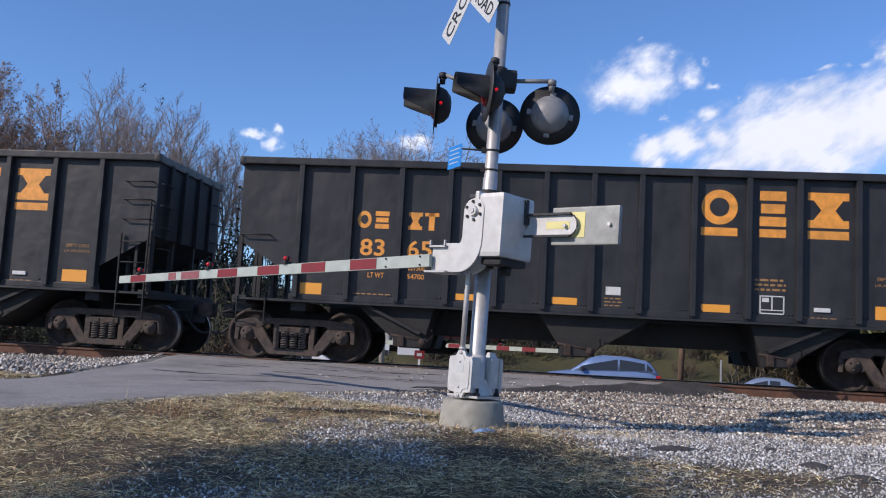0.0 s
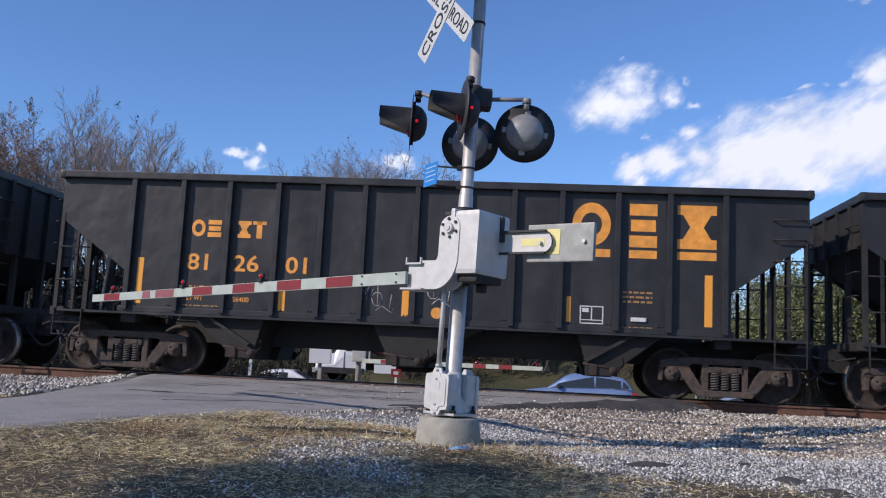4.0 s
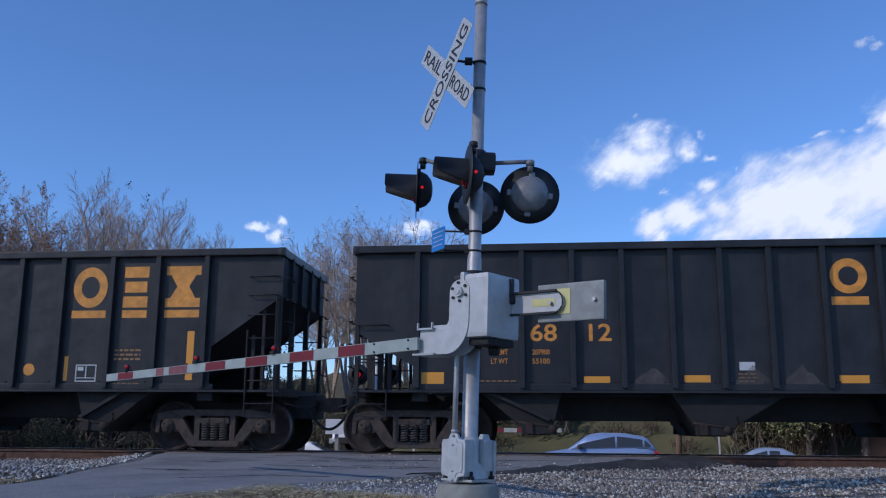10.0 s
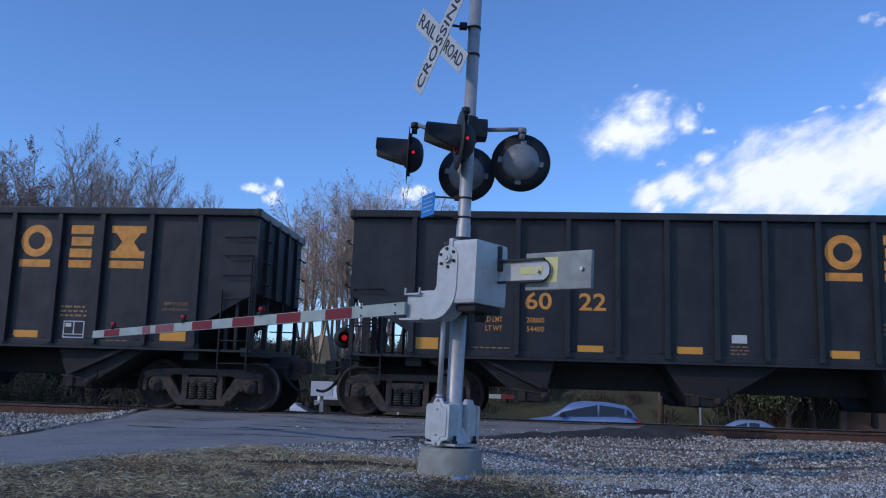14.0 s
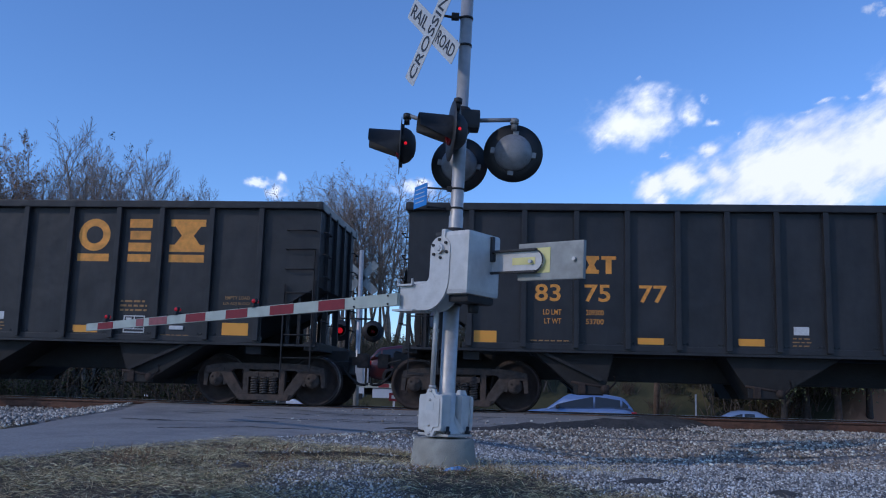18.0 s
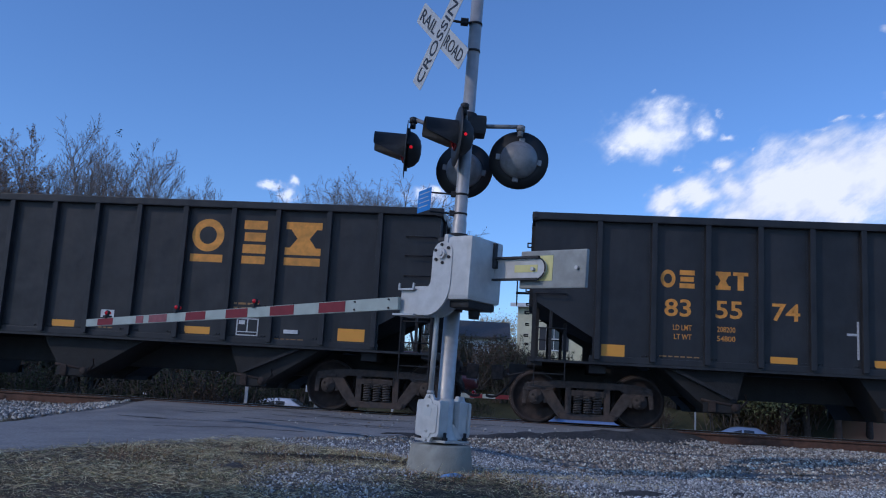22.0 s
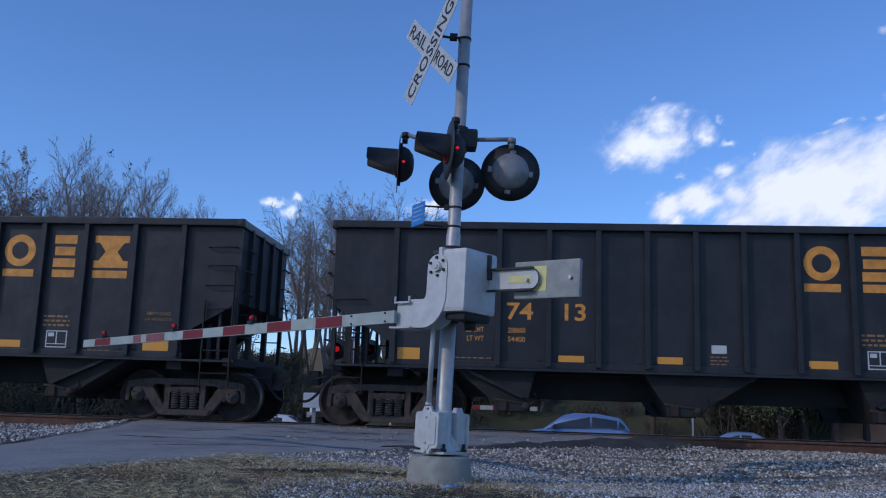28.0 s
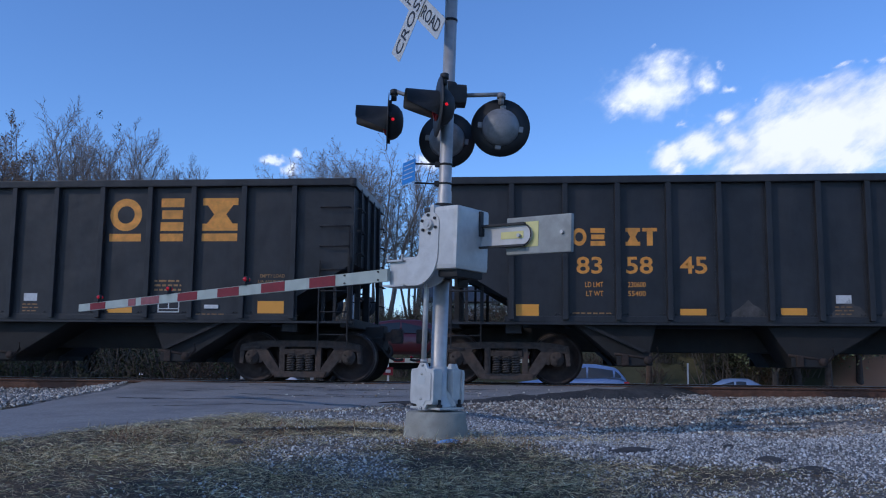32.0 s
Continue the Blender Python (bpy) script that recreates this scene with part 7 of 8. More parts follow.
part("sill", boxed(0.1, 2.0, -0.985, -0.93, 0.42, 0.66, 0.01), M["car_dark"], tk)
part("windscreen", prism(bmesh.new(), [(0.80, 1.30), (1.13, 1.90), (1.10, 1.93), (0.76, 1.32)], -0.75, 0.75), M["glass"], tk)
part("side_window", boxed(1.2, 1.85, -0.965, -0.90, 1.35, 1.82), M["glass"], tk)
part("flat_bed", boxed(2.15, 6.6, -1.1, 1.1, 0.90, 1.02, 0.02), M["plate"], tk, "pale steel deck")
part("chassis_rail", boxed(2.0, 6.3, -0.4, 0.4, 0.62, 0.88), M["car_dark"], tk)
part("tool_box", boxed(2.4, 3.3, -1.05, -0.65, 0.50, 0.88, 0.02), M["white_paint"], tk)
part("head_rack", boxed(2.15, 2.22, -1.05, 1.05, 1.02, 1.9, 0.01), M["galv"], tk)
for x in (0.75, 5.0):
    for s in (-1, 1):
        w_ = part("wheel", lathe(bmesh.new(), [(0.2, -0.12), (0.38, -0.12), (0.40, 0), (0.38, 0.12), (0.2, 0.12)], 20, "y", Matrix.Translation((x, s * 0.82, 0.40))), M["tyre"], tk)
        part("rim", lathe(bmesh.new(), [(0, s * 0.09), (0.2, s * 0.09), (0.24, s * 0.12)], 16, "y", Matrix.Translation((x, s * 0.82, 0.40))), M["alloy"], w_)
M["red_paint"] = material("dark_red_car_paint", (0.07, 0.010, 0.012), 0.3, vary=0.08, bump=0, coat=0.6)
vehicle("pickup", Matrix.Translation((TX + 6.75, TY, ground_z(TX + 3, TY) + 1.0)) @ pose(0, 0, 0, 0, 0, 180), "dark red car standing on the deck of a tow truck", M["red_paint"], "suv")
cab2 = thing("equipment_cabinet", at_bearing(-5.9, 33, 0, -0.85), "white sheet-metal equipment cabinet on a post", "cabinet")
part("case", boxed(-0.39, 0.39, -0.2, 0.2, 1.07, 1.60, 0.02), M["white_paint"], cab2)
part("post", boxed(-0.06, 0.06, -0.06, 0.06, 0.0, 1.07), M["galv"], cab2)

# red marker on a white post
mk = thing("marker_post", at_bearing(-1.1, 29, 0), "small red square marker on a white post", "marker")
part("post", boxed(-0.035, 0.035, -0.02, 0.02, 0.0, 0.95), M["trim_white"], mk)
part("marker_plate", boxed(-0.16, 0.16, -0.035, -0.025, 0.80, 1.06), M["arm_red"], mk)
part("marker_face", boxed(-0.08, 0.08, -0.039, -0.036, 0.88, 0.98), M["sign_white"], mk)

# ---- crossing signal on the far side ----
fx, fy = 26 * math.sin(radians(-3.5)), 26 * math.cos(radians(-3.5))
far_sig = thing("far_crossing_signal", Matrix.Translation((fx, fy, ground_z(fx, fy) - 0.05)), "silver signal mast with red lamps and gate beyond the track", "crossing signal")
FG = ground_z(fx, fy) - 0.05
part("pole", lathe(bmesh.new(), [(0.08, 0), (0.08, 1.4), (0.064, 1.45), (0.064, 5.0)], 16), M["galv"], far_sig)
part("footing", lathe(bmesh.new(), [(0.33, -0.2), (0.28, 0.3), (0, 0.3)], 20), M["concrete"], far_sig)
part("mechanism_case", boxed(-0.2, 0.2, -0.25, 0.2, 1.05, 1.75, 0.04), M["cast_alu"], far_sig)
for dx in (-0.52, 0.42):
    m = Matrix.Translation((dx, -0.25, 2.62))
    d_ = part("background", lathe(bmesh.new(), [(0.305, 0.02), (0.305, 0.0), (0.16, -0.01)], 28, "y", m), M["black_lamp"], far_sig)
    part("lens", lathe(bmesh.new(), [(0.085, -0.012), (0.055, -0.04), (0, -0.05)], 20, "y", m), M["far_red"] if dx < 0 else M["red_dim"], d_, "red lens")
    part("hood", lathe(bmesh.new(), [(0.17, -0.01), (0.165, -0.26), (0.16, -0.26), (0.16, -0.01)], 20, "y", m), M["black_lamp"], d_)
part("lamp_arm", tube(bmesh.new(), [(-0.52, -0.1, 2.98), (0.42, -0.1, 2.98)], 0.025, 8), M["black_lamp"], far_sig)
for ang in (-45, 45):
    m = Matrix.Translation((0, 0.1, 4.2)) @ Matrix.Rotation(radians(ang), 4, "Y")
    part("crossbuck_blade", box(bmesh.new(), -0.61, 0.61, -0.002, 0.002, -0.114, 0.114, 0, m), M["plate"], far_sig, "bare back of a crossbuck blade")
fa = basis(Vector((0.1, -0.2, 0.40 - FG)), -ARM, -ROAD, UP) @ Matrix.Rotation(radians(-0.2), 4, "Y")
farm = part("gate_arm", prism(bmesh.new(), [(0, -0.062), (6.1, -0.05), (6.1, 0.05), (0, 0.062)], -0.02, 0.02, m=fa), M["arm_white"], far_sig, "white and red striped gate arm")
for i in range(6):
    x = 0.75 + i * 0.81
    part("red_stripe", box(bmesh.new(), x, x + 0.405, -0.023, 0.023, -0.052, 0.052, 0, fa), M["arm_red"], farm)
for x in (2.2, 4.1, 5.95):
    part("arm_lamp", lathe(bmesh.new(), [(0, -0.05), (0.035, -0.04), (0.035, 0.04), (0, 0.05)], 12, "y", fa @ Matrix.Translation((x, 0, 0.09))), M["red_dim"], farm)

# ---- utility poles and wires ----
M["pole_wood"] = material("weathered_utility_pole", (0.16, 0.105, 0.07), 0.9, vary=0.3, scale=6, bump=0.4)


def utility_pole(az, dist, top, lamp):
    x, y = dist * math.sin(radians(az)), dist * math.cos(radians(az))
    g = ground_z(x, y)
    ob = thing("utility_pole", Matrix.Translation((x, y, g - 0.2)) @ pose(0, 0, 0, 0, 1.6, 0), "weathered wooden utility pole with wires", "utility pole", "utility poles")
    h = top - g + 0.2
    part("pole", lathe(bmesh.new(), [(0.15, 0), (0.11, h), (0, h)], 14), M["pole_wood"], ob)
    if lamp:
        part("lamp_arm", tube(bmesh.new(), [(0.1, -0.05, h - 1.75), (0.42, -0.15, h - 0.75), (0.55, -0.2, h - 0.42)], 0.028, 6), M["galv"], ob)
        lamp_head = part("street_lamp", lathe(bmesh.new(), [(0.05, 0.16), (0.10, 0.14), (0.17, 0.04), (0.18, 0.0), (0.16, -0.02)], 14, m=Matrix.Translation((0.68, -0.2, h - 0.40))), M["cast_alu"], ob, "grey dusk lamp with a glass bowl")
        part("bowl", lathe(bmesh.new(), [(0.155, -0.02), (0.14, -0.09), (0.08, -0.14), (0, -0.155)], 14, m=Matrix.Translation((0.68, -0.2, h - 0.40))), M["trim_white"], lamp_head)
        part("insulator", lathe(bmesh.new(), [(0.05, 0), (0.07, 0.04), (0.05, 0.12), (0, 0.14)], 10, m=Matrix.Translation((0.2, 0, h - 0.25))), M["black_lamp"], ob)
    return Vector((x, y, top))


pa = utility_pole(15.2, 43, 7.2, True) + Vector((0.25, 0, 0))
pb = utility_pole(-36, 60, 9.0, False)
bm = bmesh.new()
for dz in (-0.2,):
    tube(bm, [pa.lerp(Vector((34, 52, 8.0)), i / 12) + Vector((0, 0, dz - 1.0 * math.sin(math.pi * i / 12))) for i in range(13)], 0.012, 4)
wire = tagged(part("wire", bm, M["black_lamp"]), "thin sagging black overhead wire", "wire")
pst = thing("steel_post", at_bearing(-12.0, 30, 0), "thin grey steel post beyond the track", "post")
part("post", boxed(-0.035, 0.035, -0.035, 0.035, 0, 1.75), M["galv"], pst)
pst2 = thing("steel_post", at_bearing(-10.2, 27, 0), "thin white steel post beyond the track", "post")
part("post", boxed(-0.04, 0.04, -0.04, 0.04, 0, 1.6), M["trim_white"], pst2)

pst3 = thing("steel_post", at_bearing(17.6, 40.5, 0), "thin grey steel post beyond the track", "post")
part("post", boxed(-0.03, 0.03, -0.03, 0.03, 0, 2.1), M["galv"], pst3)


# ---- stones, straw and litter on the near ground ----
def shade_ramp(name, stops, rough=0.9, bump=0.0, scale=30.0):
    """A surface whose tone differs from piece to piece."""
    m = bpy.data.materials.new(name)
    m.use_nodes = True
    n, l = m.node_tree.nodes, m.node_tree.links
    b = n["Principled BSDF"]
    g = n.new("ShaderNodeNewGeometry")
    r = n.new("ShaderNodeValToRGB")
    while len(r.color_ramp.elements) < len(stops):
        r.color_ramp.elements.new(0.5)
    for e, (p, c) in zip(r.color_ramp.elements, stops):
        e.position, e.color = p, (*c, 1)
    l.new(g.outputs["Random Per Island"], r.inputs["Fac"])
    tc, nz, mr, mu = n.new("ShaderNodeTexCoord"), n.new("ShaderNodeTexNoise"), n.new("ShaderNodeMapRange"), n.new("ShaderNodeVectorMath")
    nz.inputs["Scale"].default_value, nz.inputs["Detail"].default_value = scale, 5.0
    l.new(tc.outputs["Object"], nz.inputs["Vector"])
    mr.inputs["From Min"].default_value, mr.inputs["From Max"].default_value = 0.3, 0.7
    mr.inputs["To Min"].default_value, mr.inputs["To Max"].default_value = 0.7, 1.3
    l.new(nz.outputs["Fac"], mr.inputs["Value"])
    mu.operation = "SCALE"
    l.new(r.outputs["Color"], mu.inputs[0])
    l.new(mr.outputs[0], mu.inputs["Scale"])
    l.new(mu.outputs[0], b.inputs["Base Color"])
    b.inputs["Roughness"].default_value = rough
    return m


M["gravel"] = shade_ramp("crushed_limestone", [(0.0, (0.124, 0.118, 0.112)), (0.4, (0.362, 0.352, 0.33)), (0.8, (0.659, 0.635, 0.585)), (1.0, (0.85, 0.85, 0.85))], 0.9, 0.2, 40)
M["ballast"] = shade_ramp("grey_ballast_stone", [(0.0, (0.152, 0.136, 0.122)), (0.5, (0.396, 0.365, 0.319)), (1.0, (0.76, 0.699, 0.608))], 0.9, 0.2, 30)
M["dirty_gravel"] = shade_ramp("dusty_brown_gravel", [(0.0, (0.125, 0.101, 0.0792)), (0.45, (0.32, 0.267, 0.209)), (0.8, (0.583, 0.506, 0.409)), (1.0, (0.85, 0.85, 0.722))], 0.9, 0.2, 40)
M["straw"] = shade_ramp("dry_straw_grass", [(0.0, (0.139, 0.0924, 0.0462)), (0.3, (0.508, 0.399, 0.191)), (0.65, (0.809, 0.624, 0.335)), (0.97, (0.85, 0.797, 0.497)), (1.0, (0.139, 0.185, 0.0578))], 0.7)
M["thatch"] = shade_ramp("grey_dead_thatch", [(0.0, (0.158, 0.112, 0.0739)), (0.35, (0.448, 0.304, 0.179)), (0.78, (0.85, 0.773, 0.448)), (0.86, (0.269, 0.292, 0.112)), (1.0, (0.158, 0.223, 0.0785))], 0.85)
rng = np.random.default_rng(4)
CHIP_V = np.array([(-1, -1, -1), (1, -1, -1), (1, 1, -1), (-1, 1, -1), (-1, -1, 1), (1, -1, 1), (1, 1, 1), (-1, 1, 1)]) * 0.62
CHIP_F = np.array([(0, 2, 1), (0, 3, 2), (4, 5, 6), (4, 6, 7), (0, 1, 5), (0, 5, 4), (1, 2, 6), (1, 6, 5), (2, 3, 7), (2, 7, 6), (3, 0, 4), (3, 4, 7)])


def quick_mesh(name, verts, faces, mat):
    """verts: n x 3, faces: m x k, all of one size."""
    me = bpy.data.meshes.new(name)
    k = faces.shape[1]
    me.vertices.add(len(verts))
    me.vertices.foreach_set("co", verts.astype(np.float32).ravel())
    me.loops.add(faces.size)
    me.loops.foreach_set("vertex_index", faces.astype(np.int32).ravel())
    me.polygons.add(len(faces))
    me.polygons.foreach_set("loop_start", np.arange(0, faces.size, k, dtype=np.int32))
    me.update(calc_edges=True)
    me.materials.append(mat)
    return new(name, me)


def turn_matrices(n, tilt):
    a, b, c = rng.uniform(0, 6.283, n), rng.normal(0, tilt, n), rng.normal(0, tilt, n)
    ca, sa, cb, sb, cc, sc = np.cos(a), np.sin(a), np.cos(b), np.sin(b), np.cos(c), np.sin(c)
    return np.stack([np.stack([ca * cb, ca * sb * sc - sa * cc, ca * sb * cc + sa * sc], -1), np.stack([sa * cb, sa * sb * sc + ca * cc, sa * sb * cc - ca * sc], -1), np.stack([-sb, cb * sc, cb * cc], -1)], -2)


def scatter_stones(name, pts, lo, hi, mat, label):
    n = len(pts)
    size = lo + (hi - lo) * rng.beta(1.6, 3.2, n)
    shape = CHIP_V[None] * rng.uniform(0.35, 1.35, (n, 8, 3)) * np.stack([rng.uniform(0.8, 1.3, n), rng.uniform(0.6, 1.0, n), rng.uniform(0.45, 0.8, n)], -1)[:, None, :]
    v = np.einsum("nij,nkj->nki", turn_matrices(n, 0.6), shape) * (size / 2)[:, None, None]
    v += (pts + np.array([0, 0, 0.2])[None] * size[:, None])[:, None, :]
    f = CHIP_F[None] + (np.arange(n) * 8)[:, None, None]
    return tagged(quick_mesh(name, v.reshape(-1, 3), f.reshape(-1, 3), mat), label, "gravel", kind="stuff")


def sample(n, s0, s1, d0, d1, keep):
    out = []
    ss, dd, uu = rng.uniform(s0, s1, n), rng.uniform(d0, d1, n), rng.uniform(0, 1, n)
    for s, d, q in zip(ss, dd, uu):
        p = on_track(s, d, 0)
        if keep(s, d, p.x, p.y) > q:
            out.append((p.x, p.y, ground_z(p.x, p.y)))
    return np.array(out)


def keep_gravel(s, d, x, y):
    a, b = road_edges(d)
    if a - 0.05 < s < b + (0.02 if q_edge(x, y) else -0.12):
        return 0.03 if d > 13 else 0.0
    if (x - MAST.x) ** 2 + (y - MAST.y) ** 2 < 0.1:
        return 0.0
    bare = noise.noise(Vector((x * 0.6, y * 0.9, 71))) + 0.6 * noise.noise(Vector((x * 1.9, y * 1.9, 73)))
    return cover(x, y)[0] * (0.5 if bare > 0.28 else 1.0)


def q_edge(x, y):
    return noise.noise(Vector((x * 3, y * 3, 1))) > 0


pts = np.concatenate([sample(98000, -3.8, 12.5, 7.0, 16.1, keep_gravel), sample(50000, -3.2, 4.5, 4.6, 10.5, keep_gravel)])
def worn_path(p):
    """The paler, finer gravel of a worn path past the footing, against the coarse brown gravel behind."""
    s, d = to_track(p[0], p[1])
    return d < 10.9 - 0.42 * max(-1.0, s) + 0.9 * noise.noise(Vector((p[0] * 0.7, p[1] * 0.7, 11))) + 0.25 * rng.normal()


light = np.array([worn_path(p) for p in pts])
scatter_stones("gravel", pts[light], 0.013, 0.046, M["gravel"], "loose pale grey crushed limestone gravel beside the track")
scatter_stones("brown_gravel", pts[~light], 0.016, 0.078, M["dirty_gravel"], "dusty brown gravel beside the track")


def keep_ballast(s, d, x, y):
    a, b = road_edges(d)
    if s > a - 0.05:
        return 0.0
    return 1.0 if d > 11.0 + 0.4 * noise.noise(Vector((x, y, 2))) else 0.15


scatter_stones("ballast", sample(15000, -19.0, -6.0, 10.2, 16.1, keep_ballast), 0.035, 0.10, M["ballast"], "coarse grey track ballast banked up to the rail")
scatter_stones("ballast", sample(3500, 2.6, 13.0, 15.2, 16.25, lambda s, d, x, y: 1.0), 0.04, 0.10, M["ballast"], "coarse grey ballast along the rail")


PATCHES = [(2.05, 7.9, 1.15, 0.28, 0.15), (3.05, 7.35, 0.5, 0.2, 0.3), (3.2, 6.95, 0.6, 0.22, 0.2), (3.8, 8.75, 0.45, 0.2, 0.1), (2.9, 8.05, 0.4, 0.18, -0.2), (-1.55, 8.55, 0.5, 0.2, 0.3)]


# flattened dark crumbs of old asphalt lying in the gravel
def crumb(x, y, length, width, turn, seed):
    bm = bmesh.new()
    rows = []
    for i in range(15):
        u = i / 14 * 2 - 1
        row = []
        for j in range(7):
            v = j / 6 * 2 - 1
            px, py = u * length / 2, v * width / 2 * math.sqrt(max(0.02, 1 - u * u)) * (1 + 0.5 * noise.noise(Vector((u * 2, seed, 0))))
            qx, qy = x + px * math.cos(turn) - py * math.sin(turn), y + px * math.sin(turn) + py * math.cos(turn)
            lift = max(0.0, 1 - u * u - v * v * 0.6) * (0.035 + 0.03 * noise.noise(Vector((qx * 6, qy * 6, seed))))
            row.append(bm.verts.new((qx, qy, ground_z(qx, qy) + lift - 0.01)))
        rows.append(row)
    for p, q in zip(rows, rows[1:]):
        for j in range(6):
            bm.faces.new((p[j], q[j], q[j + 1], p[j + 1])).smooth = True
    return tagged(part("asphalt_patch", bm, M["asphalt_edge"]), "flattened dark patch of old asphalt in the gravel", "asphalt patch", "old asphalt in the gravel")


M["blue_splash"] = material("pale_blue_marking_paint", (0.20, 0.36, 0.60), 0.7, vary=0.4, scale=30, bump=0.5, bump_scale=60)
splash = crumb(0.42, 8.38, 0.34, 0.13, 0.1, 9.5)
splash.data.materials[0] = M["blue_splash"]
splash.name = "paint_splash"
tagged(splash, "pale blue marking paint sprayed on the gravel", "paint mark")
for n_, (x, y, ln, w, a) in enumerate(PATCHES):
    crumb(x, y, ln, w, a, n_ + 0.5)


def scatter_blades(name, pts, lo, hi, wide, lie, loose, pile, mat, label):
    """Bent blades, each two quads; lie and loose: how far they stand up; pile: depth of the mat."""
    n = len(pts)
    a = np.array([3.4 * noise.noise(Vector((p[0] * 0.7, p[1] * 0.7, 51))) + 1.2 * noise.noise(Vector((p[0] * 3, p[1] * 3, 53))) for p in pts]) + rng.normal(0, 0.9, n) + math.pi * rng.integers(0, 2, n)
    ln = rng.uniform(lo, hi, n)
    el = np.abs(rng.normal(lie, loose, n))
    d0 = np.stack([np.cos(a) * np.cos(el), np.sin(a) * np.cos(el), np.sin(el)], -1)
    a2 = a + rng.normal(0, 0.35, n)
    el2 = el - rng.uniform(0.0, 0.5, n)
    d1 = np.stack([np.cos(a2) * np.cos(el2), np.sin(a2) * np.cos(el2), np.sin(el2)], -1)
    w = np.stack([-np.sin(a), np.cos(a), rng.normal(0, 0.5, n)], -1) * (wide * rng.uniform(0.5, 1.5, n))[:, None]
    up = np.array([max(0.0, 0.5 + 0.9 * noise.noise(Vector((p[0] * 1.6, p[1] * 1.6, 57)))) for p in pts])
    base = pts + np.stack([np.zeros(n), np.zeros(n), 0.004 + rng.uniform(0, 1, n) * pile * up], -1)
    mid = base + d0 * (ln * 0.5)[:, None]
    tip = mid + d1 * (ln * 0.5)[:, None]
    tip[:, 2] = np.maximum(tip[:, 2], pts[:, 2] + 0.004)
    v = np.stack([base - w, base + w, mid + w, mid - w, tip + w * 0.3, tip - w * 0.3], 1).reshape(-1, 3)
    i = (np.arange(n) * 6)[:, None]
    f = np.concatenate([i + np.array([[0, 1, 2, 3]]), i + np.array([[3, 2, 4, 5]])], 0)
    return tagged(quick_mesh(name, v, f, mat), label, "grass", kind="stuff")


def keep_grass(s, d, x, y):
    if on_road(x, y) or (x - MAST.x) ** 2 + (y - MAST.y) ** 2 < 0.12:
        return 0.0
    return max(0.0, 1.0 - cover(x, y)[0] * 1.02)


def keep_tuft(s, d, x, y):
    t = noise.noise(Vector((x * 0.8, y * 0.8, 31))) + 0.5 * noise.noise(Vector((x * 2.3, y * 2.3, 33)))
    return keep_grass(s, d, x, y) * min(1.0, max(0.22, 0.6 + 1.5 * t)) * min(1.0, max(0.12, 1.15 - 0.3 * s))


scatter_blades("thatch", sample(95000, -8.5, 5.5, 4.4, 11.2, keep_grass), 0.025, 0.09, 0.0013, 0.05, 0.3, 0.025, M["thatch"], "matted brown dead grass thatch")
scatter_blades("straw_grass", sample(225000, -8.5, 5.5, 4.4, 11.2, keep_tuft), 0.03, 0.12, 0.0014, 0.08, 0.28, 0.05, M["straw"], "dry straw-coloured cut grass lying in swaths")
scatter_blades("straw_tufts", sample(9000, -9.0, 6.5, 3.9, 9.6, keep_tuft), 0.05, 0.13, 0.0016, 0.5, 0.4, 0.02, M["straw"], "short dry grass stubble")
fringe = sample(7000, -3.2, 1.4, 8.0, 9.6, lambda s, d, x, y: 0.0 if on_road(x, y) or (x - MAST.x) ** 2 + (y - MAST.y) ** 2 < 0.11 else max(0.0, 0.75 - 1.1 * abs(d - 8.85) - 0.12 * abs(s + 0.9)))
scatter_blades("straw_fringe", fringe, 0.06, 0.16, 0.0018, 0.35, 0.3, 0.03, M["straw"], "pale dry grass tufts beside the footing")

def keep_green(s, d, x, y):
    return keep_grass(s, d, x, y) if noise.noise(Vector((x * 0.9, y * 0.9, 81))) > 0.22 else 0.0


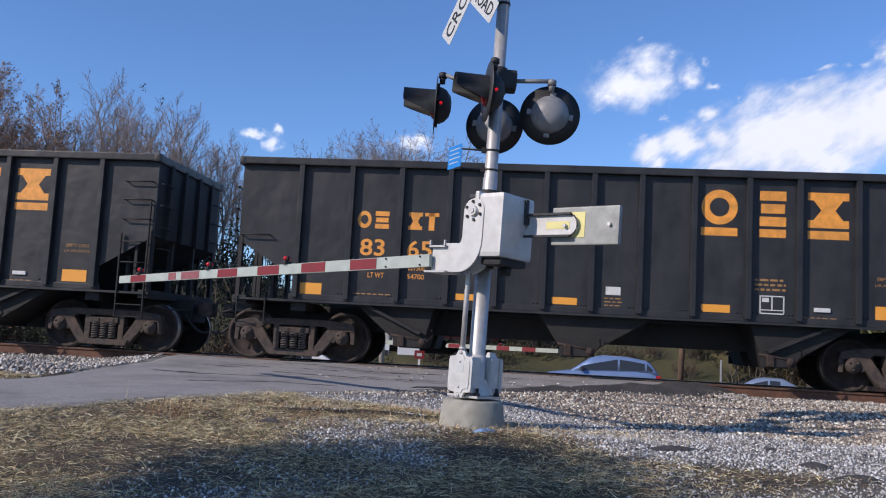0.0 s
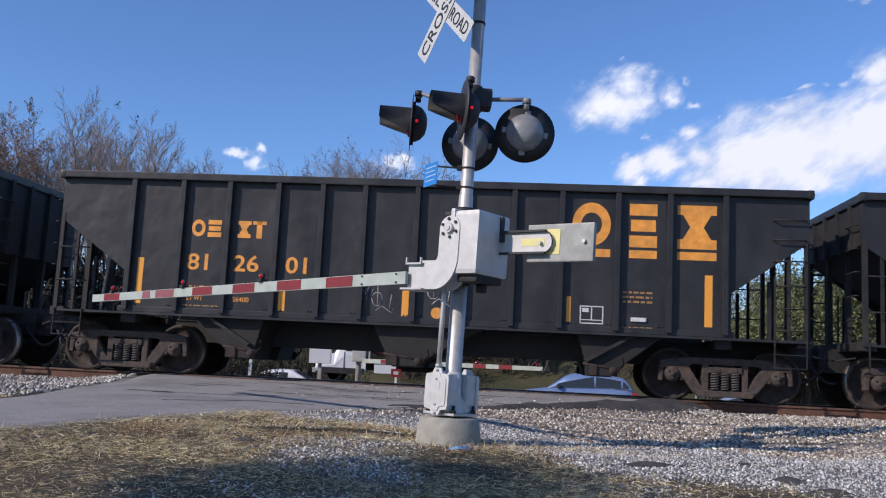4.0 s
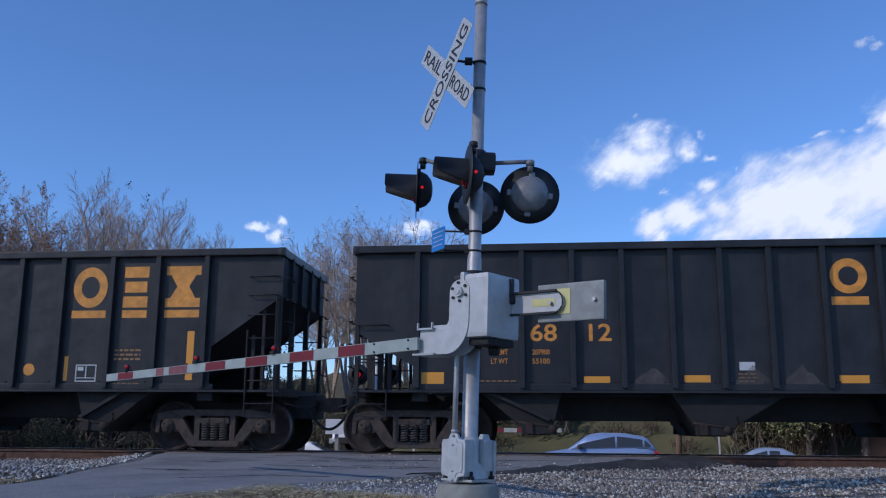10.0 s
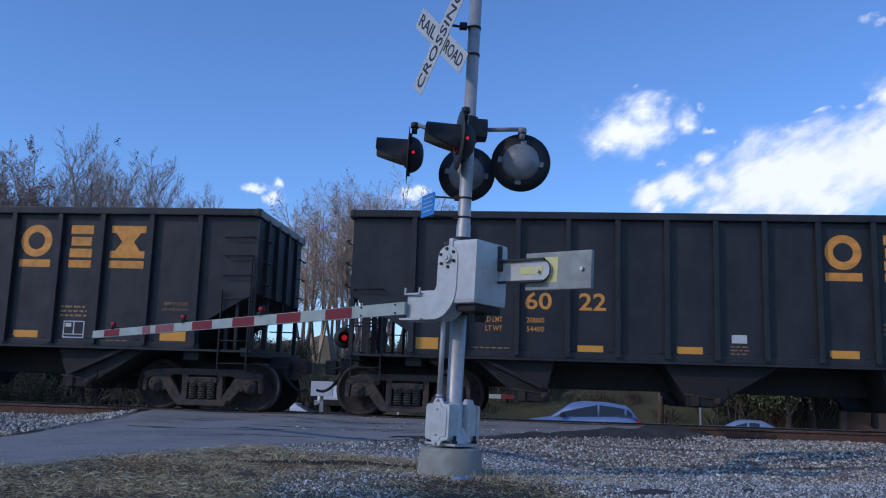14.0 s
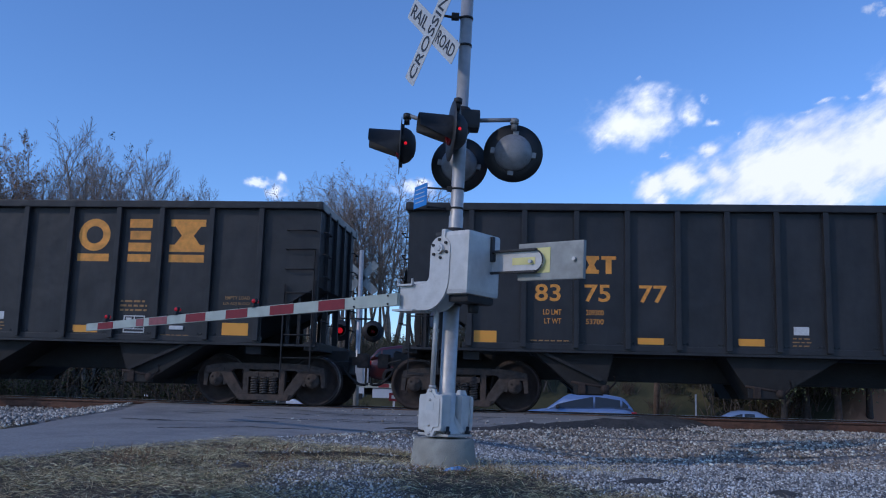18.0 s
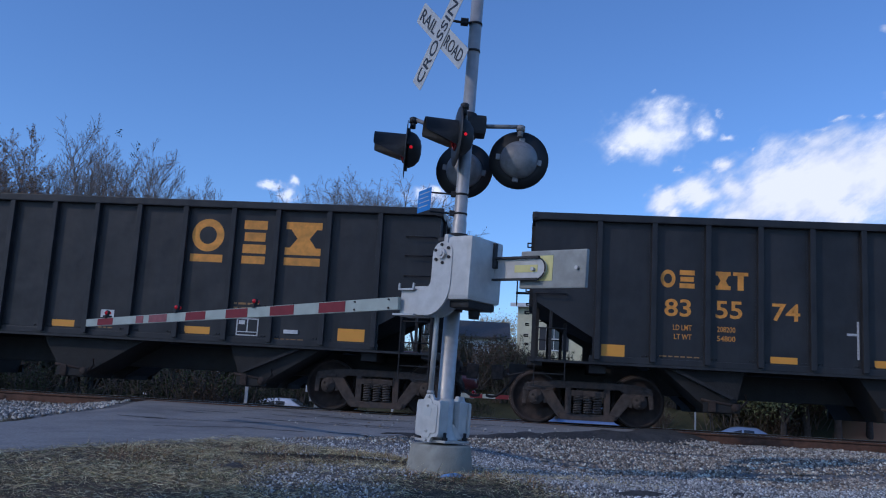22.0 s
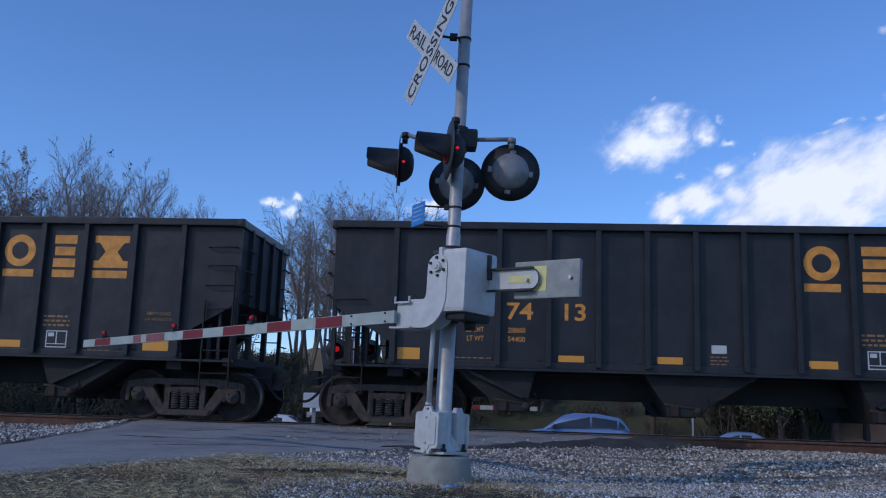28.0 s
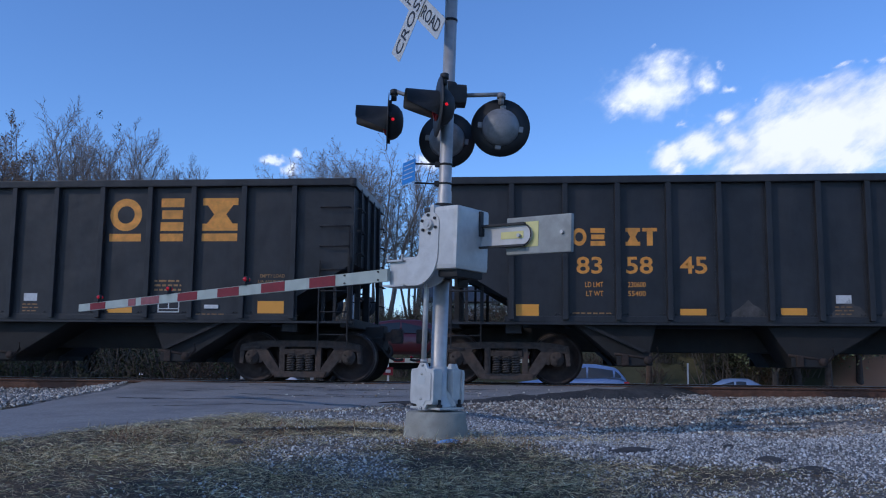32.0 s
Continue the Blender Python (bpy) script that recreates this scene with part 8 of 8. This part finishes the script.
M["green_grass"] = shade_ramp("dull_green_grass", [(0.0, (0.05, 0.07, 0.025)), (0.6, (0.10, 0.125, 0.045)), (1.0, (0.19, 0.18, 0.075))], 0.75)
scatter_blades("green_grass", sample(16000, -9.0, 5.0, 3.9, 9.8, keep_green), 0.03, 0.10, 0.0018, 0.55, 0.35, 0.02, M["green_grass"], "short dull green grass growing through the straw")
scatter_blades("russet_weeds", sample(5000, -4.0, 2.5, 8.0, 9.4, lambda s, d, x, y: keep_grass(s, d, x, y) * (0.9 if noise.noise(Vector((x * 1.3, y * 1.3, 91))) > 0.05 else 0.1)), 0.04, 0.12, 0.0022, 0.7, 0.35, 0.02, M["brown_leaf"], "low russet dead weeds beside the footing")

# a small unseen tree, added out of view so its crown shades part of the verge
rnd = random.Random(77)
tv, tf, bv, bf, lv, lf = [], [], [], [], [], []
stick(tv, tf, Vector((0, 0, 0)), Vector((0.1, 0.1, 5.4)), 0.13, 0.07, 9)
for i in range(60):
    c = Vector((rnd.gauss(0, 1), rnd.gauss(0, 1), rnd.gauss(0, 1))).normalized() * rnd.uniform(0.5, 1.0) ** 0.5
    tip = Vector((c.x * 1.3, c.y * 1.75, 6.6 + c.z * 0.95))
    stick(bv, bf, Vector((0.1, 0.1, 5.3)), tip, 0.03, 0.008, 4)
    for _ in range(110):
        leafy(lv, lf, tip + Vector((rnd.gauss(0, 0.32), rnd.gauss(0, 0.32), rnd.gauss(0, 0.25))), 0.095, rnd, 1)
put_tree((mesh_from("trunk", tv, tf, M["bark"], True), mesh_from("crown", bv, bf, M["twig"]), mesh_from("foliage", lv, lf, M["olive_leaf"])), -9.5, 0.7, 0.0, 1.0, "unseen olive-leaved tree beside the road, added to shade the verge", "")


# ---- what moves ----
def motions():
    times = [i * 0.5 for i in range(65)]
    for ob, s in zip(TRAIN, OFFSETS):
        walk(ob, [(t, Matrix.Translation(on_track(s + rolled(t), TRACK, 0)) @ pose(0, 0, 0, 0, 0, TRACK_TURN)) for t in times])
    for ob, az, at in CLOUDS:
        walk(ob, [(t, at(az + 0.112 * (t - 12))) for t in range(0, 33, 4)])
    walk(VEIL, [(t, Matrix.Translation(VEIL_AT + WIND * t)) for t in range(0, 33, 4)])
    fine = [i * 0.1 for i in range(321)]
    for w, dx in WHEELSETS:
        walk(w, [(t, pose(dx, 0, 0.457, 0, math.degrees(rolled(t) / 0.457), 0)) for t in fine])


motions()
